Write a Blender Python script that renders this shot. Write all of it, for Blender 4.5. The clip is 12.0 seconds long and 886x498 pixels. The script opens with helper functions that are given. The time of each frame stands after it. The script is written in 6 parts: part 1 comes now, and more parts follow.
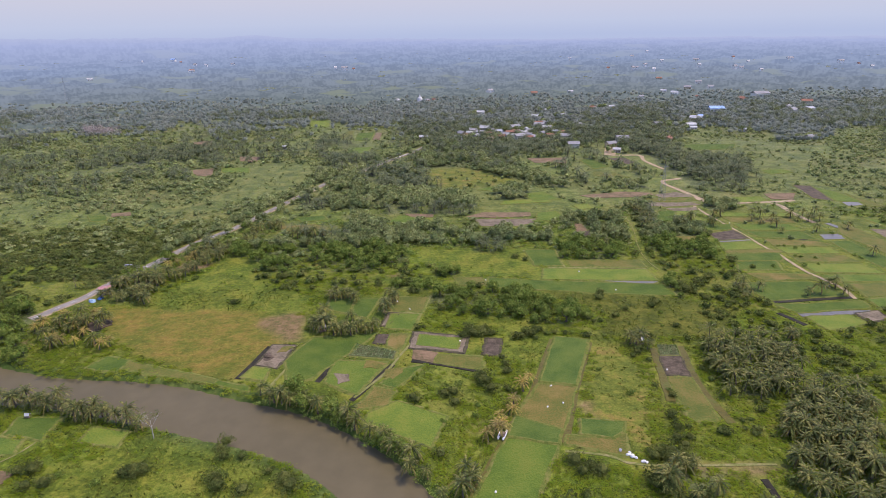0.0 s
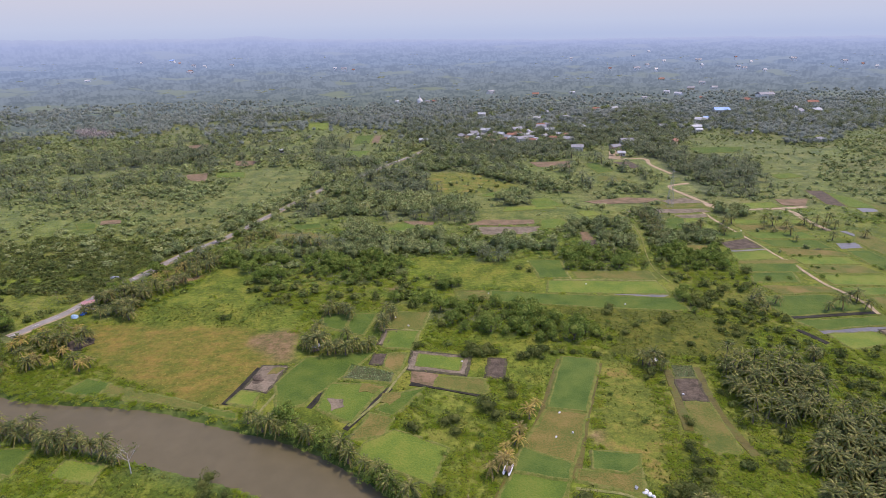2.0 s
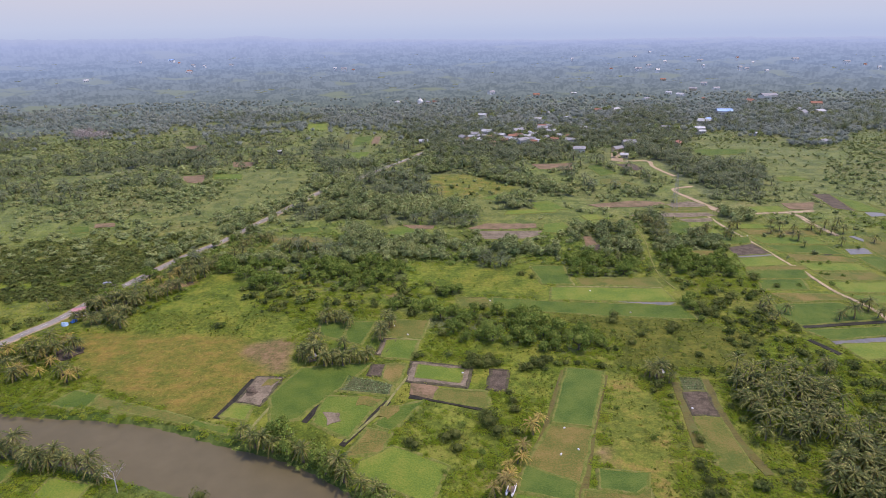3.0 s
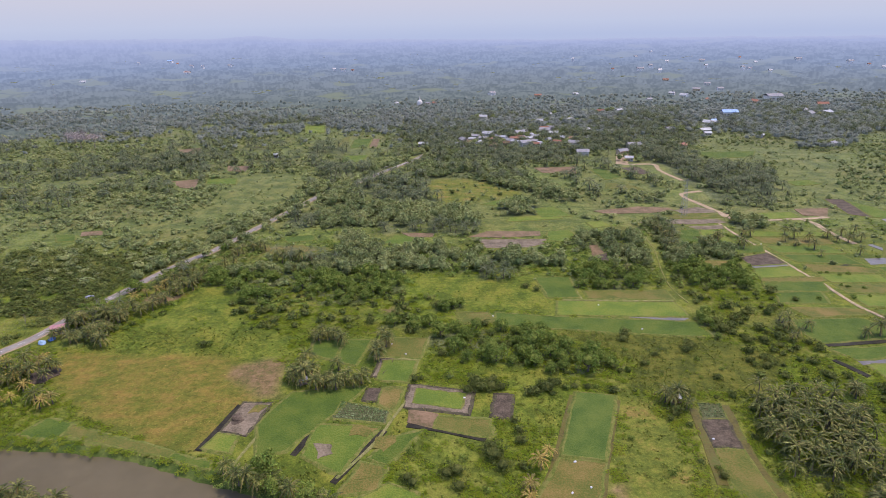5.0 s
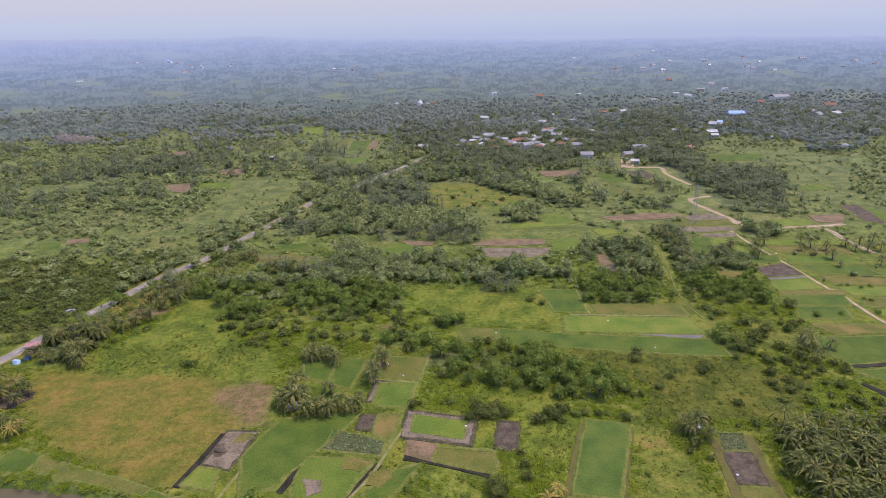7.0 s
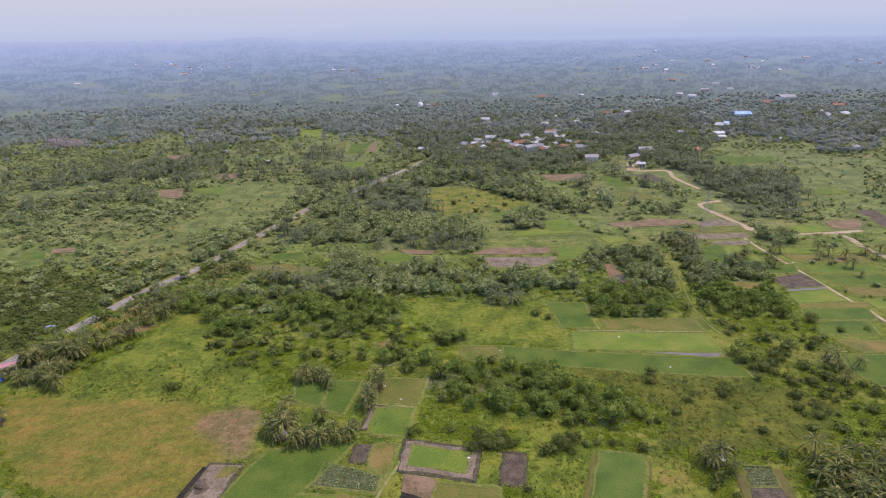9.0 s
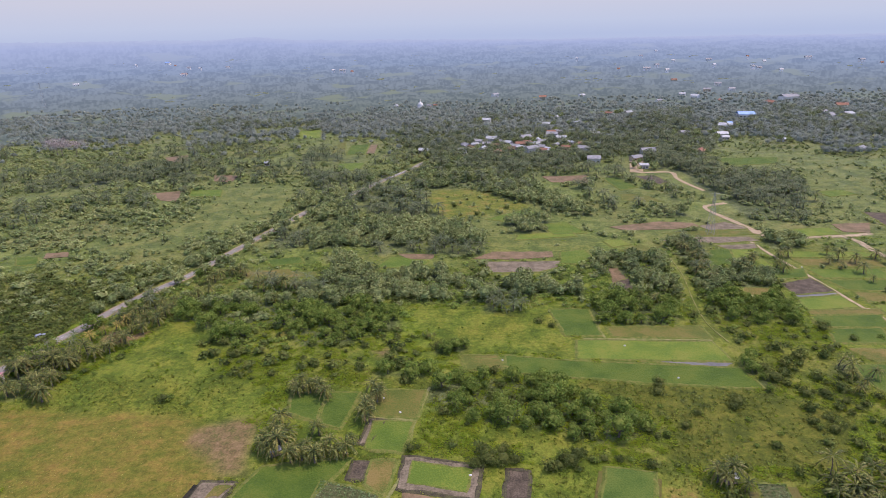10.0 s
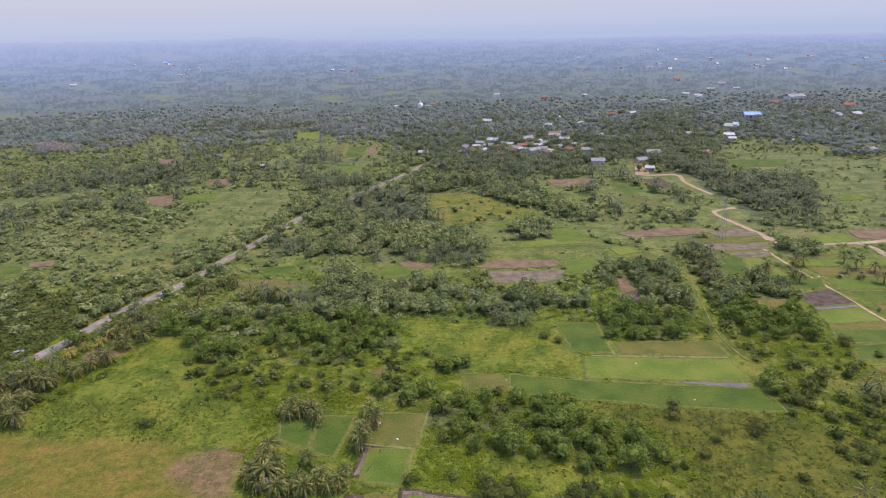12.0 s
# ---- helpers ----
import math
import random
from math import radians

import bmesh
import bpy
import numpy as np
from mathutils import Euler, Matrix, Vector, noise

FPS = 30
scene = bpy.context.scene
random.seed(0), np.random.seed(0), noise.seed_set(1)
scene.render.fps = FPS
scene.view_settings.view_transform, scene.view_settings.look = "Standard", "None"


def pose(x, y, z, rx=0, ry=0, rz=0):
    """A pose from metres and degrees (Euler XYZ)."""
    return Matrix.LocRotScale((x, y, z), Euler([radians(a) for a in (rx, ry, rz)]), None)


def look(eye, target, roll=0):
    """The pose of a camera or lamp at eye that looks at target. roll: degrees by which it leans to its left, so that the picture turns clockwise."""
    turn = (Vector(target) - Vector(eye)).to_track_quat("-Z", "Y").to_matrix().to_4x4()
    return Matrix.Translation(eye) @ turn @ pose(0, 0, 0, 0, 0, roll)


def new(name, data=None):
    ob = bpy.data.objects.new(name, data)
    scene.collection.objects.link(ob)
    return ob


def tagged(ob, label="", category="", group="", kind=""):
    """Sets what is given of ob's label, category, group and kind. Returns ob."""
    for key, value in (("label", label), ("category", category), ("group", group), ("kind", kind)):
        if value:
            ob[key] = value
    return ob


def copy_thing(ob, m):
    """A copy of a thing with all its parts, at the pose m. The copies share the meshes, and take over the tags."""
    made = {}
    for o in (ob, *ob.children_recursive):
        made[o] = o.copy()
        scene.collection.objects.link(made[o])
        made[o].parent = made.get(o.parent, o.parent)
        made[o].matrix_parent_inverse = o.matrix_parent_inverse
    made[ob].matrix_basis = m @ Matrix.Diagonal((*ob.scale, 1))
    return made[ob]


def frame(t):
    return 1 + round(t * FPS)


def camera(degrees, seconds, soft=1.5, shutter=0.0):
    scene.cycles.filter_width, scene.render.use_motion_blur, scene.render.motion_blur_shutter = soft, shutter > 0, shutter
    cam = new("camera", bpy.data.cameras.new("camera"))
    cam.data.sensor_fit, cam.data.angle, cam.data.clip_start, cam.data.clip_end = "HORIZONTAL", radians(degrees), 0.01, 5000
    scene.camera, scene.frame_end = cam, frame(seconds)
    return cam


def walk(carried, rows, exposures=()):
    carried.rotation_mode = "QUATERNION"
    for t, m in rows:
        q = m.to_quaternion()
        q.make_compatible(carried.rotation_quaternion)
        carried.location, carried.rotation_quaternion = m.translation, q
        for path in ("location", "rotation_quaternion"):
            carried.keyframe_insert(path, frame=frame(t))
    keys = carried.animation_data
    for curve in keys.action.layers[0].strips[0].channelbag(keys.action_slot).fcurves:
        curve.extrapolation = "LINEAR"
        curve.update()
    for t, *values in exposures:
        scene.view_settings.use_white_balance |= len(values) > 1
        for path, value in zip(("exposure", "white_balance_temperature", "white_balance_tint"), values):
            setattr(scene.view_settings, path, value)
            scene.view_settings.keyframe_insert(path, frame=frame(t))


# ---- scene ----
cam = camera(73.6, 12.0, soft=0.3)
PATH = [
    (0, (-2.2, -0.203, 110.455), (-2.161, 1.669, 109.753), -1.0),
    (0.5, (-2.008, 3.256, 110.502), (-1.97, 5.129, 109.801), -1.1),
    (1, (-1.854, 6.697, 110.565), (-1.817, 8.57, 109.864), -1.1),
    (1.5, (-1.774, 10.162, 110.638), (-1.737, 12.035, 109.937), -1.1),
    (2, (-1.766, 13.676, 110.698), (-1.729, 15.549, 109.997), -1.1),
    (2.5, (-1.778, 17.248, 110.738), (-1.741, 19.12, 110.036), -1.1),
    (3, (-1.736, 20.883, 110.747), (-1.699, 22.756, 110.046), -1.0),
    (5, (-1.273, 35.563, 110.663), (-1.237, 37.436, 109.962), -1.1),
    (5.5, (-1.107, 39.205, 110.629), (-1.071, 41.077, 109.928), -1.1),
    (6, (-0.974, 42.898, 110.587), (-0.939, 44.77, 109.885), -1.1),
    (6.5, (-0.871, 46.591, 110.531), (-0.836, 48.463, 109.829), -1.1),
    (7, (-0.713, 50.24, 110.456), (-0.679, 52.113, 109.754), -1.1),
    (9, (-0.085, 64.56, 109.792), (-0.055, 66.434, 109.092), -1.3),
    (9.5, (0.038, 68.052, 109.71), (0.067, 69.925, 109.01), -1.3),
    (10, (0.129, 71.45, 109.638), (0.157, 73.323, 108.938), -1.4),
    (10.5, (0.171, 74.729, 109.586), (0.198, 76.602, 108.885), -1.4),
    (11, (0.236, 77.955, 109.558), (0.262, 79.828, 108.856), -1.4),
    (11.5, (0.374, 81.191, 109.553), (0.398, 83.064, 108.852), -1.5),
    (12, (0.564, 84.359, 109.558), (0.59, 86.232, 108.856), -1.5),
]
walk(cam, [(t, look(eye, target, roll)) for t, eye, target, roll in PATH],
     [(0, 0.03, 6500, 24), (12, 0.03, 6500, 24)])
# ---- world and sun ----
SUN_WAY = Vector((0.35, 0.10, 0.93)).normalized()
world = bpy.data.worlds.new("sky")
scene.world = world
world.use_nodes = True
wn = world.node_tree.nodes
wl = world.node_tree.links
sky = wn.new("ShaderNodeTexSky")
sky.sky_type, sky.sun_disc = "NISHITA", False
sky.sun_elevation = math.asin(SUN_WAY.z)
sky.sun_rotation = math.atan2(SUN_WAY.x, SUN_WAY.y)
sky.air_density, sky.dust_density, sky.ozone_density, sky.altitude = 1.0, 1.0, 3.0, 100
hue = wn.new("ShaderNodeMix")
hue.data_type, hue.blend_type = "RGBA", "MULTIPLY"
hue.inputs[0].default_value = 1.0
hue.inputs[7].default_value = (1.08, 0.97, 0.98, 1)
wl.new(sky.outputs[0], hue.inputs[6])
wl.new(hue.outputs[2], wn["Background"].inputs[0])
wn["Background"].inputs[1].default_value = 0.24

sun_data = bpy.data.lights.new("sun", "SUN")
sun_data.energy, sun_data.angle, sun_data.color = 2.55, radians(1.0), (1.0, 0.9, 0.68)
sun_ob = new("sun", sun_data)
sun_ob.matrix_world = look(SUN_WAY * 500, (0, 0, 0))

# ---- number helpers ----


def lattice(seed):
    return np.random.default_rng(seed).random((257, 257))


LATTICES = [lattice(s) for s in range(20, 26)]


def value_noise(x, y, size, which=0):
    """Smooth noise from 0 to 1 with lumps of about that size in metres."""
    g = LATTICES[which]
    u, v = np.asarray(x) / size + 1000, np.asarray(y) / size + 1000
    i, j = np.floor(u).astype(int), np.floor(v).astype(int)
    a, b = u - i, v - j
    a, b = a * a * (3 - 2 * a), b * b * (3 - 2 * b)
    i, j = i % 256, j % 256
    return (g[i, j] * (1 - a) + g[i + 1, j] * a) * (1 - b) + (g[i, j + 1] * (1 - a) + g[i + 1, j + 1] * a) * b


def rough_noise(x, y, size, which=0):
    return (value_noise(x, y, size, which) + 0.5 * value_noise(x, y, size * 0.43, (which + 1) % 6)
            + 0.25 * value_noise(x, y, size * 0.19, (which + 2) % 6)) / 1.75


def polygon_depth(x, y, corners):
    """Metres inside a polygon; negative outside."""
    inside = np.zeros(x.shape, bool)
    far = np.full(x.shape, 1e9)
    for (x0, y0), (x1, y1) in zip(corners, corners[1:] + corners[:1]):
        crosses = (y0 > y) != (y1 > y)
        inside ^= crosses & (x < (x1 - x0) * (y - y0) / ((y1 - y0) or 1e-9) + x0)
        dx, dy = x1 - x0, y1 - y0
        s = np.clip(((x - x0) * dx + (y - y0) * dy) / (dx * dx + dy * dy + 1e-9), 0, 1)
        far = np.minimum(far, np.hypot(x - x0 - s * dx, y - y0 - s * dy))
    return np.where(inside, far, -far)


def line_distance(x, y, points):
    far = np.full(x.shape, 1e9)
    for (x0, y0), (x1, y1) in zip(points, points[1:]):
        dx, dy = x1 - x0, y1 - y0
        s = np.clip(((x - x0) * dx + (y - y0) * dy) / (dx * dx + dy * dy + 1e-9), 0, 1)
        far = np.minimum(far, np.hypot(x - x0 - s * dx, y - y0 - s * dy))
    return far


def smooth_line(points, step=3.0):
    """A Catmull-Rom curve through points, as a list of points."""
    p = [np.array(q, float) for q in points]
    p = [2 * p[0] - p[1]] + p + [2 * p[-1] - p[-2]]
    out = []
    for a, b, c, d in zip(p, p[1:], p[2:], p[3:]):
        n = max(2, int(np.linalg.norm(c[:2] - b[:2]) / step))
        for k in range(n):
            t = k / n
            out.append(0.5 * (2 * b + (c - a) * t + (2 * a - 5 * b + 4 * c - d) * t * t + (3 * b - a - 3 * c + d) * t ** 3))
    out.append(p[-2])
    return out


# ---- mesh helpers ----
def sheet(name, verts, faces, material, smooth=False):
    """A mesh from arrays of vertices and of faces with equal numbers of corners."""
    me = bpy.data.meshes.new(name)
    verts, faces = np.asarray(verts, np.float32), np.asarray(faces, np.int32)
    k = faces.shape[1]
    me.vertices.add(len(verts))
    me.vertices.foreach_set("co", verts.ravel())
    me.loops.add(faces.size)
    me.loops.foreach_set("vertex_index", faces.ravel())
    me.polygons.add(len(faces))
    me.polygons.foreach_set("loop_start", np.arange(0, faces.size, k, dtype=np.int32))
    me.polygons.foreach_set("use_smooth", np.full(len(faces), smooth))
    me.update(calc_edges=True)
    me.materials.append(material)
    return me


def bm_mesh(name, bm, material):
    me = bpy.data.meshes.new(name)
    bm.to_mesh(me)
    bm.free()
    me.materials.append(material)
    return me


def hang(name, me, parent, label=""):
    ob = new(name, me)
    ob.parent = parent
    return tagged(ob, label)


def part(name, bm, material, parent, label=""):
    return hang(name, bm_mesh(name, bm, material), parent, label)


def box(bm, x0, y0, z0, x1, y1, z1):
    v = [bm.verts.new(c) for c in ((x0, y0, z0), (x1, y0, z0), (x1, y1, z0), (x0, y1, z0),
                                   (x0, y0, z1), (x1, y0, z1), (x1, y1, z1), (x0, y1, z1))]
    for f in ((3, 2, 1, 0), (4, 5, 6, 7), (0, 1, 5, 4), (1, 2, 6, 5), (2, 3, 7, 6), (3, 0, 4, 7)):
        bm.faces.new([v[i] for i in f])
    return v


def beam(bm, a, b, r=0.05, r2=None, sides=5):
    """A tapered rod from a to b."""
    a, b = Vector(a), Vector(b)
    r2 = r if r2 is None else r2
    turn = (b - a).to_track_quat("Z", "Y")
    rings = []
    for p, q in ((a, r), (b, r2)):
        rings.append([bm.verts.new(p + turn @ Vector((q * math.cos(i * math.tau / sides), q * math.sin(i * math.tau / sides), 0)))
                      for i in range(sides)])
    for i in range(sides):
        j = (i + 1) % sides
        bm.faces.new((rings[0][i], rings[0][j], rings[1][j], rings[1][i]))
    bm.faces.new(rings[1])
    bm.faces.new(rings[0][::-1])


# ---- materials ----
def material(name, colors, size=1.0, rough=0.85, bump=0.3, fine=6.0, sheen=0.0, spec=0.25, per="", spread=0.25, metal=0.0, thin=0.0, tint=(0.86, 0.9, 1.0)):
    """Noise at two scales between the colours, a bump, and a tone that differs from piece to piece."""
    m = bpy.data.materials.new(name)
    m.use_nodes = True
    n, l = m.node_tree.nodes, m.node_tree.links
    b = n["Principled BSDF"]
    geo = n.new("ShaderNodeNewGeometry")
    co = geo.outputs["Position"]
    big, small = n.new("ShaderNodeTexNoise"), n.new("ShaderNodeTexNoise")
    big.inputs["Scale"].default_value, big.inputs["Detail"].default_value = 1 / size, 6
    small.inputs["Scale"].default_value, small.inputs["Detail"].default_value = fine / size, 4
    ramp = n.new("ShaderNodeValToRGB")
    mix = n.new("ShaderNodeMath")
    mix.operation = "MULTIPLY_ADD"
    mix.inputs[1].default_value = 0.45
    l.new(co, big.inputs["Vector"])
    l.new(co, small.inputs["Vector"])
    half = n.new("ShaderNodeMath")
    half.operation = "MULTIPLY"
    half.inputs[1].default_value = 0.55
    l.new(big.outputs[0], half.inputs[0])
    l.new(small.outputs[0], mix.inputs[0])
    l.new(half.outputs[0], mix.inputs[2])
    l.new(mix.outputs[0], ramp.inputs[0])
    e = ramp.color_ramp.elements
    while len(e) < len(colors):
        e.new(0.5)
    for i, c in enumerate(colors):
        e[i].position = 0.40 + 0.20 * i / max(1, len(colors) - 1)
        e[i].color = (*c, 1)
    last = ramp.outputs[0]
    if per:
        hsv = n.new("ShaderNodeHueSaturation")
        spreader = n.new("ShaderNodeMapRange")
        spreader.inputs["To Min"].default_value, spreader.inputs["To Max"].default_value = 1 - spread, 1 + spread
        hue = n.new("ShaderNodeMapRange")
        hue.inputs["To Min"].default_value, hue.inputs["To Max"].default_value = 0.5 - 0.025, 0.5 + 0.02
        if per == "island":
            src = geo.outputs["Random Per Island"]
        else:
            src = n.new("ShaderNodeObjectInfo").outputs["Random"]
        l.new(src, spreader.inputs[0])
        l.new(src, hue.inputs[0])
        l.new(spreader.outputs[0], hsv.inputs["Value"])
        l.new(hue.outputs[0], hsv.inputs["Hue"])
        l.new(last, hsv.inputs["Color"])
        last = hsv.outputs[0]
    l.new(last, b.inputs["Base Color"])
    b.inputs["Roughness"].default_value = rough
    b.inputs["Specular IOR Level"].default_value = spec
    b.inputs["Metallic"].default_value = metal
    # bluish sheen, brighter at grazing angles, stands in for distance haze
    if sheen:
        b.inputs["Sheen Weight"].default_value = sheen
        b.inputs["Sheen Roughness"].default_value = 0.3 if sheen < 0.5 else 0.5
        b.inputs["Sheen Tint"].default_value = (*tint, 1)
    if thin:
        # light that comes through leaves
        glow_through, mixer = n.new("ShaderNodeBsdfTranslucent"), n.new("ShaderNodeMixShader")
        mixer.inputs[0].default_value = thin
        l.new(last, glow_through.inputs[0])
        l.new(b.outputs[0], mixer.inputs[1])
        l.new(glow_through.outputs[0], mixer.inputs[2])
        l.new(mixer.outputs[0], n["Material Output"].inputs[0])
    if bump:
        bp = n.new("ShaderNodeBump")
        bp.inputs["Strength"].default_value = bump
        bp.inputs["Distance"].default_value = size * 0.2
        l.new(mix.outputs[0], bp.inputs["Height"])
        l.new(bp.outputs[0], b.inputs["Normal"])
    return m


SH = 0.03


def crop(name, colors, size, bump, sheen):
    return material(name, colors, size, bump=bump, sheen=sheen, fine=2.2 * size)


M = {
    "tall": crop("tall_rice", [(0.06, 0.112, 0.015), (0.088, 0.142, 0.021), (0.12, 0.165, 0.027)], 7, bump=0.5, sheen=SH),
    "rice": crop("green_rice", [(0.082, 0.142, 0.016), (0.118, 0.18, 0.02), (0.158, 0.198, 0.028)], 9, bump=0.5, sheen=SH),
    "rice2": crop("dark_green_rice", [(0.06, 0.108, 0.012), (0.086, 0.14, 0.015), (0.122, 0.158, 0.021)], 9, bump=0.5, sheen=SH),
    "young": crop("yellow_green_rice", [(0.105, 0.17, 0.02), (0.152, 0.212, 0.024), (0.21, 0.228, 0.038)], 10, bump=0.4, sheen=SH),
    "olive": crop("olive_rice", [(0.09, 0.122, 0.019), (0.138, 0.146, 0.026), (0.19, 0.158, 0.042)], 8, bump=0.4, sheen=SH),
    "straw": crop("ripe_rice", [(0.105, 0.128, 0.021), (0.17, 0.15, 0.032), (0.24, 0.176, 0.054)], 8, bump=0.45, sheen=SH),
    "mud": material("grey_brown_mud", [(0.125, 0.1, 0.064), (0.2, 0.16, 0.105), (0.265, 0.212, 0.145)], 4, 0.85, 0.5, sheen=0.03),
    "soil": material("dark_tilled_soil", [(0.06, 0.046, 0.03), (0.105, 0.08, 0.054), (0.155, 0.118, 0.08)], 3, 0.8, 0.6),
    "redsoil": material("reddish_bare_soil", [(0.14, 0.11, 0.05), (0.215, 0.145, 0.08), (0.27, 0.18, 0.105)], 6, 0.9, 0.5, sheen=0.08),
    "beds": material("bed_soil", [(0.07, 0.075, 0.03), (0.11, 0.115, 0.045), (0.14, 0.15, 0.06)], 1.2, 0.9, 0.6),
    "wet": material("shallow_muddy_water", [(0.12, 0.11, 0.09), (0.19, 0.17, 0.15)], 8, 0.3, 0.05, spec=0.4),
    "dark": material("dark_ditch_water", [(0.02, 0.018, 0.012), (0.05, 0.045, 0.028)], 4, 0.6, 0.3, spec=0.12),
    "ditch": material("brown_ditch_water", [(0.088, 0.078, 0.016), (0.13, 0.108, 0.02), (0.11, 0.125, 0.02)], 5, 0.5, 0.3, spec=0.2),
    "dirt": material("sandy_track", [(0.26, 0.22, 0.13), (0.40, 0.31, 0.19), (0.52, 0.40, 0.27)], 3, 0.95, 0.3),
    "yard": material("orange_sand", [(0.36, 0.27, 0.165), (0.48, 0.365, 0.24)], 4, 0.95, 0.2),
    "verge": material("sandy_verge", [(0.22, 0.16, 0.085), (0.34, 0.26, 0.16), (0.44, 0.34, 0.23)], 3, 0.95, 0.3),
    "road": material("worn_asphalt", [(0.22, 0.205, 0.18), (0.31, 0.285, 0.25)], 6, 0.85, 0.1),
    "foot": material("worn_grass_path", [(0.14, 0.17, 0.04), (0.22, 0.22, 0.07), (0.30, 0.26, 0.12)], 2, 0.95, 0.3),
    "bund": material("grassy_earth_bank", [(0.09, 0.125, 0.02), (0.15, 0.175, 0.032), (0.21, 0.195, 0.06)], 1.5, 0.95, 0.4, sheen=SH),
    "darkbund": material("dark_mud_bank", [(0.045, 0.04, 0.024), (0.085, 0.072, 0.045), (0.12, 0.12, 0.045)], 1.5, 0.9, 0.4),
    "water": material("muddy_river_water", [(0.124, 0.104, 0.054), (0.146, 0.121, 0.064)], 30, 0.45, 0.02, spec=0.2),
    "leaf": material("broad_leaves", [(0.105, 0.166, 0.03), (0.188, 0.264, 0.048), (0.28, 0.345, 0.07)], 3, 0.7, 0, sheen=0.05, spec=0.12, per="island", spread=0.25, thin=0.22),
    "thorn": material("dark_thorny_leaves", [(0.075, 0.105, 0.027), (0.13, 0.163, 0.04), (0.21, 0.238, 0.062)], 5, 0.7, 0, sheen=0.05, spec=0.12, per="island", spread=0.3, thin=0.35),
    "bush": material("scrub_leaves", [(0.168, 0.25, 0.016), (0.225, 0.308, 0.022), (0.29, 0.345, 0.034)], 9, 0.65, 0, sheen=0.1, spec=0.1, per="island", spread=0.1, thin=0.5),
    # distance haze is put into this grey-blue leaf colour and its sheen
    "canopy": material("hazed_far_leaves", [(0.245, 0.282, 0.225), (0.305, 0.338, 0.275), (0.37, 0.40, 0.325)], 40, 0.8, 0, sheen=0.38, spec=0.08, per="island", spread=0.14, thin=0.45),
    # greyer frond tone and strong sheen imitate haze over farther palms
    "farfrond": material("hazed_grove_fronds", [(0.085, 0.116, 0.055), (0.148, 0.182, 0.086), (0.245, 0.262, 0.13)], 5, 0.6, 0, sheen=0.34, spec=0.15, per="island", spread=0.3, thin=0.3, tint=(0.9, 0.9, 1.0)),
    # colour lightened and greyed to paint in haze at middle distance
    "midleaf": material("hazed_scrub_leaves", [(0.165, 0.212, 0.08), (0.27, 0.315, 0.115), (0.385, 0.415, 0.162)], 14, 0.7, 0, sheen=0.24, spec=0.12, per="island", spread=0.25, thin=0.3, tint=(0.95, 0.92, 1.0)),
    # palest tone stands in for sunlit highlights on the frond tips
    "frond": material("palm_fronds", [(0.048, 0.07, 0.014), (0.105, 0.128, 0.025), (0.31, 0.29, 0.08)], 2.2, 0.5, 0, spec=0.25, per="island", spread=0.4, thin=0.2),
    "dryfrond": material("yellowing_fronds", [(0.15, 0.14, 0.035), (0.27, 0.225, 0.06), (0.37, 0.28, 0.09)], 2, 0.5, 0, per="island", spread=0.3, thin=0.25),
    "goldfrond": material("golden_fronds", [(0.22, 0.2, 0.04), (0.4, 0.31, 0.07), (0.52, 0.37, 0.10)], 2, 0.5, 0, per="island", spread=0.3, thin=0.25),
    "trunk": material("grey_bark", [(0.09, 0.075, 0.06), (0.17, 0.145, 0.115)], 0.6, 0.95, 0.4),
    "paletrunk": material("pale_bark", [(0.450, 0.420, 0.380), (0.620, 0.580, 0.530)], 0.5, 0.9, 0.3),
    "twig": material("bare_twigs", [(0.22, 0.18, 0.16), (0.33, 0.27, 0.24)], 2, 0.95, 0),
    "paletwig": material("pale_dry_twigs", [(0.34, 0.29, 0.26), (0.47, 0.40, 0.37)], 3, 0.95, 0),
    "drygrass": material("dry_blades", [(0.21, 0.23, 0.04), (0.29, 0.27, 0.055), (0.38, 0.29, 0.09)], 5, 0.8, 0, sheen=0.1, per="island", spread=0.3, thin=0.35),
    "grass": material("weed_blades", [(0.10, 0.135, 0.017), (0.155, 0.195, 0.024), (0.22, 0.235, 0.036)], 6, 0.7, 0, sheen=0.1, per="island", spread=0.5, thin=0.35),
    "plaster": material("white_plaster", [(0.62, 0.60, 0.56), (0.78, 0.76, 0.72)], 2, 0.9, 0.05),
    "darker": material("darker_plaster", [(0.40, 0.38, 0.35), (0.62, 0.60, 0.56)], 2, 0.9, 0.05),
    "beige": material("beige_plaster", [(0.45, 0.36, 0.25), (0.55, 0.45, 0.33)], 2, 0.9, 0.05),
    "white": material("pale_metal_roofing", [(0.36, 0.37, 0.38), (0.60, 0.60, 0.60)], 2, 0.5, 0.05),
    "grey": material("grey_roof_sheets", [(0.24, 0.24, 0.25), (0.38, 0.37, 0.37)], 1.5, 0.7, 0.15),
    "rust": material("terracotta_roof_tiles", [(0.24, 0.12, 0.08), (0.40, 0.20, 0.13)], 1.0, 0.85, 0.3),
    "blue": material("blue_metal_roofing", [(0.25, 0.42, 0.75), (0.38, 0.55, 0.85)], 3, 0.45, 0.05),
    "pink": material("pink_painted_roofing", [(0.40, 0.19, 0.20), (0.52, 0.28, 0.28)], 1.0, 0.6, 0.1),
    "cabbage": material("pale_vegetable_leaves", [(0.10, 0.16, 0.045), (0.16, 0.22, 0.08), (0.25, 0.31, 0.14)], 2, 0.7, 0, per="island", spread=0.3),
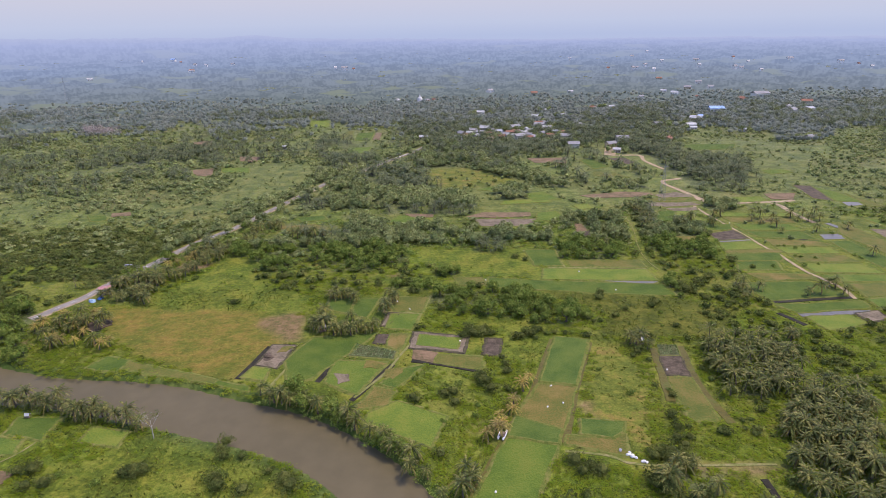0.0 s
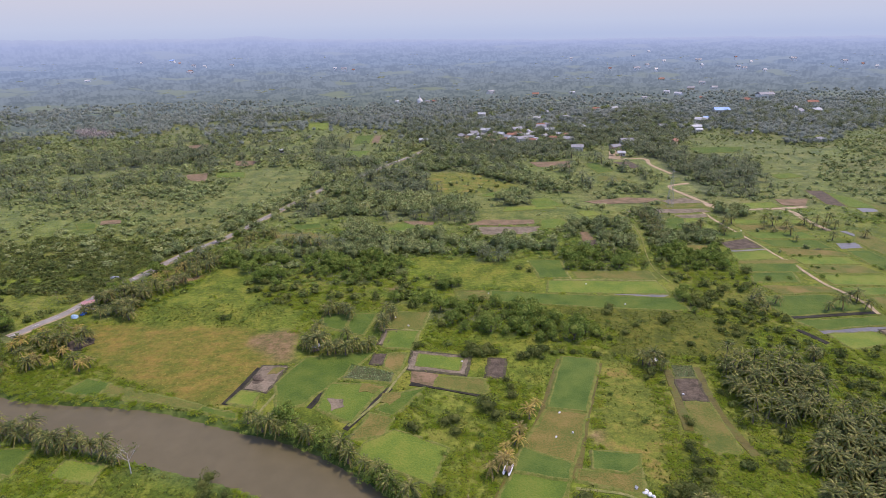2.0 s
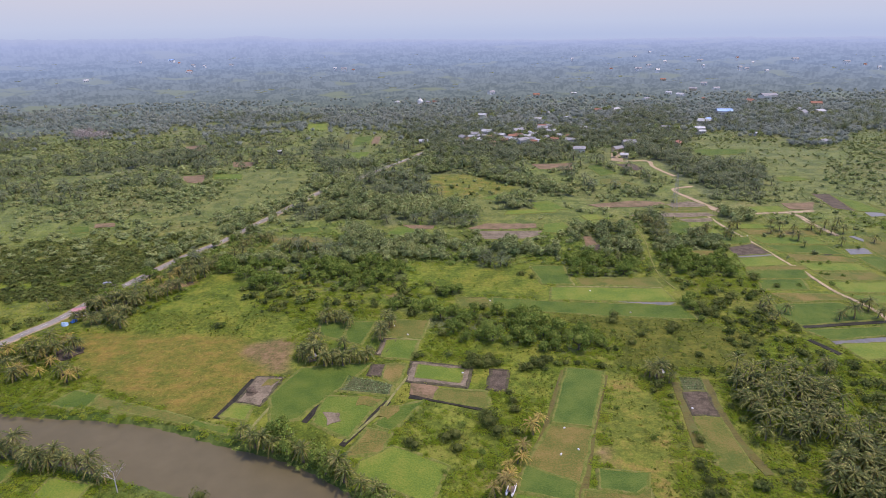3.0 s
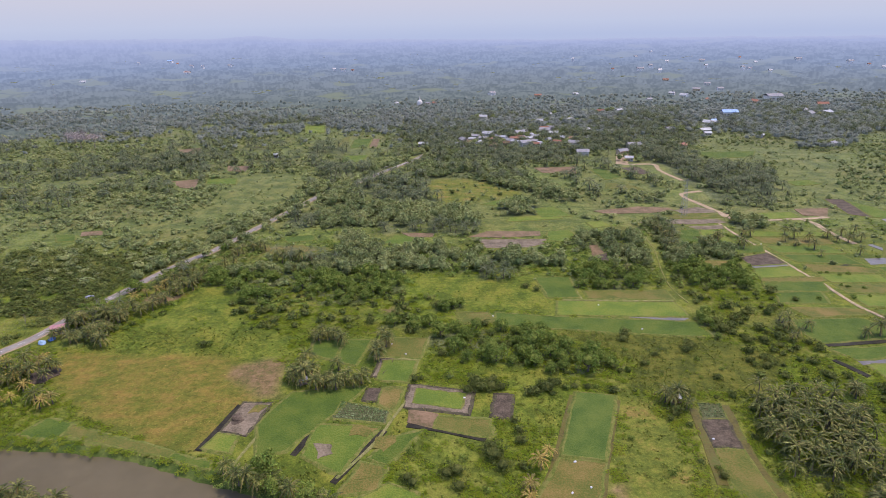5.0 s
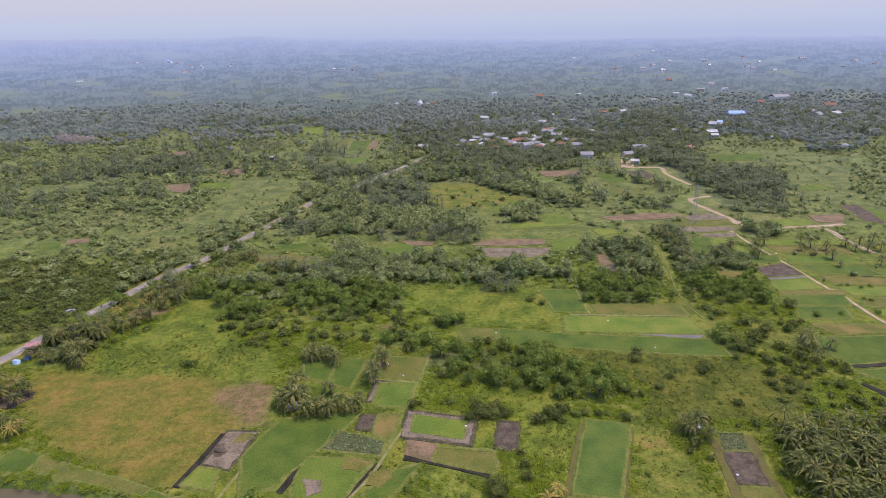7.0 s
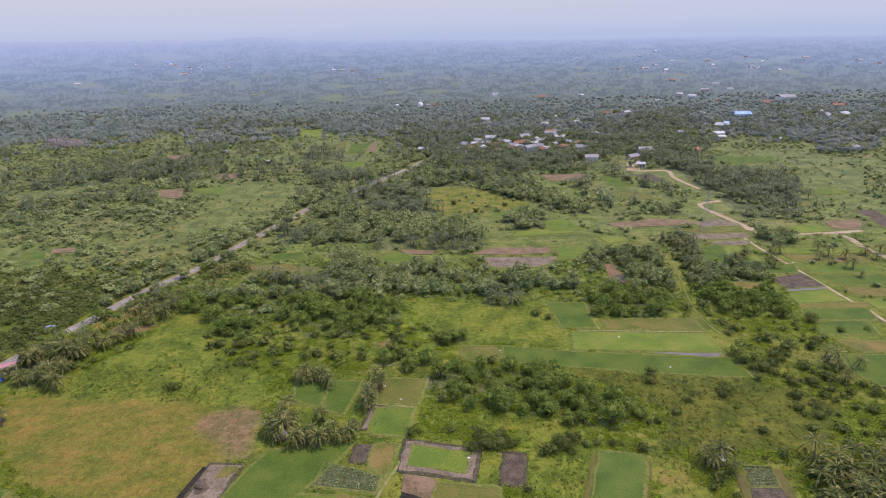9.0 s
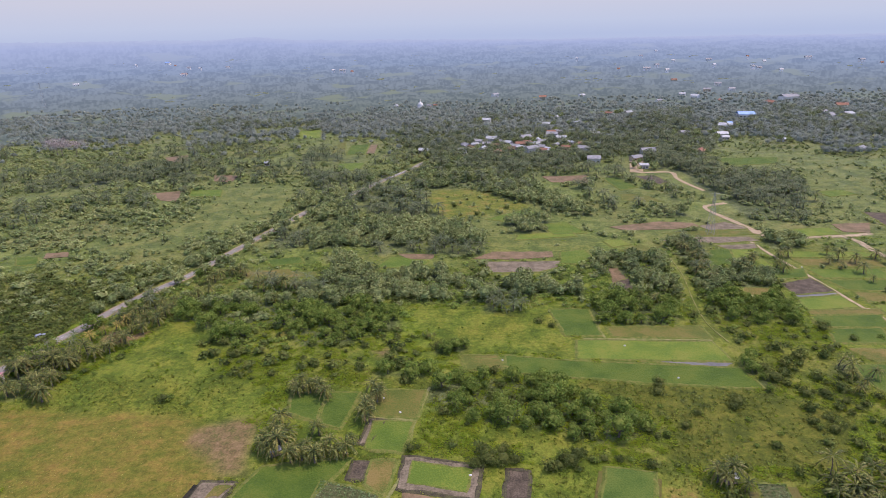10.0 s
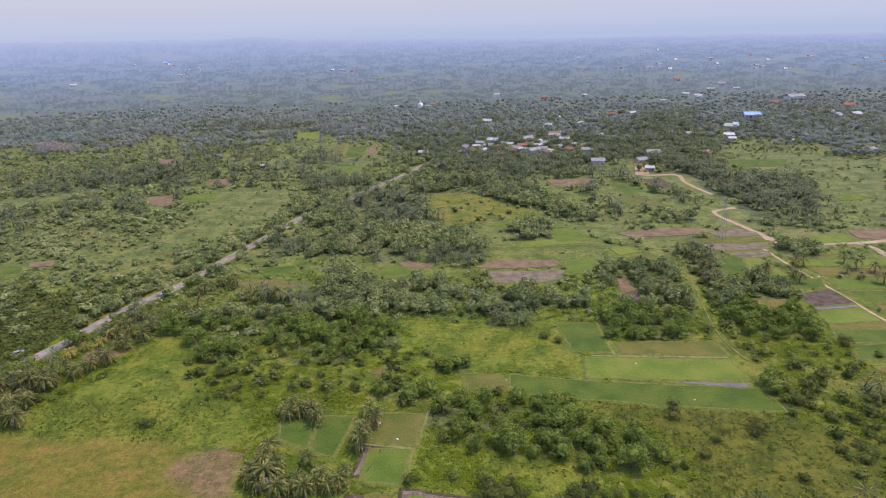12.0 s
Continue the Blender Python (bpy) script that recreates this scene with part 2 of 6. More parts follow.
    "pane": material("dark_window_glass", [(0.03, 0.035, 0.045), (0.06, 0.065, 0.075)], 2, 0.1, 0, spec=0.6),
    "timber": material("weathered_timber", [(0.16, 0.12, 0.09), (0.27, 0.21, 0.16)], 0.4, 0.9, 0.3),
    "steel": material("galvanised_steel", [(0.30, 0.31, 0.33), (0.45, 0.46, 0.48)], 1, 0.5, 0.05, metal=0.6),
    "cloth": material("white_cloth", [(0.72, 0.72, 0.72), (0.85, 0.85, 0.85)], 0.5, 0.9, 0.3),
    "tarp": material("blue_tarpaulin", [(0.05, 0.16, 0.45), (0.10, 0.26, 0.62)], 0.8, 0.5, 0.4),
    "paletarp": material("faded_blue_tarpaulin", [(0.25, 0.42, 0.62), (0.45, 0.60, 0.74)], 0.8, 0.6, 0.4),
    "rubber": material("black_rubber", [(0.02, 0.02, 0.02), (0.04, 0.04, 0.04)], 0.3, 0.8, 0.1),
    "paint": material("white_road_paint", [(0.55, 0.55, 0.53), (0.72, 0.72, 0.70)], 0.8, 0.8, 0.1),
}

# ---- plan: river, fields, meadows, ways ----
RIVER = [(-230, 196, 18), (-190, 190, 18), (-155, 176, 19), (-130, 171, 15), (-110, 167, 18), (-90, 161.5, 20), (-70, 154, 19), (-50, 146.5, 19),
         (-35, 138, 18), (-22, 127, 18), (-13, 115, 19), (-4, 95, 20), (2, 60, 22), (6, 0, 24), (0, -120, 26), (-60, -400, 30)]
river_line = smooth_line(RIVER, 4.0)
FIELDS, MEADOWS, WAYS, WOODS, GROVES, BRUSH = [], [], [], [], [], []


def field(kind, *corners):
    FIELDS.append((kind, list(corners)))


def meadow(kind, *corners):
    MEADOWS.append((kind, list(corners)))


def way(kind, *points):
    WAYS.append((kind, list(points)))


def wood(*corners):
    WOODS.append(list(corners))


def grove(*corners):
    GROVES.append(list(corners))


def brush(*corners):
    BRUSH.append(list(corners))


field("tall", (43.5, 196.2), (55.6, 193.9), (43.9, 164.1), (32.7, 166.9))
field("straw", (32, 166), (44, 163.2), (35.1, 141.8), (22.3, 149.1))
field("tall", (22, 148.8), (34.5, 141.5), (32.2, 135.7), (18.5, 139.5))
field("rice", (18, 139.2), (31.9, 135.2), (21.9, 112.9), (5.5, 113.7))
field("olive", (-20.7, 236), (-4, 234.9), (-7, 220.1), (-20.9, 222.9))
field("rice", (-19.8, 219.7), (-7.4, 218.7), (-10.6, 205), (-21, 207.4))
field("mud", (-20.8, 220.9), (-16, 220.1), (-19.9, 209.2), (-23, 209.4))
field("rice2", (-47.4, 236.1), (-36.2, 235.4), (-37.1, 220.5), (-46.2, 225.4))
field("rice2", (-35.2, 235.3), (-25.3, 234.7), (-29.4, 216.7), (-36.2, 219.9))
field("soil", (-23.7, 202.6), (-19.1, 201.8), (-20.3, 195.2), (-24.4, 195.9))
field("straw", (-18.7, 202.3), (-11.5, 201.9), (-14.8, 189.3), (-19.7, 193.6))
field("mud", (-9.8, 203.8), (11, 199.2), (8.4, 186.8), (-11.4, 191.6))
field("young", (-7.6, 201.6), (8.4, 197.6), (6.2, 189.4), (-8.8, 193.6))
field("soil", (17.9, 197), (23.2, 196.2), (21.1, 184), (15.4, 185.8))
field("redsoil", (-10, 190.2), (-0.7, 187.5), (-2, 180.4), (-10.2, 183.6))
field("olive", (-0.5, 186.4), (14.8, 183.7), (15, 175.1), (-2.3, 180.9))
field("beds", (-31.3, 195.8), (-15.4, 189.3), (-16.3, 183.5), (-33.7, 187.1))
field("rice2", (-47.9, 201.5), (-23.8, 203.8), (-34.3, 187.1), (-44, 172.5), (-52, 171.1), (-55, 185.1))
field("rice", (-37.2, 184.1), (-18.4, 182), (-27.3, 162.7), (-39, 170.4))
field("straw", (-22.2, 167.1), (-14.9, 164.6), (-17, 156.3), (-27.4, 154.4))
field("rice2", (-14.9, 176.7), (-5.3, 179.8), (-15, 165.5), (-20.2, 168.5))
field("young", (-14.2, 158.6), (1.2, 149.8), (-3.7, 135.9), (-24, 148.1), (-23, 152.6))
field("rice2", (-121, 191.3), (-111.8, 188.2), (-112.5, 180.5), (-125.1, 183.2))
field("olive", (-111.3, 187.6), (-75.7, 173.7), (-76.2, 171.2), (-111.8, 182.4))
field("rice2", (-75.1, 172.9), (-63.5, 169), (-63.1, 166.2), (-75.8, 170.8))
field("mud", (-62.3, 196.5), (-53.4, 195.5), (-57.3, 180.1), (-65, 182.5))
field("soil_patch", (-64.7, 189.9), (-62.1, 190.8), (-59.1, 187.8), (-61.8, 185))
field("straw_patch", (-58.9, 194.4), (-54.3, 194.2), (-55.8, 190.5), (-59.4, 191.3))
field("straw_patch", (-22.6, 165.9), (-17.5, 164.8), (-18.7, 160.5), (-23.2, 161.1))
field("olive_patch", (36.6, 138.6), (40.9, 138), (39.3, 135.4), (35.1, 136.4))
field("young", (-65.8, 181.5), (-59.2, 179.6), (-59.7, 172.5), (-68.2, 174.8))
field("soil_patch", (-142.1, 217.2), (-141.3, 220.8), (-137.1, 221.9), (-132.9, 220), (-131.9, 216.6), (-134, 214.3), (-134.3, 210.4), (-137.2, 210.6), (-140.4, 213.5))
field("rice2", (-130.4, 155.8), (-116.8, 155.1), (-116.9, 144.2), (-129.8, 147.7))
field("young", (-104.8, 150), (-92.5, 147.2), (-93.3, 140.4), (-105.2, 143))
field("rice", (-133, 147.1), (-122.4, 144.5), (-121.2, 138.5), (-126.9, 138.1))
field("redsoil", (-122.2, 132.3), (-115.9, 130.8), (-115.7, 127.4), (-117.9, 125.8))
field("beds", (79.6, 188.8), (86.5, 188), (84.9, 180.4), (77.8, 180.8))
field("soil", (77.6, 180.4), (84.8, 180), (83, 167.5), (75.7, 168.9))
field("olive", (75.8, 167.9), (83.2, 166.8), (81.7, 144.2), (73.2, 144.4))
field("tall", (41.2, 146.6), (53.7, 144.5), (51.8, 140), (47.8, 137.4), (39.4, 139.5))
field("straw", (35.4, 139.4), (47.6, 137.1), (52.6, 139.6), (50.2, 129.7), (44.4, 131.6), (34, 135.4))
field("redsoil", (83.1, 331.6), (87.3, 331.2), (86.6, 308.3), (80.9, 302.8), (79.7, 313.4))
field("straw", (129.7, 306.1), (147.3, 303.6), (138.1, 296.4), (128.8, 297.9))
field("mud_patch", (-36.5, 175), (-32.3, 175.3), (-30.7, 170), (-34, 168.3))
field("straw_patch", (-25.6, 183), (-18.7, 181.8), (-21.4, 177.5), (-26.3, 178.4))
field("straw_patch", (-18.2, 177.9), (-12.2, 177), (-15.7, 171.4), (-19.5, 172.7))
field("rice2", (140, 241.4), (168.1, 240.6), (175.9, 225.8), (140.9, 222.4), (137.3, 230.8))
field("rice2", (139.9, 218.3), (178, 220.1), (176.8, 213.7), (145.5, 210.5))
field("young", (146.3, 207.2), (164.3, 207.8), (166.5, 200.2), (148.2, 195.7))
field("mud", (167.2, 209.2), (178.3, 211.3), (177.5, 204.2), (168.2, 200.9))
field("rice", (181.2, 221.8), (197, 222.3), (187.3, 209.7), (180.7, 212.9))
field("straw", (144.9, 252.2), (173.7, 248.5), (173, 243.8), (149.2, 242.5))
field("soil", (152.6, 308.1), (169.5, 313.8), (171.1, 298.4), (152.9, 296.8))
field("wet", (152.7, 296.5), (170.6, 297.6), (170.9, 295.3), (151.7, 293.8))
field("young", (151.6, 292.7), (170.3, 294.4), (170.8, 282.9), (149.4, 282.3))
field("straw", (149.1, 281.6), (178.8, 281.6), (176.3, 276.8), (147.9, 278.2))
field("rice2", (147.7, 277.5), (174.5, 276), (170.5, 266.3), (144.9, 268.4))
field("rice2", (147.4, 266.2), (166.8, 265.9), (163.2, 254.2), (143.5, 256.4))
field("rice2", (151, 324.6), (172.7, 324.3), (168.5, 314.9), (155.2, 312.6))
field("rice2", (140.3, 352.1), (150.4, 352.2), (145.1, 332.2), (130.6, 329))
field("young", (151.3, 352.1), (159.2, 350.6), (160.4, 327.4), (144, 328.7))
field("rice2", (46.8, 290), (62.4, 289), (61.6, 266.7), (48.3, 267.6))
field("olive", (65.1, 273.6), (101.5, 271.9), (101.4, 262.1), (65.8, 265.8))
field("young", (51.8, 263.8), (100.2, 259.7), (101.3, 246.1), (48.6, 251.1))
field("wet", (74.2, 247.9), (101.3, 245.2), (98.2, 242.9), (86.8, 244.3))
field("rice2", (21.4, 255.1), (50.2, 249.1), (102.1, 241.8), (103.4, 229.5), (70.1, 234.5), (25, 243.6))
field("olive", (7.7, 255.9), (24.1, 255), (23.5, 246.8), (10.2, 246.7))
field("redsoil", (30.2, 358.6), (60.8, 356.1), (59.8, 348.9), (37.9, 346.7), (19.5, 349.7))
field("mud", (22.9, 345.1), (62.5, 342.8), (59.4, 335.2), (49.7, 329.5), (27.2, 330.5))
field("rice", (31.7, 414.5), (55.7, 430.2), (67.3, 423.8), (46.1, 407.4))
field("young", (47.1, 383.8), (77.9, 388.3), (78.6, 379.1), (44.5, 375.2))
field("redsoil", (85, 518.4), (119.6, 518.6), (114.8, 494.9), (88.2, 500.1))
field("olive", (-101.8, 670.2), (-88.8, 689.3), (-82.5, 632), (-93.6, 633.5))
field("rice2", (-81.3, 671.4), (-63.6, 675.8), (-63.3, 627.1), (-80.1, 623.4))
field("redsoil", (-61.4, 671.4), (-54.3, 673.1), (-54.2, 627.1), (-61.5, 628))
field("young", (-153.5, 771.5), (-129, 776.7), (-121.4, 724.3), (-142.8, 719.7))
field("rice", (-81.8, 585.6), (-59.6, 585.9), (-61, 558.9), (-79.7, 556.6))
field("young", (-95.8, 491.1), (-80.1, 496.4), (-77.2, 479.1), (-93, 477.4))
field("young", (199.6, 380.1), (220.4, 380.4), (220.1, 369.6), (197.9, 367.2))
field("redsoil", (225.9, 386.5), (247.8, 386.7), (237.4, 370.6), (224.1, 373.4))
field("rice", (258.7, 453.8), (278.2, 456.9), (280.5, 445.2), (260.7, 441.2))
field("soil", (257.9, 406.9), (269.9, 404.5), (260.9, 365.3), (251.8, 372.7))
field("wet", (263.8, 362.8), (274.6, 363), (273.2, 354.7), (262.4, 354))
field("rice", (268.7, 402.6), (276.3, 386.3), (277.5, 360.6), (262.6, 365.7))
field("olive", (280.4, 383), (282.8, 357.5), (284.4, 348.6), (275, 353))
field("rice2", (239.9, 565.5), (293.8, 563.8), (280.7, 540.7), (242.1, 538.9))
field("redsoil", (-253.1, 634.4), (-235.1, 643.8), (-223.5, 613.8), (-239.8, 608.4))
field("rice", (-179.9, 505.6), (-157, 504.6), (-151.5, 485.4), (-175.5, 489.2))
field("yard", (167.4, 564.6), (178.9, 563.2), (165.5, 525), (155.2, 524.5))
field("yard", (175.8, 382.2), (181.3, 379.2), (178.9, 372.4), (174.7, 374.8))
field("redsoil", (-179.3, 553), (-158.8, 550.7), (-157.1, 528.8), (-172.4, 532.9))
field("young", (174.5, 347.1), (218.4, 342.4), (217.8, 335.5), (174.5, 338.9))
field("straw", (173.8, 336.7), (212.6, 332.5), (210.3, 322.9), (175.2, 327.7))
field("rice", (174.2, 323.5), (204.9, 321.1), (207.3, 309.7), (175.2, 313.1))
field("rice2", (174.7, 310.2), (204.7, 308), (205.3, 294.7), (177.5, 300.4))
field("straw", (178.2, 297.6), (202, 292.3), (208.3, 287.4), (204.7, 284.2), (177.7, 287.9))
field("young", (177.5, 285.3), (204.6, 282.5), (204.8, 273.5), (178.3, 275.3))
field("olive", (177.5, 273), (203.3, 271.2), (206.8, 261.8), (177.7, 264.5))
field("young", (177.3, 261.6), (204.2, 259.8), (208.5, 247.5), (177.6, 251))
field("rice", (177.6, 247.6), (208.1, 245.6), (210, 237.6), (178.7, 240.3))
field("olive", (184.4, 236.8), (201.7, 236.9), (209.2, 223.9), (182.2, 223.9))
field("rice2", (210.5, 290.8), (220.4, 290.9), (223.9, 259.2), (213.1, 248.6), (209.4, 274.8))
field("wet", (211.3, 302.6), (222.2, 302.8), (221, 294.5), (209.2, 294.4))
field("olive", (234.2, 320), (238.2, 315.5), (239, 275.1), (228.2, 264.8), (223.7, 293.4), (224.6, 304.5))
field("mud", (244.7, 309.9), (253.5, 307.3), (254.5, 291.1), (243, 295.6))
field("mud", (237.3, 288.8), (243.5, 284.9), (239.8, 268.7), (227.8, 271.1))
field("rice", (254.2, 330.4), (272.2, 318.1), (262.5, 289.7), (256, 314.1))
field("olive", (-94.8, 337.5), (-91.5, 343.7), (-57.2, 337.8), (-57.4, 332.1))
field("rice2", (-96.3, 312.9), (-90.2, 318.6), (-79.9, 316.7), (-81, 310.3))
field("redsoil", (101, 393), (132, 400), (150, 396), (152, 389), (133, 386), (108, 386))
field("mud", (151, 390), (169, 396), (176, 388), (176, 382.5), (154, 382))
field("olive", (127, 379), (150, 381.5), (174, 379), (175, 373.5), (143, 373.5))
field("mud", (120, 367), (131, 372.5), (170, 370), (173, 363), (149, 361))
field("mud", (147, 358), (168, 359), (166, 352), (150, 351))
field("redsoil", (-207, 368), (-210, 376), (-199, 377), (-195, 370))
field("rice2", (-215, 359), (-223, 371), (-211, 370), (-205, 360))
field("redsoil", (-207, 499), (-187, 505), (-179, 475), (-192, 479))
field("olive", (129, 461), (143, 459), (151, 440), (125, 448))
field("rice2", (129, 507), (140, 509), (146, 479), (132, 472))
field("soil", (153, 511), (170, 512), (173, 492), (164, 485))
field("redsoil", (-19, 360), (0, 357), (-1, 351), (-14, 352))
field("rice", (62, 401), (78, 404), (86, 384), (67, 382))
field("young", (91, 370), (101, 372), (104, 363), (93, 360))
field("olive", (96, 356), (109, 363), (112, 355), (102, 349))
field("rice", (65, 355), (78, 358), (79, 348), (71, 338), (62, 340))
field("straw", (-96, 339), (-72, 343), (-63, 333), (-87, 330))
field("rice2", (-87, 356), (-70, 360), (-66, 351), (-81, 347))
field("rice", (-22, 356), (-3, 347), (-8, 339), (-29, 342))
field("olive", (8, 247), (12, 253), (23, 253), (23, 246))
field("soil", (81, 315), (89, 319), (86, 304), (80, 301))
meadow("dry", (-142.1, 232.7), (-72.6, 224.1), (-56.9, 198.5), (-62.1, 173.5), (-83.2, 177.5), (-110.5, 191.4), (-133.4, 212.8))
meadow("lush", (-113.6, 285.8), (-91.4, 289.2), (-76.7, 266), (-76.8, 250.9), (-55.7, 239.7), (-58.8, 228), (-77.1, 229), (-113.8, 236.8), (-124.4, 243.6), (-120.2, 257.1), (-110.7, 274.4))
meadow("bare", (-72.8, 218.2), (-63.8, 221.5), (-54.5, 222.4), (-52, 207.7), (-51.2, 197.3), (-58, 197.6), (-70.8, 210.9))
meadow("lush", (-9.8, 291.3), (24.9, 286.4), (52.2, 266.2), (51.4, 254.3), (24.5, 255.9), (7.8, 256.9), (-6, 272.1))
meadow("lush", (-3.6, 488.3), (13.2, 497.1), (52, 450.4), (56.1, 432.9), (17.9, 415.8), (-0.3, 443.9))
meadow("lush", (-311.8, 506.7), (-266.6, 516.3), (-250.3, 487), (-274.4, 476.8), (-293.1, 478.6))
meadow("lush", (-139.2, 495.6), (-102.9, 498.8), (-100.1, 448), (-116, 418.4), (-140.5, 402.2), (-156.5, 412.6), (-143.7, 435.9), (-141.6, 463.7))
meadow("lush", (-298.7, 499), (-261, 512.6), (-245, 477.7), (-271.6, 472.5))
meadow("ruddy", (59.3, 204), (66.6, 184.6), (67, 166.5), (61.8, 143.8), (54.3, 128), (44.3, 147.6))
meadow("lush", (-90, 145.7), (-70.1, 142.6), (-54.9, 135.9), (-45.1, 130.4), (-35.6, 115.6), (-70.8, 116.2), (-103.4, 117.7), (-108.9, 133.5), (-97.3, 135.4))
meadow("bare", (-131.4, 275.7), (-128.3, 282.6), (-112.9, 281.6), (-114.6, 275.7), (-122.4, 271.3))
meadow("bare", (-24.1, 261.8), (-17.7, 262.8), (-16.3, 257.4), (-21.5, 256.4))
meadow("bare", (53.5, 125.6), (91.1, 123.8), (87.8, 121.1), (54.5, 123.8))
meadow("bare", (46.4, 155.4), (54.1, 151.8), (53.6, 144.2), (44, 146.4))
meadow("rough", (47.4, 238.7), (97.7, 231.1), (123.1, 215.5), (106.9, 192.6), (74.8, 194.1), (59.8, 197.9), (69.5, 213.2), (57.3, 227.3), (45.8, 232.4))
meadow("lush", (-132.1, 667.8), (-107, 703.7), (-43.2, 607.3), (-48.5, 586.6), (-117.2, 595.2))
meadow("lush", (-140.6, 234.9), (-130.8, 243.4), (-117.1, 245.6), (-96.1, 246.6), (-68.7, 240.7), (-51.2, 227.7), (-59.3, 220.1), (-74.6, 214), (-113.4, 224.8))
meadow("lush", (175.1, 353.1), (225.5, 351.5), (242.1, 338.2), (268.4, 313.2), (232, 248.7), (201.8, 211.8), (144.7, 214.3), (133.3, 228.7), (148, 261.4), (162.1, 301.6))
meadow("lush", (-181, 517), (-169, 489), (-145, 466), (-169, 450), (-153, 437), (-145, 418), (-172, 404), (-143, 387), (-136, 405), (-116, 430), (-114, 460), (-119, 488), (-93, 503), (-139, 522))
meadow("lush", (-312, 510), (-268, 505), (-251, 488), (-273, 480), (-296, 489))
meadow("lush", (-197, 391), (-167, 393), (-139, 378), (-165, 369), (-185, 376))
meadow("ruddy", (-4, 480), (14, 490), (40, 475), (60, 452), (62, 433), (28, 420), (11, 411), (3, 428), (-2, 452))
meadow("lush", (21, 415), (45, 424), (60, 434), (75, 421), (75, 405), (60, 392), (71, 386), (93, 375), (81, 356), (71, 338), (61, 339), (63, 346), (31, 352), (27, 372), (23, 395))
meadow("lush", (-33, 354), (-19, 357), (-3, 349), (16, 347), (8, 341), (-21, 333), (-38, 328), (-49, 335), (-56, 342))
meadow("lush", (-12, 298), (6, 295), (25, 298), (24, 289), (52, 296), (52, 280), (52, 270), (25, 268), (15, 268), (11, 259), (4, 283), (-7, 290))
meadow("lush", (263, 599), (318, 599), (353, 530), (263, 407), (247, 427), (252, 453), (289, 519), (270, 523), (241, 545))
meadow("lush", (122, 504), (138, 502), (156, 462), (166, 441), (153, 418), (120, 446), (112, 467))
meadow("lush", (-147, 584), (-61, 594), (-86, 635), (-151, 618))
meadow("lush", (-124, 667), (-63, 667), (-43, 616), (-101, 600))
meadow("bare", (41, 155), (50, 157), (56, 153), (55, 146.5), (44, 148))
meadow("ruddy", (57, 190), (64, 182), (59, 158), (46, 159))
meadow("lush", (10, 213), (21, 216), (36, 211), (43, 202), (42, 193), (36, 180), (22, 181), (24, 198), (22, 206), (11, 207))
meadow("lush", (-66, 172), (-58, 166), (-33, 155), (-27, 158), (-14, 164), (-6, 182), (10, 184), (24, 184), (24, 199), (8, 203), (-8, 206), (-4, 236), (-22, 239), (-48, 241), (-52, 215), (-52, 203))
way("road", (-168.7, 223.6), (-165.6, 228.7), (-163.1, 234.4), (-157.8, 243.3), (-154.3, 255.3), (-151.7, 263.8), (-147.5, 275.5), (-143.5, 284.2), (-137.8, 301), (-130.9, 317.7), (-123.1, 330.9), (-117.9, 341.1), (-114.9, 350.5), (-84.3, 435.6), (-77.6, 451.5), (-57.8, 481.7), (-35.5, 525.6), (-18.4, 555.7), (-8.1, 579.5), (5.6, 601))
way("dirt", (167.3, 362.9), (167.6, 343.8), (170.1, 314.7), (172, 284.6), (173.8, 270.6))
way("dirt", (170, 559.3), (159.7, 525.7), (185.1, 521), (182.9, 500.9), (184.4, 482.1), (187.5, 464.6))
way("dirt", (187.6, 433.9), (174.9, 429.6), (170.9, 426.1), (170.5, 416.6), (173.9, 401.4), (177.6, 382.9), (178.7, 374.5))
way("dirt", (177.6, 372.5), (189.4, 366.7), (222.2, 366.7), (236.7, 369.4))
way("dirt", (218.4, 368.3), (221.4, 357.4), (220, 342.5), (221.4, 322.7))
way("foot", (116.7, 342), (114.2, 320.6), (107.9, 293.8), (104.8, 274), (106.2, 258.7))
way("foot", (-9.3, 198.1), (-14.2, 187), (-19.1, 175), (-28.1, 161))
way("foot", (-122.6, 135.4), (-119.8, 139.1), (-117.9, 143.6))
way("foot", (-51.8, 184.9), (-55.1, 175), (-57.3, 166.9))
way("foot", (33.4, 132.8), (44.9, 130.3), (53.7, 126.2), (88.3, 124.9))
way("foot", (-47.9, 201.5), (-50.5, 190.2), (-52.1, 187))
way("foot", (-2.8, 236.7), (-5.5, 226.5), (-7.2, 219.8), (-9.4, 207.8))
way("foot", (-23.9, 222.7), (-7.2, 219.2))
way("foot", (54.3, 265.1), (100.8, 260.9))
way("foot", (62.1, 274.9), (62.6, 265.2))
way("dirt", (173.4, 282.2), (173.5, 254), (176, 243.1), (178, 232.3), (176.4, 222))
way("ditch", (55.4, 192), (43.9, 164.1), (34, 136.1))
way("ditch", (42.6, 195.1), (30, 163.1), (18.7, 140.2), (6.9, 116.7))
way("dark", (-16.7, 180.4), (-28.9, 159.4))
way("dark", (-37.4, 181.6), (-41.6, 170.6))
way("dark", (-63.2, 195.4), (-69, 173.9))
way("ditch", (77.3, 186.2), (71.4, 154.1))
way("ditch", (87.5, 187.4), (83.7, 162), (84.9, 142.6))
way("dark", (-10.2, 182.6), (0.2, 179.5), (12.8, 174.8))
way("dark", (140.9, 221.2), (176.4, 223.6))
way("dark", (137.3, 211.3), (142.1, 200.4))
way("wet", (144.8, 208.9), (175.1, 210.4))
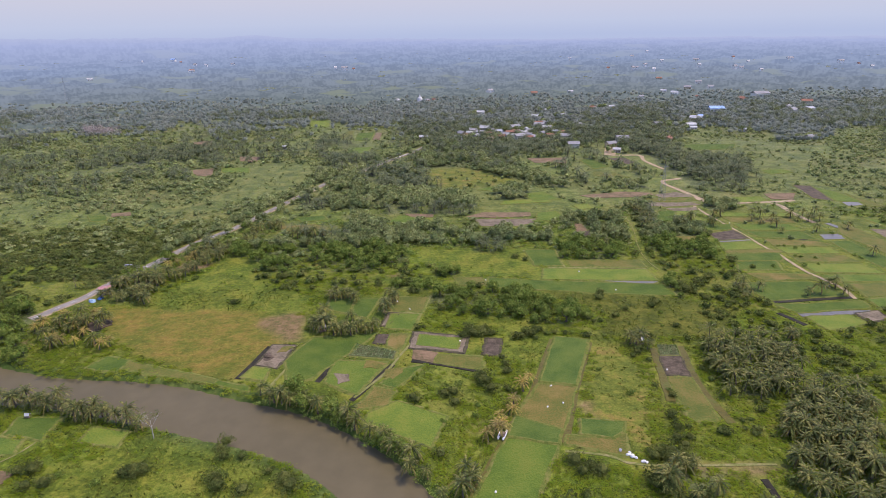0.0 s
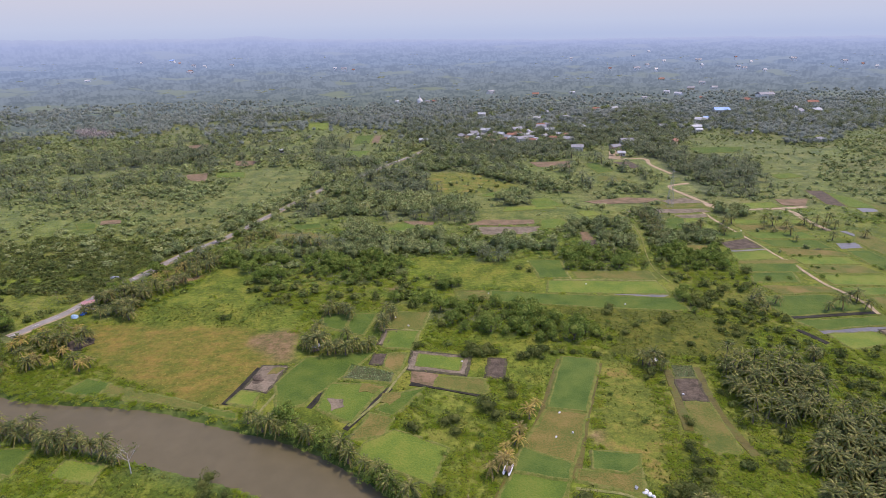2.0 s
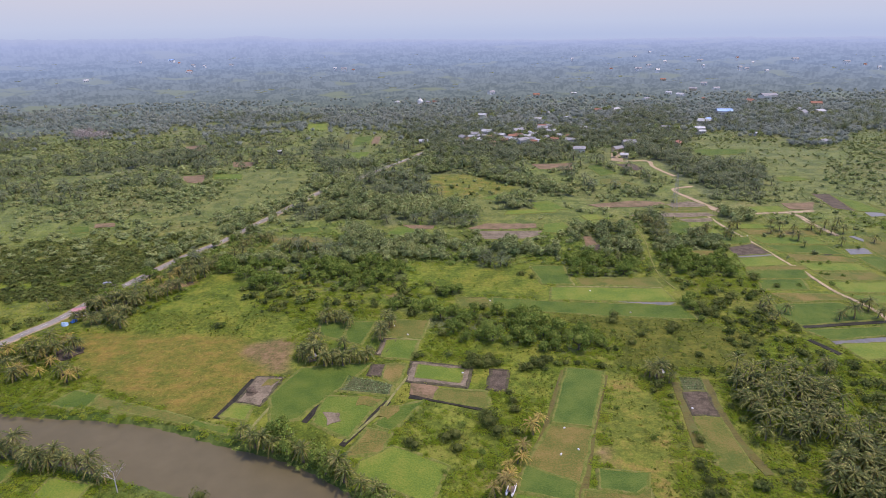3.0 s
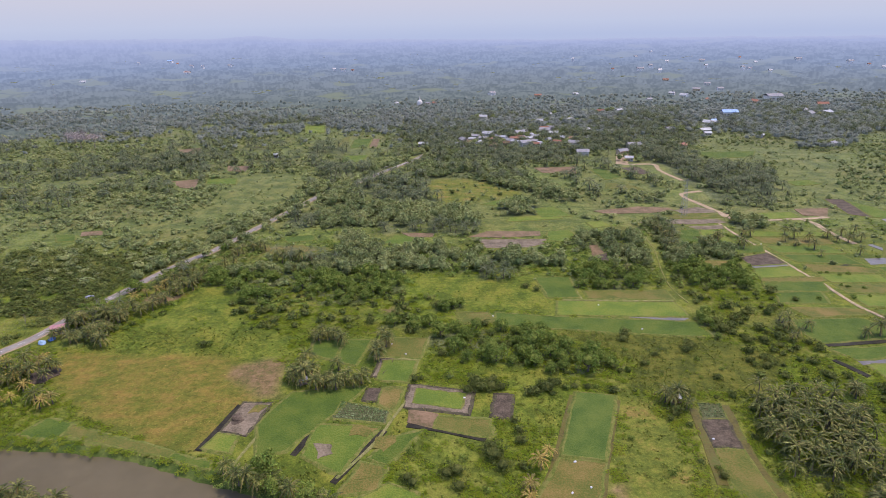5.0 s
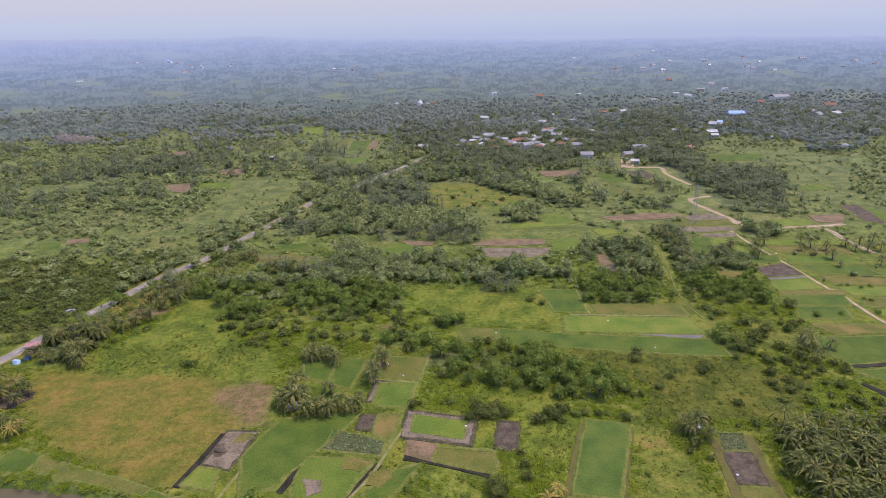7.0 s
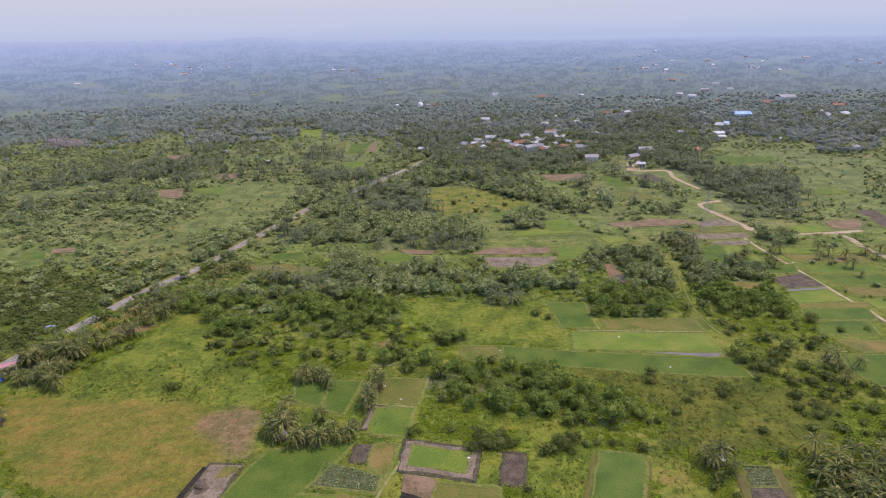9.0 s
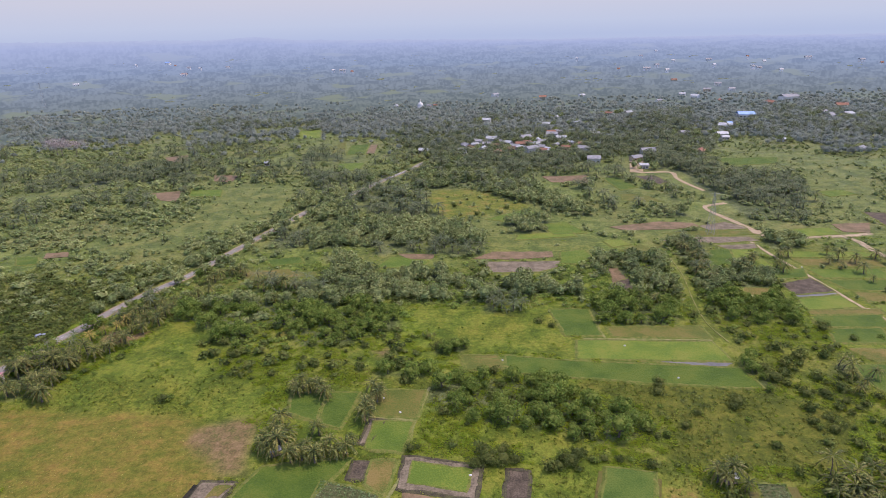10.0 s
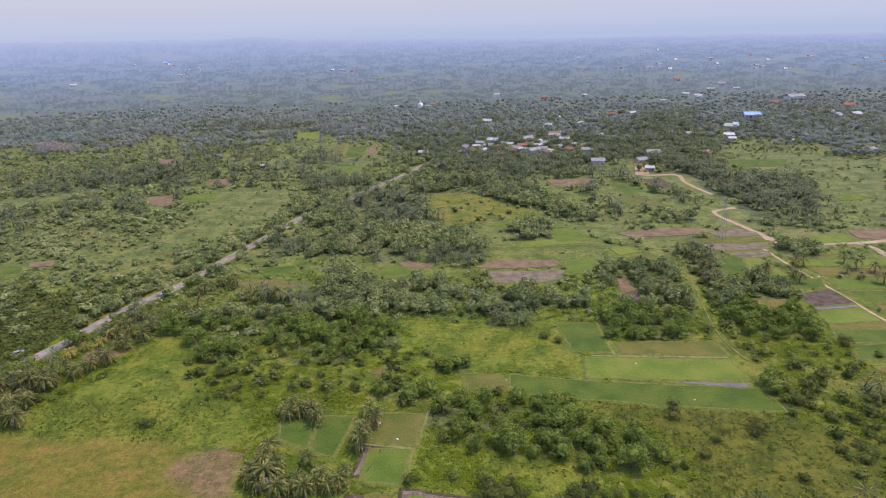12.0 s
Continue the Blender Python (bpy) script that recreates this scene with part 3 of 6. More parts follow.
way("dark", (82.1, 119.6), (81.9, 112.1))
way("wet", (228, 321.4), (231.5, 306.6), (235, 282.2))
way("dark", (180.3, 289.7), (204.7, 297))
wood((-4, 226), (4, 224), (11, 219), (16, 215), (22, 217), (28, 213), (35, 212), (39, 208), (46, 206), (50, 207), (63, 208), (65, 212), (58, 222), (48, 226), (40, 230), (39, 237), (24, 241), (5, 242), (-5, 235))
wood((-24, 246), (-16, 248), (-3, 245), (-5, 241), (-13, 243))
wood((-2, 259), (-1, 265), (9, 266), (11, 260), (7, 255))
wood((-47, 334), (-32, 338), (-18, 333), (3, 335), (8, 330), (25, 326), (40, 322), (49, 316), (66, 317), (64, 301), (49, 304), (39, 302), (36, 297), (20, 299), (6, 297), (-12, 301), (-19, 306), (-40, 305), (-55, 308), (-52, 322))
wood((-76, 401), (-55, 414), (-26, 416), (-2, 409), (25, 390), (30, 371), (9, 370), (-5, 375), (-23, 370), (-35, 370), (-50, 374), (-65, 369))
wood((-109, 292), (-110, 301), (-101, 306), (-88, 309), (-73, 308), (-58, 311), (-28, 304), (-16, 295), (-14, 281), (-17, 276), (-27, 271), (-35, 266), (-50, 265), (-62, 283), (-71, 283), (-71, 264), (-81, 269), (-93, 285))
wood((60, 283), (65, 294), (78, 307), (97, 301), (103, 293), (96, 278), (87, 270), (78, 274), (66, 275))
wood((80, 350), (89, 344), (113, 342), (108, 322), (106, 300), (88, 302), (89, 318), (78, 324), (73, 334))
wood((120, 321), (132, 321), (143, 327), (153, 314), (145, 296), (150, 292), (144, 275), (138, 270), (131, 275), (125, 271), (113, 276), (113, 290), (113, 300))
brush((116, 268), (124, 256), (136, 251), (135, 239), (126, 236), (116, 237), (115, 248), (114, 256))
wood((104, 248), (109, 249), (108, 228), (101, 226))
wood((43, 407), (70, 411), (67, 388), (44, 388))
wood((-5, 565), (13, 608), (39, 551), (68, 504), (86, 452), (97, 414), (82, 421), (63, 447), (46, 462), (34, 492), (-2, 490), (-19, 508))
wood((-96, 483), (-66, 488), (-55, 467), (-50, 423), (-77, 421))
wood((137, 430), (155, 417), (156, 406), (132, 408))
wood((124, 371), (139, 379), (132, 354), (121, 355))
wood((-59, 359), (-48, 362), (-34, 336), (-44, 331))
brush((-53, 251), (-53, 263), (-61, 269), (-69, 262), (-71, 252), (-63, 248))
brush((-234, 537), (-185, 522), (-153, 488), (-157, 457), (-150, 428), (-166, 419), (-171, 408), (-195, 431), (-220, 433), (-268, 438), (-281, 457), (-287, 484), (-258, 486), (-263, 510))
brush((-246, 415), (-203, 401), (-198, 388), (-210, 369), (-228, 378))
brush((-199, 365), (-183, 371), (-144, 350), (-145, 371), (-124, 377), (-115, 415), (-101, 396), (-111, 356), (-125, 337), (-125, 319), (-146, 332), (-164, 328), (-188, 342))
brush((-191, 324), (-188, 342), (-165, 334), (-161, 322), (-174, 312), (-173, 297))
brush((-92, 271), (-63, 285), (-41, 260), (-43, 247), (-65, 248), (-70, 242))
brush((-42, 264), (-15, 278), (-3, 261), (-3, 248), (-24, 246), (-37, 247))
brush((-521, 815), (-338, 784), (-259, 621), (-306, 604), (-356, 569))
brush((66, 276), (99, 274), (113, 301), (109, 325), (119, 324), (109, 273))
brush((-206, 346), (-190, 345), (-167, 328), (-145, 329), (-124, 316), (-135, 309), (-145, 297), (-172, 295))
brush((-146, 371), (-118, 412), (-103, 396), (-125, 336), (-150, 300), (-158, 310))
brush((110, 231), (137, 235), (108, 195), (96, 196), (110, 212))
grove((-320, 515), (-315, 548), (-289, 573), (-259, 590), (-199, 582), (-182, 524), (-222, 528), (-240, 530), (-271, 518), (-293, 512))
grove((-54, 473), (-26, 490), (-6, 473), (-2, 440), (4, 428), (2, 413), (-23, 419), (-45, 438))
grove((221, 511), (274, 523), (261, 473), (248, 446), (217, 392), (193, 394), (184, 400), (187, 440), (184, 467), (196, 533), (229, 568))
grove((-94, 374), (-91, 410), (-73, 404), (-66, 381), (-78, 369))
grove((-32, 374), (3, 371), (29, 369), (25, 351), (9, 355), (-20, 360), (-33, 355))
grove((129, 377), (147, 370), (129, 326), (119, 324), (121, 348))
grove((-93, 342), (-69, 331), (-54, 329), (-48, 312), (-70, 313))
grove((-130, 595), (-56, 548), (-30, 492), (-82, 490))
grove((18, 306), (39, 304), (35, 290), (19, 287))
grove((158, 469), (168, 455), (154, 430))
grove((-7, 565), (57, 516), (120, 549), (143, 582), (192, 583), (224, 556), (284, 643), (169, 700), (22, 724), (-19, 660))
brush((6, 198), (21, 197), (21, 205), (11, 205))
brush((28, 195), (38, 197), (40, 203), (33, 202))
brush((39, 197), (51, 197), (52, 201), (40, 202))
wood((-48, 164), (-40, 158), (-33, 153), (-26, 145), (-17, 139), (-10, 130), (-5, 124), (-1, 118), (-2, 116), (-7, 123), (-14, 130), (-20, 135), (-27, 138), (-35, 149), (-47, 156))
wood((-190, 239), (-173, 235), (-153, 197), (-151, 188), (-163, 187), (-199, 239))
wood((176, 364), (195, 366), (188, 351), (171, 350))
grove((94, 192), (129, 188), (121, 164), (99, 151), (89, 156), (92, 175))
grove((109, 161), (134, 159), (124, 135), (114, 109), (88, 110), (95, 136))
grove((56, 125), (74, 124), (68, 111), (53, 112))
grove((-136, 317), (-122, 316), (-114, 309), (-122, 294), (-127, 287), (-135, 285))
grove((-160, 263), (-137, 276), (-130, 265), (-129, 238), (-140, 235))
grove((-122, 617), (-112, 640), (-64, 610), (-62, 588), (-117, 595))
grove((136, 246), (142, 243), (130, 229), (125, 233))
grove((31, 734), (169, 704), (136, 579), (80, 576), (28, 598))
grove((178, 736), (258, 698), (202, 576), (135, 574))
grove((181, 578), (228, 572), (239, 532), (202, 511), (177, 531))
grove((184, 763), (284, 786), (268, 666), (219, 573), (201, 609), (146, 617))


def any_depth(x, y, shapes):
    d = np.full(x.shape, -1e9)
    for c in shapes:
        d = np.maximum(d, polygon_depth(x, y, c))
    return d


def river_inside(x, y):
    """Metres inside the river's banks; negative outside."""
    best = np.full(x.shape, -1e9)
    for a, b in zip(river_line, river_line[1:]):
        dx, dy = b[0] - a[0], b[1] - a[1]
        s = np.clip(((x - a[0]) * dx + (y - a[1]) * dy) / (dx * dx + dy * dy + 1e-9), 0, 1)
        w = a[2] + s * (b[2] - a[2])
        best = np.maximum(best, w / 2 - np.hypot(x - a[0] - s * dx, y - a[1] - s * dy))
    return best


def weight(x, y, kind, soft=4.0):
    total = np.zeros(x.shape)
    for k, c in MEADOWS:
        if k == kind:
            d = polygon_depth(x, y, c) + 5 * (rough_noise(x, y, 9, 3) - 0.5)
            total = np.maximum(total, np.clip(d / soft + 0.5, 0, 1))
    return total


# ---- ground ----
def spread_lines(a, b, step, low, high, grow=1.13):
    mid = list(np.arange(a, b + step / 2, step))
    for end, sign in ((low, -1), (high, 1)):
        s, p = step, (mid[0] if sign < 0 else mid[-1])
        while (p - end) * sign < 0:
            s *= grow
            p = p + sign * s
            p = max(p, end) if sign < 0 else min(p, end)
            mid = [p] + mid if sign < 0 else mid + [p]
    return np.array(mid)


gx, gy = spread_lines(-220, 230, 2.4, -5200, 5200), spread_lines(96, 400, 2.4, -1500, 5200)
X, Y = np.meshgrid(gx, gy)
river_in = river_inside(X.ravel(), Y.ravel()).reshape(X.shape)
Z = -0.10 + 0.16 * (rough_noise(X, Y, 14, 1) - 0.5)
bank = np.clip((river_in + 2.2) / 4.0, 0, 1)
Z = Z - 2.2 * bank * bank * (3 - 2 * bank)
n_x, n_y = len(gx), len(gy)
idx = np.arange(n_x * n_y).reshape(n_y, n_x)
quads = np.stack([idx[:-1, :-1], idx[:-1, 1:], idx[1:, 1:], idx[1:, :-1]], -1).reshape(-1, 4)

ground_mat = bpy.data.materials.new("grassland")
ground_mat.use_nodes = True


def build_ground_material():
    n, l = ground_mat.node_tree.nodes, ground_mat.node_tree.links
    b = n["Principled BSDF"]
    co = n.new("ShaderNodeNewGeometry").outputs["Position"]

    def noise_node(scale, detail=5, crumb=0.55):
        t = n.new("ShaderNodeTexNoise")
        t.inputs["Scale"].default_value, t.inputs["Detail"].default_value = scale, detail
        t.inputs["Roughness"].default_value = crumb
        l.new(co, t.inputs["Vector"])
        return t.outputs[0]

    def ramp_of(src, stops):
        r = n.new("ShaderNodeValToRGB")
        e = r.color_ramp.elements
        while len(e) < len(stops):
            e.new(0.5)
        for i, (p, c) in enumerate(stops):
            e[i].position, e[i].color = p, (*c, 1)
        l.new(src, r.inputs[0])
        return r.outputs[0]

    def blend(a, c, f):
        m = n.new("ShaderNodeMix")
        m.data_type = "RGBA"
        l.new(f, m.inputs[0])
        l.new(a, m.inputs[6])
        l.new(c, m.inputs[7])
        return m.outputs[2]

    def wt(name):
        a = n.new("ShaderNodeAttribute")
        a.attribute_name = name
        return a.outputs["Fac"]

    mid, fine, wide = noise_node(0.10, 8), noise_node(0.55, 9, 0.78), noise_node(0.02, 6)
    add = n.new("ShaderNodeMath")
    add.operation = "MULTIPLY_ADD"
    add.inputs[1].default_value = 0.5
    halfm = n.new("ShaderNodeMath")
    halfm.operation = "MULTIPLY"
    halfm.inputs[1].default_value = 0.5
    l.new(mid, halfm.inputs[0])
    l.new(fine, add.inputs[0])
    l.new(halfm.outputs[0], add.inputs[2])
    grain = add.outputs[0]
    long_way = n.new("ShaderNodeVectorMath")
    long_way.operation = "MULTIPLY"
    long_way.inputs[1].default_value = (0.1, 0.3, 1)
    l.new(co, long_way.inputs[0])
    streak = n.new("ShaderNodeTexNoise")
    streak.inputs["Scale"].default_value, streak.inputs["Detail"].default_value = 1.0, 6
    l.new(long_way.outputs[0], streak.inputs["Vector"])
    streaky = n.new("ShaderNodeMix")
    streaky.data_type = "FLOAT"
    streaky.inputs[0].default_value = 0.28
    l.new(grain, streaky.inputs[2])
    l.new(streak.outputs[0], streaky.inputs[3])
    strips = streaky.outputs[0]
    scrub = ramp_of(grain, [(0.44, (0.076, 0.116, 0.010)), (0.5, (0.122, 0.174, 0.014)), (0.56, (0.184, 0.226, 0.026))])
    olive = ramp_of(grain, [(0.44, (0.095, 0.118, 0.018)), (0.5, (0.152, 0.17, 0.026)), (0.56, (0.21, 0.203, 0.042))])
    base = blend(scrub, olive, ramp_of(wide, [(0.42, (0, 0, 0)), (0.6, (1, 1, 1))]))
    meadow_a = ramp_of(grain, [(0.44, (0.084, 0.115, 0.012)), (0.5, (0.139, 0.166, 0.017)), (0.56, (0.2, 0.204, 0.028))])
    meadow_b = ramp_of(grain, [(0.44, (0.07, 0.108, 0.011)), (0.5, (0.111, 0.156, 0.015)), (0.56, (0.165, 0.197, 0.025))])
    lush = blend(meadow_a, meadow_b, ramp_of(noise_node(0.045, 5, 0.65), [(0.42, (0, 0, 0)), (0.58, (1, 1, 1))]))
    dry = ramp_of(strips, [(0.42, (0.108, 0.128, 0.016)), (0.5, (0.168, 0.154, 0.024)), (0.58, (0.242, 0.168, 0.038))])
    bare = ramp_of(grain, [(0.43, (0.125, 0.118, 0.035)), (0.5, (0.195, 0.138, 0.06)), (0.57, (0.25, 0.165, 0.085))])
    # greyer ground colour with haze painted in, for the far plain
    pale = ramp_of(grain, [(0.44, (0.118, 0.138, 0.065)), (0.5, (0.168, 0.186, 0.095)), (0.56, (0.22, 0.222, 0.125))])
    rough = ramp_of(grain, [(0.43, (0.066, 0.084, 0.011)), (0.5, (0.105, 0.122, 0.015)), (0.57, (0.148, 0.147, 0.022))])
    ruddy = ramp_of(strips, [(0.44, (0.10, 0.13, 0.018)), (0.51, (0.165, 0.185, 0.026)), (0.58, (0.245, 0.185, 0.047))])
    floor = ramp_of(grain, [(0.44, (0.06, 0.076, 0.026)), (0.5, (0.10, 0.122, 0.045)), (0.56, (0.15, 0.172, 0.07))])
    bankc = ramp_of(grain, [(0.44, (0.055, 0.095, 0.016)), (0.56, (0.115, 0.15, 0.032))])
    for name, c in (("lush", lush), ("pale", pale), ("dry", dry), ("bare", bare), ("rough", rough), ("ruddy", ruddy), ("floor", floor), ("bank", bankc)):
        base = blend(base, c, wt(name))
    tuft_size, clump_size = noise_node(1.6, 4, 0.7), noise_node(0.42, 5, 0.7)
    both, tone, shade = n.new("ShaderNodeMath"), n.new("ShaderNodeMapRange"), n.new("ShaderNodeHueSaturation")
    both.operation = "ADD"
    l.new(tuft_size, both.inputs[0])
    l.new(clump_size, both.inputs[1])
    tone.inputs["From Min"].default_value, tone.inputs["From Max"].default_value = 0.72, 1.28
    tone.inputs["To Min"].default_value, tone.inputs["To Max"].default_value = 0.62, 1.38
    l.new(both.outputs[0], tone.inputs[0])
    l.new(tone.outputs[0], shade.inputs["Value"])
    l.new(base, shade.inputs["Color"])
    l.new(shade.outputs[0], b.inputs["Base Color"])
    b.inputs["Roughness"].default_value = 0.9
    b.inputs["Specular IOR Level"].default_value = 0.2
    # bluish sheen imitates haze where the ground is seen at a low angle
    b.inputs["Sheen Weight"].default_value = 0.4
    b.inputs["Sheen Roughness"].default_value = 0.16
    b.inputs["Sheen Tint"].default_value = (0.92, 0.88, 1, 1)
    bp = n.new("ShaderNodeBump")
    bp.inputs["Strength"].default_value, bp.inputs["Distance"].default_value = 0.6, 0.8
    l.new(grain, bp.inputs["Height"])
    l.new(bp.outputs[0], b.inputs["Normal"])


build_ground_material()
ground_me = sheet("ground", np.stack([X, Y, Z], -1).reshape(-1, 3), quads, ground_mat, True)
xf, yf = X.ravel(), Y.ravel()
layers = {k: weight(xf, yf, k) for k in ("lush", "dry", "bare", "pale", "rough", "ruddy")}
# this layer grows with distance, putting haze into the ground colour
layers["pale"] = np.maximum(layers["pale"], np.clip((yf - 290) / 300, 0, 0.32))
wooded = np.clip((xf / (yf + 1) + 0.12) / 0.25, 0, 1) * np.clip((yf - 590) / 120, 0, 1) * np.clip(4 * (rough_noise(xf, yf, 120, 3) - 0.25), 0, 1)
wooded = np.maximum(wooded, np.clip((yf - 780) / 150, 0, 0.9))
# dark undergrowth tone; beneath groves it also paints in the palms' shade
layers["floor"] = np.maximum.reduce([0.9 * wooded * (layers["lush"] < 0.4), np.clip(any_depth(xf, yf, WOODS) / 4 + 0.3, 0, 0.9), np.clip(any_depth(xf, yf, GROVES) / 4, 0, 0.9)])
layers["bank"] = np.clip((river_in.ravel() + 7) / 4, 0, 1)
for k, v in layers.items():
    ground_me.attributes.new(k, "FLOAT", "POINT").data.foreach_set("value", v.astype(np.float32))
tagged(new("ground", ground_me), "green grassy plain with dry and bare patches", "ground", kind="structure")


# ---- river water, tracks, road and ditches ----
def ribbon(name, points, width, z, mat, drop=0.5, wobble=0.0):
    """A strip along a line with sides that go down into the ground."""
    line = smooth_line(points, 2.5)
    v, f = [], []
    for i, p in enumerate(line):
        a, b = line[max(0, i - 1)], line[min(len(line) - 1, i + 1)]
        d = np.array([b[0] - a[0], b[1] - a[1]])
        d = d / (np.linalg.norm(d) + 1e-9)
        w = (p[2] if len(p) > 2 else width) / 2 * (1 + wobble * float(value_noise(p[0], p[1], 5, 2) - 0.5))
        s = np.array([-d[1], d[0]]) * w
        for q, h in ((1.25, z - drop), (1, z), (-1, z), (-1.25, z - drop)):
            v.append((p[0] + s[0] * q, p[1] + s[1] * q, h))
    for i in range(len(line) - 1):
        for k in range(3):
            f.append((4 * i + k, 4 * i + k + 1, 4 * i + k + 5, 4 * i + k + 4))
    me = sheet(name, v, f, mat)
    bm = bmesh.new()
    bm.from_mesh(me)
    bmesh.ops.recalc_face_normals(bm, faces=bm.faces)
    if sum(q.normal.z for q in bm.faces) < 0:
        bmesh.ops.reverse_faces(bm, faces=bm.faces)
    bm.to_mesh(me)
    bm.free()
    return me


water_me = ribbon("water", [(x, y, w + 5) for x, y, w in RIVER], 0, -1.1, M["water"], 0.05)
tagged(new("water", water_me), "brown muddy river water with a dull sheen", "river", kind="structure")

WAY_STYLE = {
    "road": (3.7, 0.08, "grey worn asphalt country road", "road"), "dirt": (1.7, 0.06, "pale sandy dirt track between fields", "track"),
    "foot": (0.9, 0.04, "narrow worn footpath through the grass", "track"),
    "ditch": (2.6, 0.01, "brown shallow ditch water beside a field", "ditch"), "dark": (1.9, 0.02, "narrow dark water channel between fields", "ditch"),
    "wet": (3.0, 0.015, "shallow muddy water standing in a channel", "ditch")}
for index, (kind, points) in enumerate(WAYS):
    w, z, label, cat = WAY_STYLE[kind]
    z += 0.005 * (index % 9)
    far_track = kind == "dirt" and points[0][0] > 100
    w = 0.45 if kind == "foot" and (points[0][0] < -100 or points[0][1] > 300) else w
    w = 3.0 if far_track and points[0][1] > 364 else (1.6 if far_track else w)
    me = ribbon(cat, points, w, z, M["yard" if far_track and points[0][1] > 400 else kind], 0.45, 0.35 if kind != "road" else 0.0)
    ob = tagged(new({"road": "road", "track": "dirt_track", "ditch": "ditch"}[cat], me), label, cat, kind="structure")
    if kind == "road":
        tagged(new("road_verge", ribbon("road_verge", points, 5.2, 0.02, M["verge"], 0.3, 0.2)), "sandy gravel verge along the asphalt road", "verge", kind="structure")
        line = smooth_line(points, 2.5)
        dash, edge = [], []
        for k in range(0, len(line) - 2, 3):
            a, b = Vector((*line[k][:2], 0.095)), Vector((*line[k + 1][:2], 0.095))
            s = (b - a).normalized().cross(Vector((0, 0, 1))) * 0.09
            dash.append((a + s, b + s, b - s, a - s))
        dv = [tuple(c) for q in dash for c in q]
        hang("centre_line", sheet("centre_line", dv, np.arange(len(dv)).reshape(-1, 4), M["paint"]), ob, "worn white road marking")


# ---- fields with their banks ----
FIELD_LABEL = {"tall": "deep green tall standing rice crop", "rice": "bright green rice field", "rice2": "mid green rice paddy",
               "young": "yellow-green young rice field", "olive": "olive green thinning rice field", "straw": "yellowish ripe rice field",
               "mud": "grey-brown ploughed mud plot", "soil": "dark purplish tilled soil plot", "redsoil": "reddish-brown bare soil plot",
               "beds": "vegetable plot with pale green leafy rows", "wet": "flooded plot with shallow muddy water", "yard": "pale orange sandy yard beside the track"}
FIELD_TOP = {"tall": 0.4, "rice": 0.1, "rice2": 0.11, "young": 0.09, "olive": 0.085, "straw": 0.12, "mud": 0.05, "soil": 0.07, "redsoil": 0.05, "beds": 0.08, "wet": 0.03, "yard": 0.08}


def build_field(kind, corners, lift):
    patch = kind.endswith("_patch")
    kind = kind.replace("_patch", "")
    c = [Vector((x, y, 0)) for x, y in corners]
    area = sum(a.x * b.y - b.x * a.y for a, b in zip(c, c[1:] + c[:1]))
    if area < 0:
        c.reverse()
    centre = sum(c, Vector()) / len(c)
    edge = []
    for a, b in zip(c, c[1:] + c[:1]):
        n = max(2, int((b - a).length / (1.0 if patch else 2.5)))
        for k in range(n):
            p = a.lerp(b, k / n)
            j = Vector((float(value_noise(p.x, p.y, 3, 4)) - 0.5, float(value_noise(p.x, p.y, 3, 5)) - 0.5, 0))
            edge.append(p + j * (2.2 if patch else (0.9 if k else 0.3)))
    top = 0.2 + lift / 2 if patch else FIELD_TOP[kind] + lift
    bm = bmesh.new()
    up = [bm.verts.new((p.x, p.y, top)) for p in edge]
    low = [bm.verts.new((p.x, p.y, -0.35)) for p in edge]
    bm.faces.new(up)
    m = len(edge)
    for i in range(m):
        bm.faces.new((low[i], low[(i + 1) % m], up[(i + 1) % m], up[i]))
    name = "vegetable_plot" if kind == "beds" else ("soil_plot" if kind in ("mud", "soil", "redsoil", "yard") else "paddy_field")
    ob = tagged(new(name, bm_mesh(name, bm, M[kind])), FIELD_LABEL[kind], "field", kind="structure")
    if patch or kind in ("redsoil", "yard"):
        return ob
    # the bank: a low ridge round the edge
    bm = bmesh.new()
    rings = []
    for i in range(m):
        d = (edge[(i + 1) % m] - edge[i - 1]).normalized()
        o = Vector((d.y, -d.x, 0))
        w = 0.4 + 0.35 * float(value_noise(edge[i].x, edge[i].y, 4, 3))
        h = FIELD_TOP[kind] + 0.05 + 0.07 * float(value_noise(edge[i].x, edge[i].y, 2.5, 1))
        rings.append([bm.verts.new(edge[i] + o * s + Vector((0, 0, z))) for s, z in ((-w * 0.6, h * 0.9), (w * 0.3, h), (w * 2.2, -0.2))])
    for i in range(m):
        a, b = rings[i], rings[(i + 1) % m]
        for k in range(2):
            bm.faces.new((a[k], a[k + 1], b[k + 1], b[k]))
    bmesh.ops.recalc_face_normals(bm, faces=bm.faces)
    part("bank", bm, M["darkbund" if kind in ("soil", "mud") and centre.y < 260 else "bund"], ob, "low earth bank round the field")
    return ob


for i, (kind, corners) in enumerate(FIELDS):
    build_field(kind, corners, 0.006 * (i % 13))


# ---- distance ----
def far_relief(x, y):
    """Height of the treetops of the far plain."""
    rr = np.hypot(x, y)
    rise = np.clip((rr - 840) / 500, 0.25, 1)
    return rise * (1.0 + 9 * np.clip(rough_noise(x, y, 55, 2) - 0.42, 0, 1) * 2.2 + 4 * (value_noise(x, y, 14, 1) - 0.5) + 2.4 * (value_noise(x, y, 6, 3) - 0.5))


def distant_plain():
    """The wooded plain far off, out to the hills, with haze painted into its glow."""
    m = bpy.data.materials.new("distant_haze")
    m.use_nodes = True
    n, l = m.node_tree.nodes, m.node_tree.links
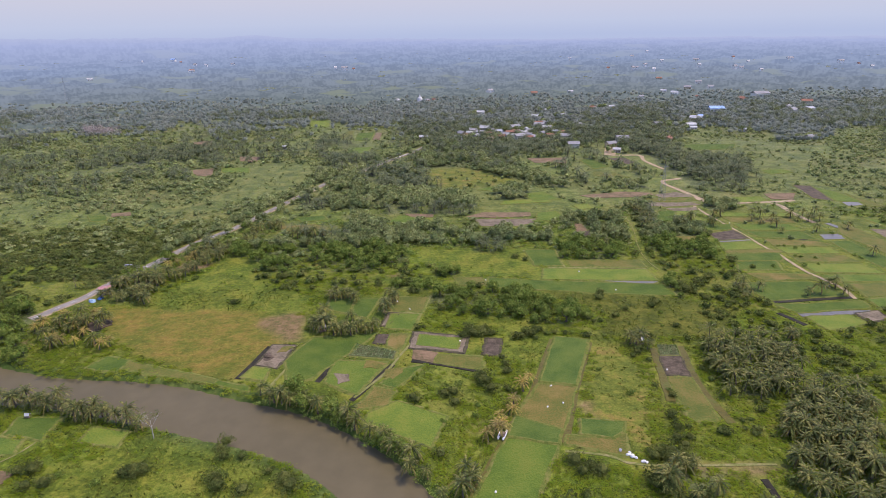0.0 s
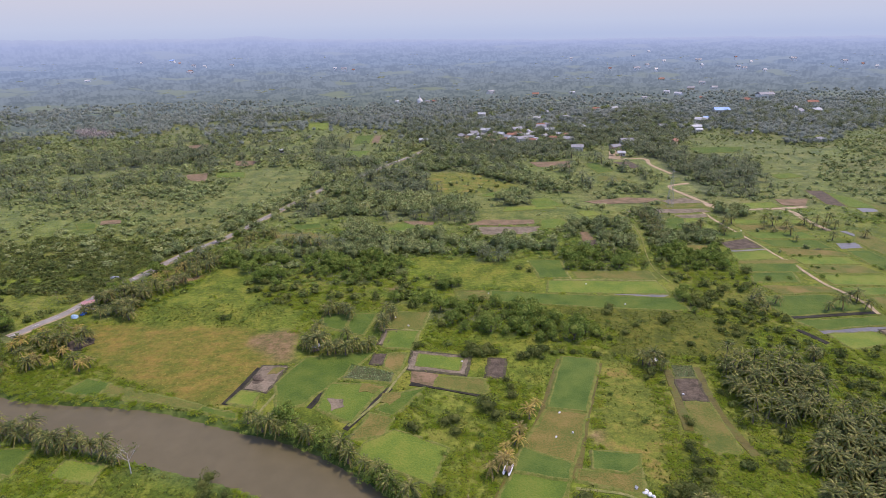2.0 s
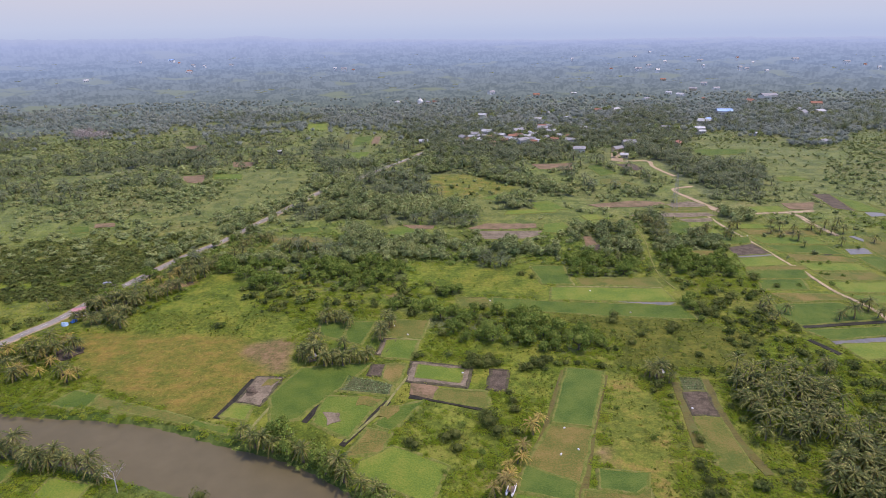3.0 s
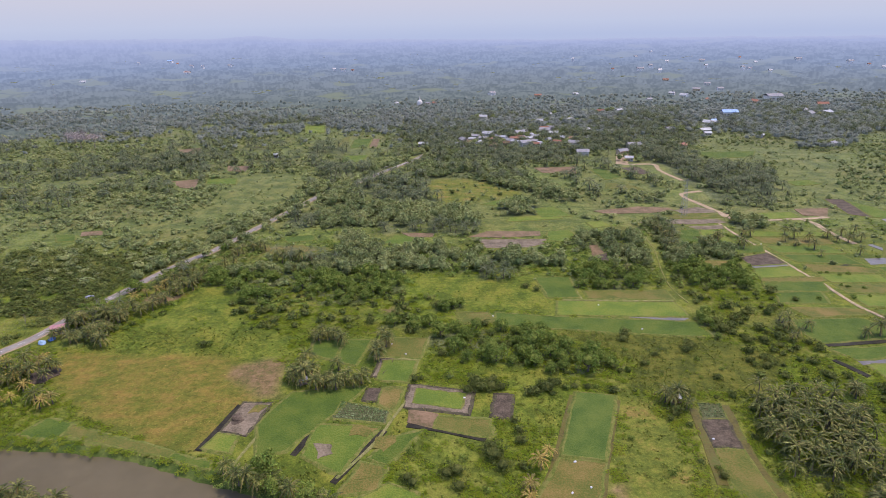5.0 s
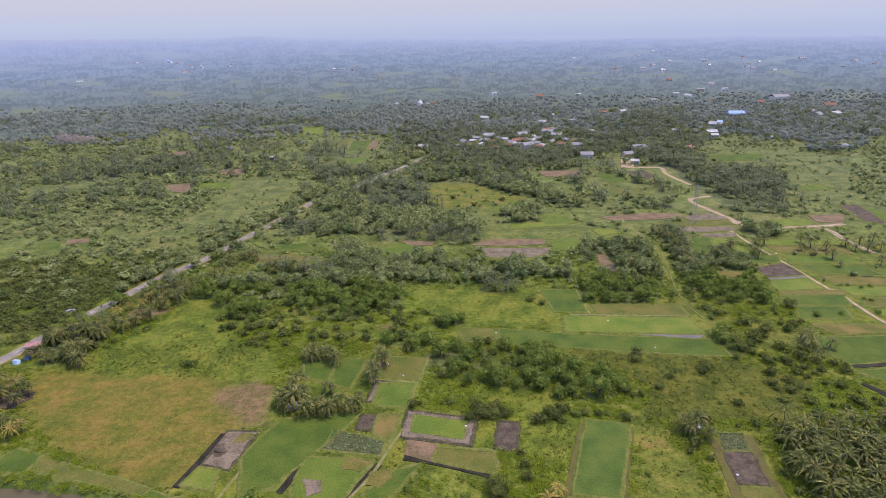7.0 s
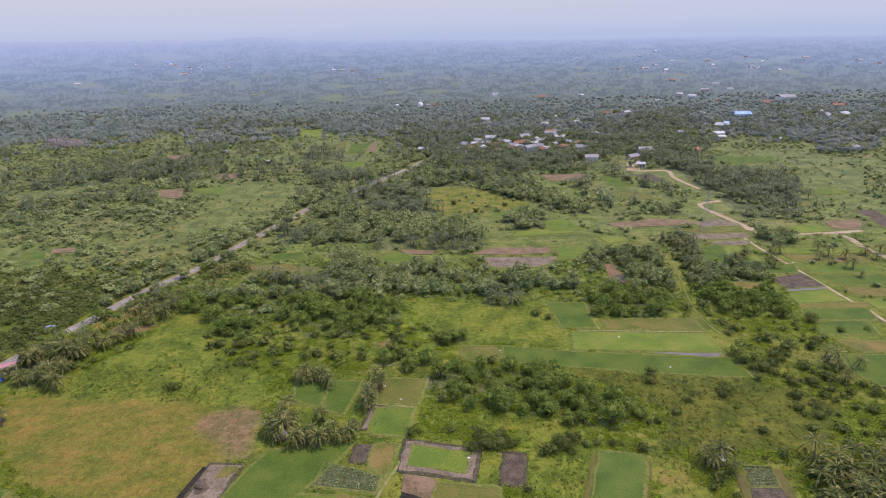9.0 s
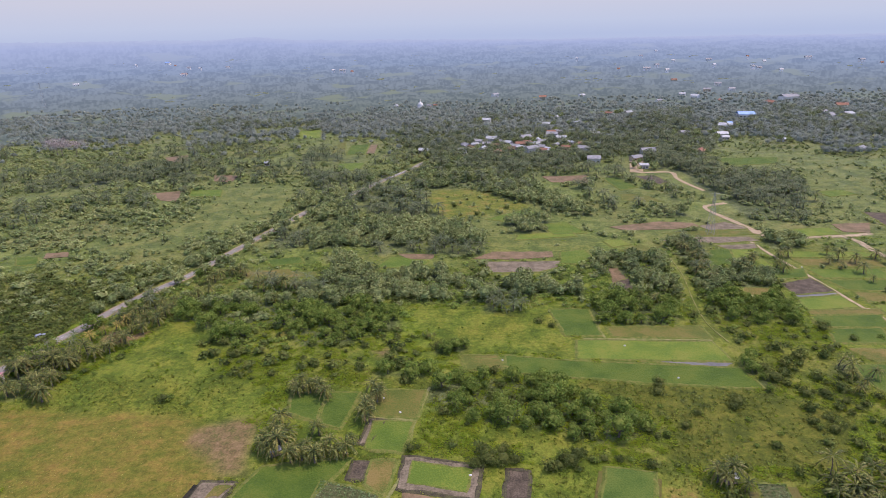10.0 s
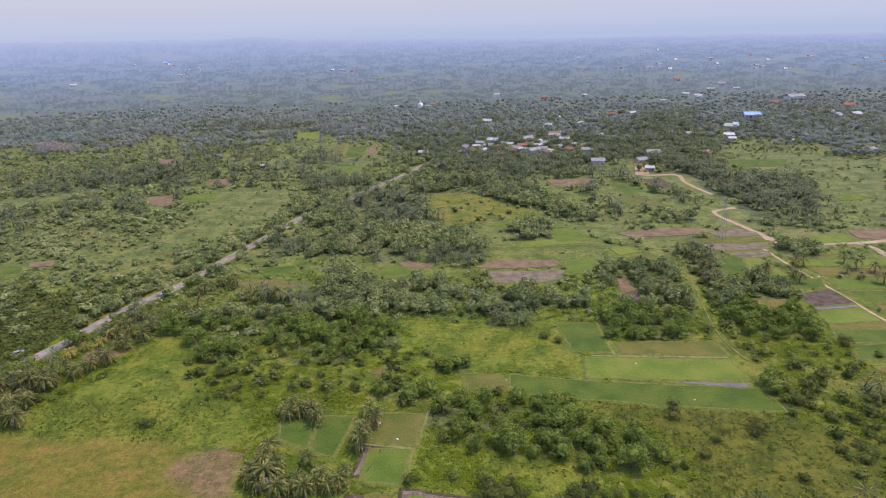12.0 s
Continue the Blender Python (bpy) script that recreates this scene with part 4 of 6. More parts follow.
    n.remove(n["Principled BSDF"])
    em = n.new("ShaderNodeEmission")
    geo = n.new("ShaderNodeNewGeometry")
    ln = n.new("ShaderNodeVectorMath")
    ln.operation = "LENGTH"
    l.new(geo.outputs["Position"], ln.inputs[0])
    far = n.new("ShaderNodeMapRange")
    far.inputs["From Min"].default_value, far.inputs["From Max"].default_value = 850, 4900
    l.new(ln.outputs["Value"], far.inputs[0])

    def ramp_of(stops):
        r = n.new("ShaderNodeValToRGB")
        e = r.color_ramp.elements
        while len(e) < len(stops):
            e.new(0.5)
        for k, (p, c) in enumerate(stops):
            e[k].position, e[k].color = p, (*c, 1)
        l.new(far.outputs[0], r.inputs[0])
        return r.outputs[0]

    # emission colours carry the haze: bluer and paler farther out
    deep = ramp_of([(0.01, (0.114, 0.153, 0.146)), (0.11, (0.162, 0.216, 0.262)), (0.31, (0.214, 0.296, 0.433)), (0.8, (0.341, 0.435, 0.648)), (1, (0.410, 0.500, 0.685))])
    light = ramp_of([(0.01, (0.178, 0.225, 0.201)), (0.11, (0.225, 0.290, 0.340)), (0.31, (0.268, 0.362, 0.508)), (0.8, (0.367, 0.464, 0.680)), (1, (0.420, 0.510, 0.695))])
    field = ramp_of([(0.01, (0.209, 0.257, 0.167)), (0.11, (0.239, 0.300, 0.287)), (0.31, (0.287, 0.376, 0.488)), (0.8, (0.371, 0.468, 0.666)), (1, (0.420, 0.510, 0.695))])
    t, u = n.new("ShaderNodeTexNoise"), n.new("ShaderNodeTexNoise")
    t.inputs["Scale"].default_value, t.inputs["Detail"].default_value = 1.0, 5
    u.inputs["Scale"].default_value, u.inputs["Detail"].default_value = 1.0, 4
    add = n.new("ShaderNodeMath")
    add.operation = "ADD"
    sep = n.new("ShaderNodeSeparateXYZ")
    l.new(geo.outputs["Position"], sep.inputs[0])
    bearing, nearness, both = n.new("ShaderNodeMath"), n.new("ShaderNodeMath"), n.new("ShaderNodeCombineXYZ")
    bearing.operation, nearness.operation = "ARCTAN2", "DIVIDE"
    l.new(sep.outputs["X"], bearing.inputs[0])
    l.new(sep.outputs["Y"], bearing.inputs[1])
    nearness.inputs[0].default_value = 4200
    l.new(ln.outputs["Value"], nearness.inputs[1])
    l.new(bearing.outputs[0], both.inputs[0])
    l.new(nearness.outputs[0], both.inputs[1])
    clear = n.new("ShaderNodeTexNoise")
    clear.inputs["Scale"].default_value, clear.inputs["Detail"].default_value = 1.0, 3
    for q, sc in ((t, (44, 5.5, 1)), (u, (230, 11.0, 1)), (clear, (11, 2.6, 1))):
        longer = n.new("ShaderNodeVectorMath")
        longer.operation = "MULTIPLY"
        longer.inputs[1].default_value = sc
        l.new(both.outputs[0], longer.inputs[0])
        l.new(longer.outputs[0], q.inputs["Vector"])
    l.new(t.outputs[0], add.inputs[0])
    l.new(u.outputs[0], add.inputs[1])
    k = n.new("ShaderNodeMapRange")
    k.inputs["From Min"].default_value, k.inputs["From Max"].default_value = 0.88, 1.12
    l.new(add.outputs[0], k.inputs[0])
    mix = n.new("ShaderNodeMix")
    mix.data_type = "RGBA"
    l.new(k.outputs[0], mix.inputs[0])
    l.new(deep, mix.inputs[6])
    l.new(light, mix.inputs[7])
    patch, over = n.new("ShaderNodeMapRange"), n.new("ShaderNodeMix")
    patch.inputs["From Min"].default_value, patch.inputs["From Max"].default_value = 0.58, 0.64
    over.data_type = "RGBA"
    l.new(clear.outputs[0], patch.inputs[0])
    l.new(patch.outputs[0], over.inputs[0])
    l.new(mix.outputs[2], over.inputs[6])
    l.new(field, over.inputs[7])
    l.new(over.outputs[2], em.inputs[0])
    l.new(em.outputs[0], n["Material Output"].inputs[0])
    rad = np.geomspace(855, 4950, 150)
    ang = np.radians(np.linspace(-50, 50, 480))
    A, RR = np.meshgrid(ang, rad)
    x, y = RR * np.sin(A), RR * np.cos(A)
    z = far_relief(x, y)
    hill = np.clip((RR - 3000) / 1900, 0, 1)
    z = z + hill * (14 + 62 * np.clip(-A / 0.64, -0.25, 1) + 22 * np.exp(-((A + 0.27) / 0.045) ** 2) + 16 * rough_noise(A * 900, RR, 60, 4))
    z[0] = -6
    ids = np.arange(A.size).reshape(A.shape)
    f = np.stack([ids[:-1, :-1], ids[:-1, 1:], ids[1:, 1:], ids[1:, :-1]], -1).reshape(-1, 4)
    # glowing wall above the farthest hills, low-sky haze painted on as a gradient
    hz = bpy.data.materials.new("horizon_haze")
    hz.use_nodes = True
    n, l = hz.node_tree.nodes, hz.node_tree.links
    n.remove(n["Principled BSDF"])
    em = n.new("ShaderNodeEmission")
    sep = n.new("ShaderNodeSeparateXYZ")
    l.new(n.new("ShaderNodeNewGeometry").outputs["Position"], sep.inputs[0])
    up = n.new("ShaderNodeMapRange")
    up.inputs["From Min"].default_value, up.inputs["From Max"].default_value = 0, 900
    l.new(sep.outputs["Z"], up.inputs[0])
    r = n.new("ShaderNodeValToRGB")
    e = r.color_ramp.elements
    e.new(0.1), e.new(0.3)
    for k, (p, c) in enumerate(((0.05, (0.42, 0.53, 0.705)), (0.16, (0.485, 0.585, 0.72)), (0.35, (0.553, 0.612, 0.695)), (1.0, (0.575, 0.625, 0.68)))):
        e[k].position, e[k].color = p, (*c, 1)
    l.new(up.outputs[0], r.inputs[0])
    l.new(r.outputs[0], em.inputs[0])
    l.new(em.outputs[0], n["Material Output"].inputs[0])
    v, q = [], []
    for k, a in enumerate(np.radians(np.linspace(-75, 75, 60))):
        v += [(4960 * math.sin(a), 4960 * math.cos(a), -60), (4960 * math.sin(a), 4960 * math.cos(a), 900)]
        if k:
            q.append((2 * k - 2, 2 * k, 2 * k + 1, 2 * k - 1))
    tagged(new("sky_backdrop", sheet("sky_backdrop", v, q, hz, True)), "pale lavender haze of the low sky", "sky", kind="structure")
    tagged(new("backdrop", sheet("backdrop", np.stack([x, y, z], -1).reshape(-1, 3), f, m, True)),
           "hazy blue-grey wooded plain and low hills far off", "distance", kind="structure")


distant_plain()


# ---- plant shapes (arrays of vertices and four-cornered leaves) ----
def leaf_cloud(seed, lobes, leaves, size, upward=0.3, three=False):
    """Leaves over several lobes (x, y, z, radius, squash)."""
    r = np.random.default_rng(seed)
    share = np.array([q[3] ** 2 for q in lobes])
    pick = r.choice(len(lobes), leaves, p=share / share.sum())
    lob = np.array(lobes)[pick]
    d = r.normal(size=(leaves, 3))
    d[:, 2] = np.abs(d[:, 2]) * 0.9 - 0.25
    d /= np.linalg.norm(d, axis=1)[:, None]
    reach = lob[:, 3] * (0.72 + 0.36 * r.random(leaves))
    c = lob[:, :3] + d * reach[:, None] * np.stack([np.ones(leaves), np.ones(leaves), lob[:, 4]], 1)
    nrm = d + 0.55 * r.normal(size=(leaves, 3)) + np.array([0, 0, upward])
    nrm /= np.linalg.norm(nrm, axis=1)[:, None]
    u = np.cross(nrm, r.normal(size=(leaves, 3)))
    u /= np.linalg.norm(u, axis=1)[:, None]
    w = np.cross(nrm, u)
    s = (size * (0.6 + 0.8 * r.random(leaves)))[:, None]
    bend = nrm * s * 0.22
    if three:
        v = np.stack([c - u * s * 0.9, c + u * s * 0.5 - w * s * 0.75, c + u * s * 0.5 + w * s * 0.75 + bend], 1).reshape(-1, 3)
        return v, np.arange(3 * leaves).reshape(-1, 3)
    v = np.stack([c - u * s, c - w * s * 0.62 + bend, c + u * s, c + w * s * 0.62 + bend], 1).reshape(-1, 3)
    return v, np.arange(4 * leaves).reshape(-1, 4)


def leafy_mass(seed, lobes, leaves, size, upward):
    """A knobbly solid inside with leaves standing out of it, for plants seen from far off."""
    r = np.random.default_rng(seed)
    bm = bmesh.new()
    bmesh.ops.create_icosphere(bm, subdivisions=1, radius=1)
    ball = np.array([q.co[:] for q in bm.verts])
    tri = np.array([[q.index for q in p.verts] for p in bm.faces])
    bm.free()
    pieces = []
    for x, y, z, q, sq in lobes:
        b = ball * (0.72 + 0.3 * r.random((len(ball), 1))) * q * np.array([1, 1, sq])
        b[:, 2] = np.maximum(b[:, 2], -0.5 * q)
        keep = tri[ball[tri].mean(1)[:, 2] > -0.45]
        pieces.append((b + np.array([x, y, z]), keep))
    return joined(*pieces, leaf_cloud(seed, lobes, leaves, size, upward, True))


def lobes_of(seed, n, spread, r0, r1, z0, z1, squash=0.75):
    r = np.random.default_rng(seed)
    out = [(0, 0, (z0 + z1) / 2, r1, squash)]
    for k in range(n - 1):
        a = math.tau * (k + r.random() * 0.7) / (n - 1)
        q = spread * (0.6 + 0.5 * r.random())
        out.append((q * math.cos(a), q * math.sin(a), z0 + (z1 - z0) * r.random(), r0 + (r1 - r0) * r.random(), squash))
    return out


def palm_crown(seed, fronds, pairs, length, top, broad=1.0, high=1.25, low=-0.35):
    """Drooping fronds of narrow leaflets, all as four-cornered leaves."""
    r = np.random.default_rng(seed)
    v = []
    for k in range(fronds):
        a = k * 2.4 + r.random() * 0.5
        lift = high - (high - low) * (k / fronds) ** 0.85 + 0.15 * r.normal()
        ln = length * (0.85 + 0.3 * r.random())
        way2 = np.array([math.cos(a), math.sin(a), 0])
        side = np.array([-math.sin(a), math.cos(a), 0])
        pts = []
        for s in np.linspace(0, 1, pairs + 1):
            pts.append(way2 * ln * s * math.cos(lift * 0.75) * (1 - 0.1 * s * s) + np.array([0, 0, top + ln * (0.8 * math.sin(lift) * s - 0.42 * s ** 2.2)]))
        for i in range(pairs):
            p, q = pts[i], pts[i + 1]
            s = (i + 0.5) / pairs
            w = ln * 0.13 * broad * (0.35 + 1.3 * s * (1.25 - s)) * (1.05 if s < 0.8 else 0.75)
            dn = np.array([0, 0, -0.35 * w])
            fwd = (q - p) * 0.95
            for sg in (1, -1):
                tip = (p + q) / 2 + side * sg * w * 0.85 + dn + fwd
                v += [p, q, tip + (q - p) * 0.22, tip - (q - p) * 0.22]
    v = np.array(v)
    return v, np.arange(len(v)).reshape(-1, 4)


def tube(points, radii, sides=6):
    v, f = [], []
    for (x, y, z), r in zip(points, radii):
        for k in range(sides):
            v.append((x + r * math.cos(k * math.tau / sides), y + r * math.sin(k * math.tau / sides), z))
    for i in range(len(points) - 1):
        for k in range(sides):
            a, b = i * sides + k, i * sides + (k + 1) % sides
            f.append((a, b, b + sides, a + sides))
    return np.array(v), np.array(f)


def joined(*pieces):
    v, f, n = [], [], 0
    for a, b in pieces:
        v.append(a)
        f.append(b + n)
        n += len(a)
    return np.concatenate(v), np.concatenate(f)


def scattered(shapes, xy, scale, seed, z=0.0):
    """Copies of the shapes at the places, as one array pair."""
    r = np.random.default_rng(seed)
    kinds = r.integers(0, len(shapes), len(xy))
    vs, fs, base = [], [], 0
    for k, (v, f) in enumerate(shapes):
        sel = np.nonzero(kinds == k)[0]
        if not len(sel):
            continue
        a = r.random(len(sel)) * math.tau
        s = scale[sel]
        tall = s * (0.85 + 0.3 * r.random(len(sel)))
        ca, sa = np.cos(a) * s, np.sin(a) * s
        px = xy[sel, 0][:, None] + v[None, :, 0] * ca[:, None] - v[None, :, 1] * sa[:, None]
        py = xy[sel, 1][:, None] + v[None, :, 0] * sa[:, None] + v[None, :, 1] * ca[:, None]
        pz = (z[sel][:, None] if np.ndim(z) else z) + v[None, :, 2] * tall[:, None]
        vs.append(np.stack([px, py, pz], -1).reshape(-1, 3))
        off = base + np.arange(len(sel)) * len(v)
        fs.append((f[None] + off[:, None, None]).reshape(-1, f.shape[1]))
        base += len(sel) * len(v)
    return np.concatenate(vs), np.concatenate(fs)


def stuff(name, shapes, xy, scale, seed, mat, label, category):
    v, f = scattered(shapes, xy, scale, seed)
    return tagged(new(name, sheet(name, v, f, mat)), label, category, kind="stuff")


# ---- where plants may stand ----
def blocked(x, y, margin=0.6, meadows=True):
    out = river_inside(x, y) > -1.5
    for _, c in FIELDS:
        out |= polygon_depth(x, y, c) > -margin
    for k, p in WAYS:
        out |= line_distance(x, y, p) < (np.where((y > 505) & (y < 585), 8.0, 3.6) if k == "road" else np.where((y > 400) & (k == "dirt"), 8.0, 1.5)) + margin
        if k == "dirt" and max(q[1] for q in p) > 400:
            out |= (line_distance(x, y + 11, p) < 11) & (y > 390)
    if meadows:
        for k, c in MEADOWS:
            out |= polygon_depth(x, y, c) > 1.5 * (value_noise(x, y, 8, 2) - 0.2)
    return out


def sight_strip(x, y):
    """True on the camera's side of the road, thinned to keep the road in view."""
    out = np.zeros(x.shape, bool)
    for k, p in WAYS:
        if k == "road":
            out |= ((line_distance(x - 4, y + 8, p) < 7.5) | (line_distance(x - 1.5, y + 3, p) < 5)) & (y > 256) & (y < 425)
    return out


def jittered(y0, y1, step, seed):
    """Places on a shaken grid in a widening stretch of the plain."""
    r = np.random.default_rng(seed)
    half = 0.74 * y1 + 45
    x, y = np.meshgrid(np.arange(-half, half, step), np.arange(y0, y1, step))
    x = x.ravel() + (r.random(x.size) - 0.5) * step * 1.1
    y = y.ravel() + (r.random(y.size) - 0.5) * step * 1.1
    ok = np.abs(x) < 0.73 * y + 42
    return x[ok], y[ok], r


HOUSES, FAR_HOUSES, PALMS, YELLOW, BUSHES = [], [], [], [], []


def houses(*rows):
    HOUSES.extend(rows)


def palms(*places):
    PALMS.extend(places)


def yellow_palms(*places):
    YELLOW.extend(places)


def far_houses(*places):
    FAR_HOUSES.extend(places)


def bushes(*rows):
    BUSHES.extend(rows)


far_houses((-1476, 3413), (-1396, 3306), (-1259, 3180), (-963, 2382), (-882, 2243), (-1039, 2292), (-772, 2077), (-700, 1977), (-651, 1716), (-1029, 3721), (-1019, 3423), (-625, 2005), (-256, 1727), (-231, 1721), (-202, 1690), (435, 1889), (579, 1634), (529, 1434), (508, 1505), (443, 1508), (819, 2304), (695, 2098), (686, 1800), (819, 1872), (916, 1840), (881, 1683), (757, 1473), (687, 1550), (1126, 1662), (1097, 1549), (1059, 1447), (722, 1436), (754, 1378), (1031, 1740))
palms((-137, 163), (-130, 161), (-126, 161), (-119, 159), (-114, 156), (-110, 155), (-107, 154), (-102, 153), (-99, 152), (-93, 150), (-140, 164))
palms((-134.5, 161), (-128, 163), (-123, 158.5), (-121.5, 161.4), (-116.5, 157.8), (-112, 153.5), (-104.5, 155), (-96, 152.5), (-90, 148.8), (-132.8, 164.4), (-108.2, 157.2))
yellow_palms((-154.7, 198.3), (-159, 210.8), (-149, 203.9), (-142.7, 201.1), (-137.3, 199.6), (-138.4, 207), (-141.3, 220.5), (-146.4, 214), (-141.8, 226.3), (-123.8, 198.8), (-126.7, 196.7), (-156.9, 213.3), (-155.5, 217.2), (-143.6, 217.9), (-152.9, 221.2))
palms((-144.3, 250.4), (-135.3, 241.4), (-129, 237.7), (-135.6, 246.4), (-133.3, 260.6), (-131.7, 278.4), (-134.7, 257), (-129.5, 254.8), (-58.5, 163.9), (-50.5, 158.8), (-53.1, 159.8), (-47.9, 157.9))
palms((-44.1, 159.3), (-38.3, 153.3), (-41.2, 156.7), (-31.2, 149.8), (-26.1, 145), (-28.7, 148.1), (-21.2, 140.4), (-17, 137.5), (-13.9, 134.6), (-9.5, 130.6), (-9, 126.3), (-4.6, 123.7), (-0.8, 116.3), (4.2, 117.1), (5.1, 123.8), (7.4, 122.5), (6, 120.3))
yellow_palms((14.2, 140.1), (17.1, 145.7), (20, 150.2), (22.1, 155), (26.1, 161.7), (27.8, 166.1), (12.6, 137.3), (15.8, 142.8))
palms((-47.7, 213.4), (-43.7, 211.8), (-39.9, 206.3), (-36.5, 207.4), (-34, 202.1), (-30.4, 207), (-26.1, 205.5), (-49.2, 208.1), (-37.8, 234.5), (-45.2, 235), (-19.4, 229.2), (-21.5, 223.2), (-46.9, 237.4), (-41.2, 235.4), (-36.2, 231.8), (-44.4, 238.9), (-39.4, 236.9), (-47.1, 217.6), (-49.1, 210.8), (-44.4, 207.9), (-37.8, 203.6), (-34.8, 214), (-31.9, 204.5), (-28.2, 203), (-24.3, 209.3), (-40.6, 202.5), (-47, 205.4), (-21, 234.1), (-21.9, 226.3), (-18.3, 232.3), (-22.2, 220.3), (-20.7, 227.7))
palms((70.1, 189.9), (72, 188.6), (75.1, 186.1), (74.4, 190.8), (129.4, 188.8), (129.7, 191.2), (158.1, 225.8), (164.9, 227), (174.9, 233), (173.9, 226.4), (173.4, 234.9), (131.3, 225.9), (140.8, 233.6), (134.9, 228.9), (134.1, 234))
palms((-128.5, 265), (-124.3, 262.2), (-123.6, 266.8), (-122.5, 272.1), (-120.8, 275.3), (-119.6, 280.4), (-118.1, 284.5), (-116.7, 289.3), (-114.6, 291.7), (-113.2, 296.1), (-111, 299.2), (-108.7, 303.8), (-106.9, 307.9), (-104.3, 310.6), (-120.8, 265.6), (-117.7, 271.8), (-115.1, 280.1), (-111.4, 286.5), (-133.4, 258.7), (-128.7, 256), (-134.8, 256.4), (-132.1, 243.8), (-132.4, 240.4), (-129.4, 244.6), (-102, 316.3))
palms((-151.8, 206), (-148.8, 207.4), (-146.2, 211.1), (-144, 214.2), (-139.8, 214), (-135, 212.5), (-146, 221), (-149.7, 218.7), (-136, 218.8), (-151.3, 214.6), (-145.4, 199.1), (-130.3, 200.8), (-133.2, 218.6), (-158.7, 215))
palms((143.7, 324.5), (149.1, 329.6), (143.1, 319.1), (160.5, 319.9), (188.9, 322), (195.3, 316.1), (193.3, 307), (213.4, 333.6), (214, 326.7), (221.9, 335.2), (219.1, 325.1), (229.9, 337), (226.2, 325.7), (232.5, 310.1), (213.1, 307.5), (168.9, 339.5), (173.9, 339.1), (187.5, 328.8), (217.5, 269.2))
palms((146.2, 330.3), (153, 333.5), (160.5, 325.5), (193.5, 340.1), (194.5, 332.9), (199.6, 327.9), (91.2, 294), (122.2, 309.7))
bushes((179, 285.6, 1.6), (182.7, 286.2, 1.5), (186.2, 282.5, 1.6), (190.9, 283.9, 1.8), (179.7, 271.6, 1.6), (181.6, 269.9, 1.8), (176.9, 258.9, 2), (187.5, 267.9, 1.5), (184.4, 259.9, 1.6), (151.2, 257.8, 2.2), (161.8, 258.5, 1.8), (145, 266.3, 3.4), (229.4, 337.8, 2), (259.9, 319.8, 3), (260.8, 316.5, 3), (218.7, 302.6, 1.8), (209.8, 266.4, 2), (209.1, 270.3, 1.8))
bushes((70.5, 232.2, 2.5), (67.2, 221.5, 1.5), (71.4, 212.2, 1.8), (76.5, 218.7, 1.4), (91.1, 222.3, 3), (90.4, 213.7, 1.6), (92.8, 202.9, 2), (74.6, 204.9, 1.2), (96.2, 207.3, 1.5), (87, 202.6, 1.3), (114.4, 238.6, 3), (124.4, 246.7, 3), (109.3, 219.2, 1.5), (146.6, 268.7, 3), (152.8, 260.6, 1.5), (108.5, 267.8, 1.8), (108.9, 210.2, 1.6), (114.9, 224.5, 2), (64.2, 208.9, 2), (59.8, 210.3, 2.4))
bushes((-86.9, 234.3, 2), (-79.4, 231.6, 1.8), (-80.7, 255.4, 1), (-100.8, 255.6, 1), (-100.3, 246, 1), (-93.4, 263.7, 1), (-114.9, 261.1, 2), (-118.8, 251.3, 1.6), (-124.5, 249.1, 2), (-89.8, 269.6, 1), (-73.2, 260.6, 3), (-117.1, 259.4, 1.6))
bushes((0.6, 262, 4), (7, 262.6, 3), (40.3, 279.1, 3), (44.7, 275.3, 2.5), (-3.2, 268.4, 1.2), (27.6, 256.3, 1), (17.1, 267.1, 1), (0.8, 277, 0.8), (10, 276.4, 0.8), (18.3, 279.3, 0.8))
bushes((-9.3, 159.7, 3), (3.7, 161.6, 3.6), (13.4, 170.1, 4), (-8.2, 206.5, 2.5), (11, 154.5, 1.8), (22.2, 173.4, 2.4), (34.7, 128, 4), (6, 166.8, 2), (0.2, 147.3, 1.6))
bushes((60.1, 158.6, 2), (61.7, 129.8, 4), (64.8, 129, 3), (91.8, 224.1, 3), (72.2, 212.3, 1.5), (71.6, 234.9, 2.6), (67.9, 140.9, 2.2), (69.8, 136.6, 2.4), (59.4, 130.6, 3))
bushes((-62.2, 140.5, 3), (-61.2, 134.6, 2.5), (-81.2, 130, 3.6), (-55.2, 134.3, 1.8), (-47, 128.4, 1.8), (-60.8, 125.6, 3.6), (-42.1, 124.7, 4), (-111.5, 132.7, 3), (-109.3, 125.1, 3), (-86, 235.2, 2), (-114.5, 262.6, 1.6), (-78.8, 233.2, 1.6), (-123.5, 252.4, 1.4), (-91.4, 125.9, 2))
bushes((-83, 129, 4.5), (-86, 129, 3), (-111, 131, 3.5), (-115, 131, 3), (-105, 126, 3.5), (-59, 123, 4), (-52, 121, 3.5), (-61, 134, 2.5), (-63, 138, 2.8), (-56, 134, 2.2), (-40, 122, 4.2), (-47, 128, 2.2), (-103, 129, 2), (14, 167, 4.5), (16, 163, 3.5), (-9, 170, 2), (1, 161, 3.4), (4, 156, 3))
bushes((-8, 158, 2.6), (10, 149, 2), (41, 124, 4), (39, 126, 3), (36, 124, 3), (57, 129, 3), (60, 129, 3.4), (63, 129, 3.4), (65, 128, 3), (54, 119, 5), (56, 117, 5), (66, 136, 3), (67, 133, 2.5), (68, 146, 2.4), (68, 141, 2.6), (73, 157, 2.2), (54, 173, 1.5), (73, 160, 1.4))
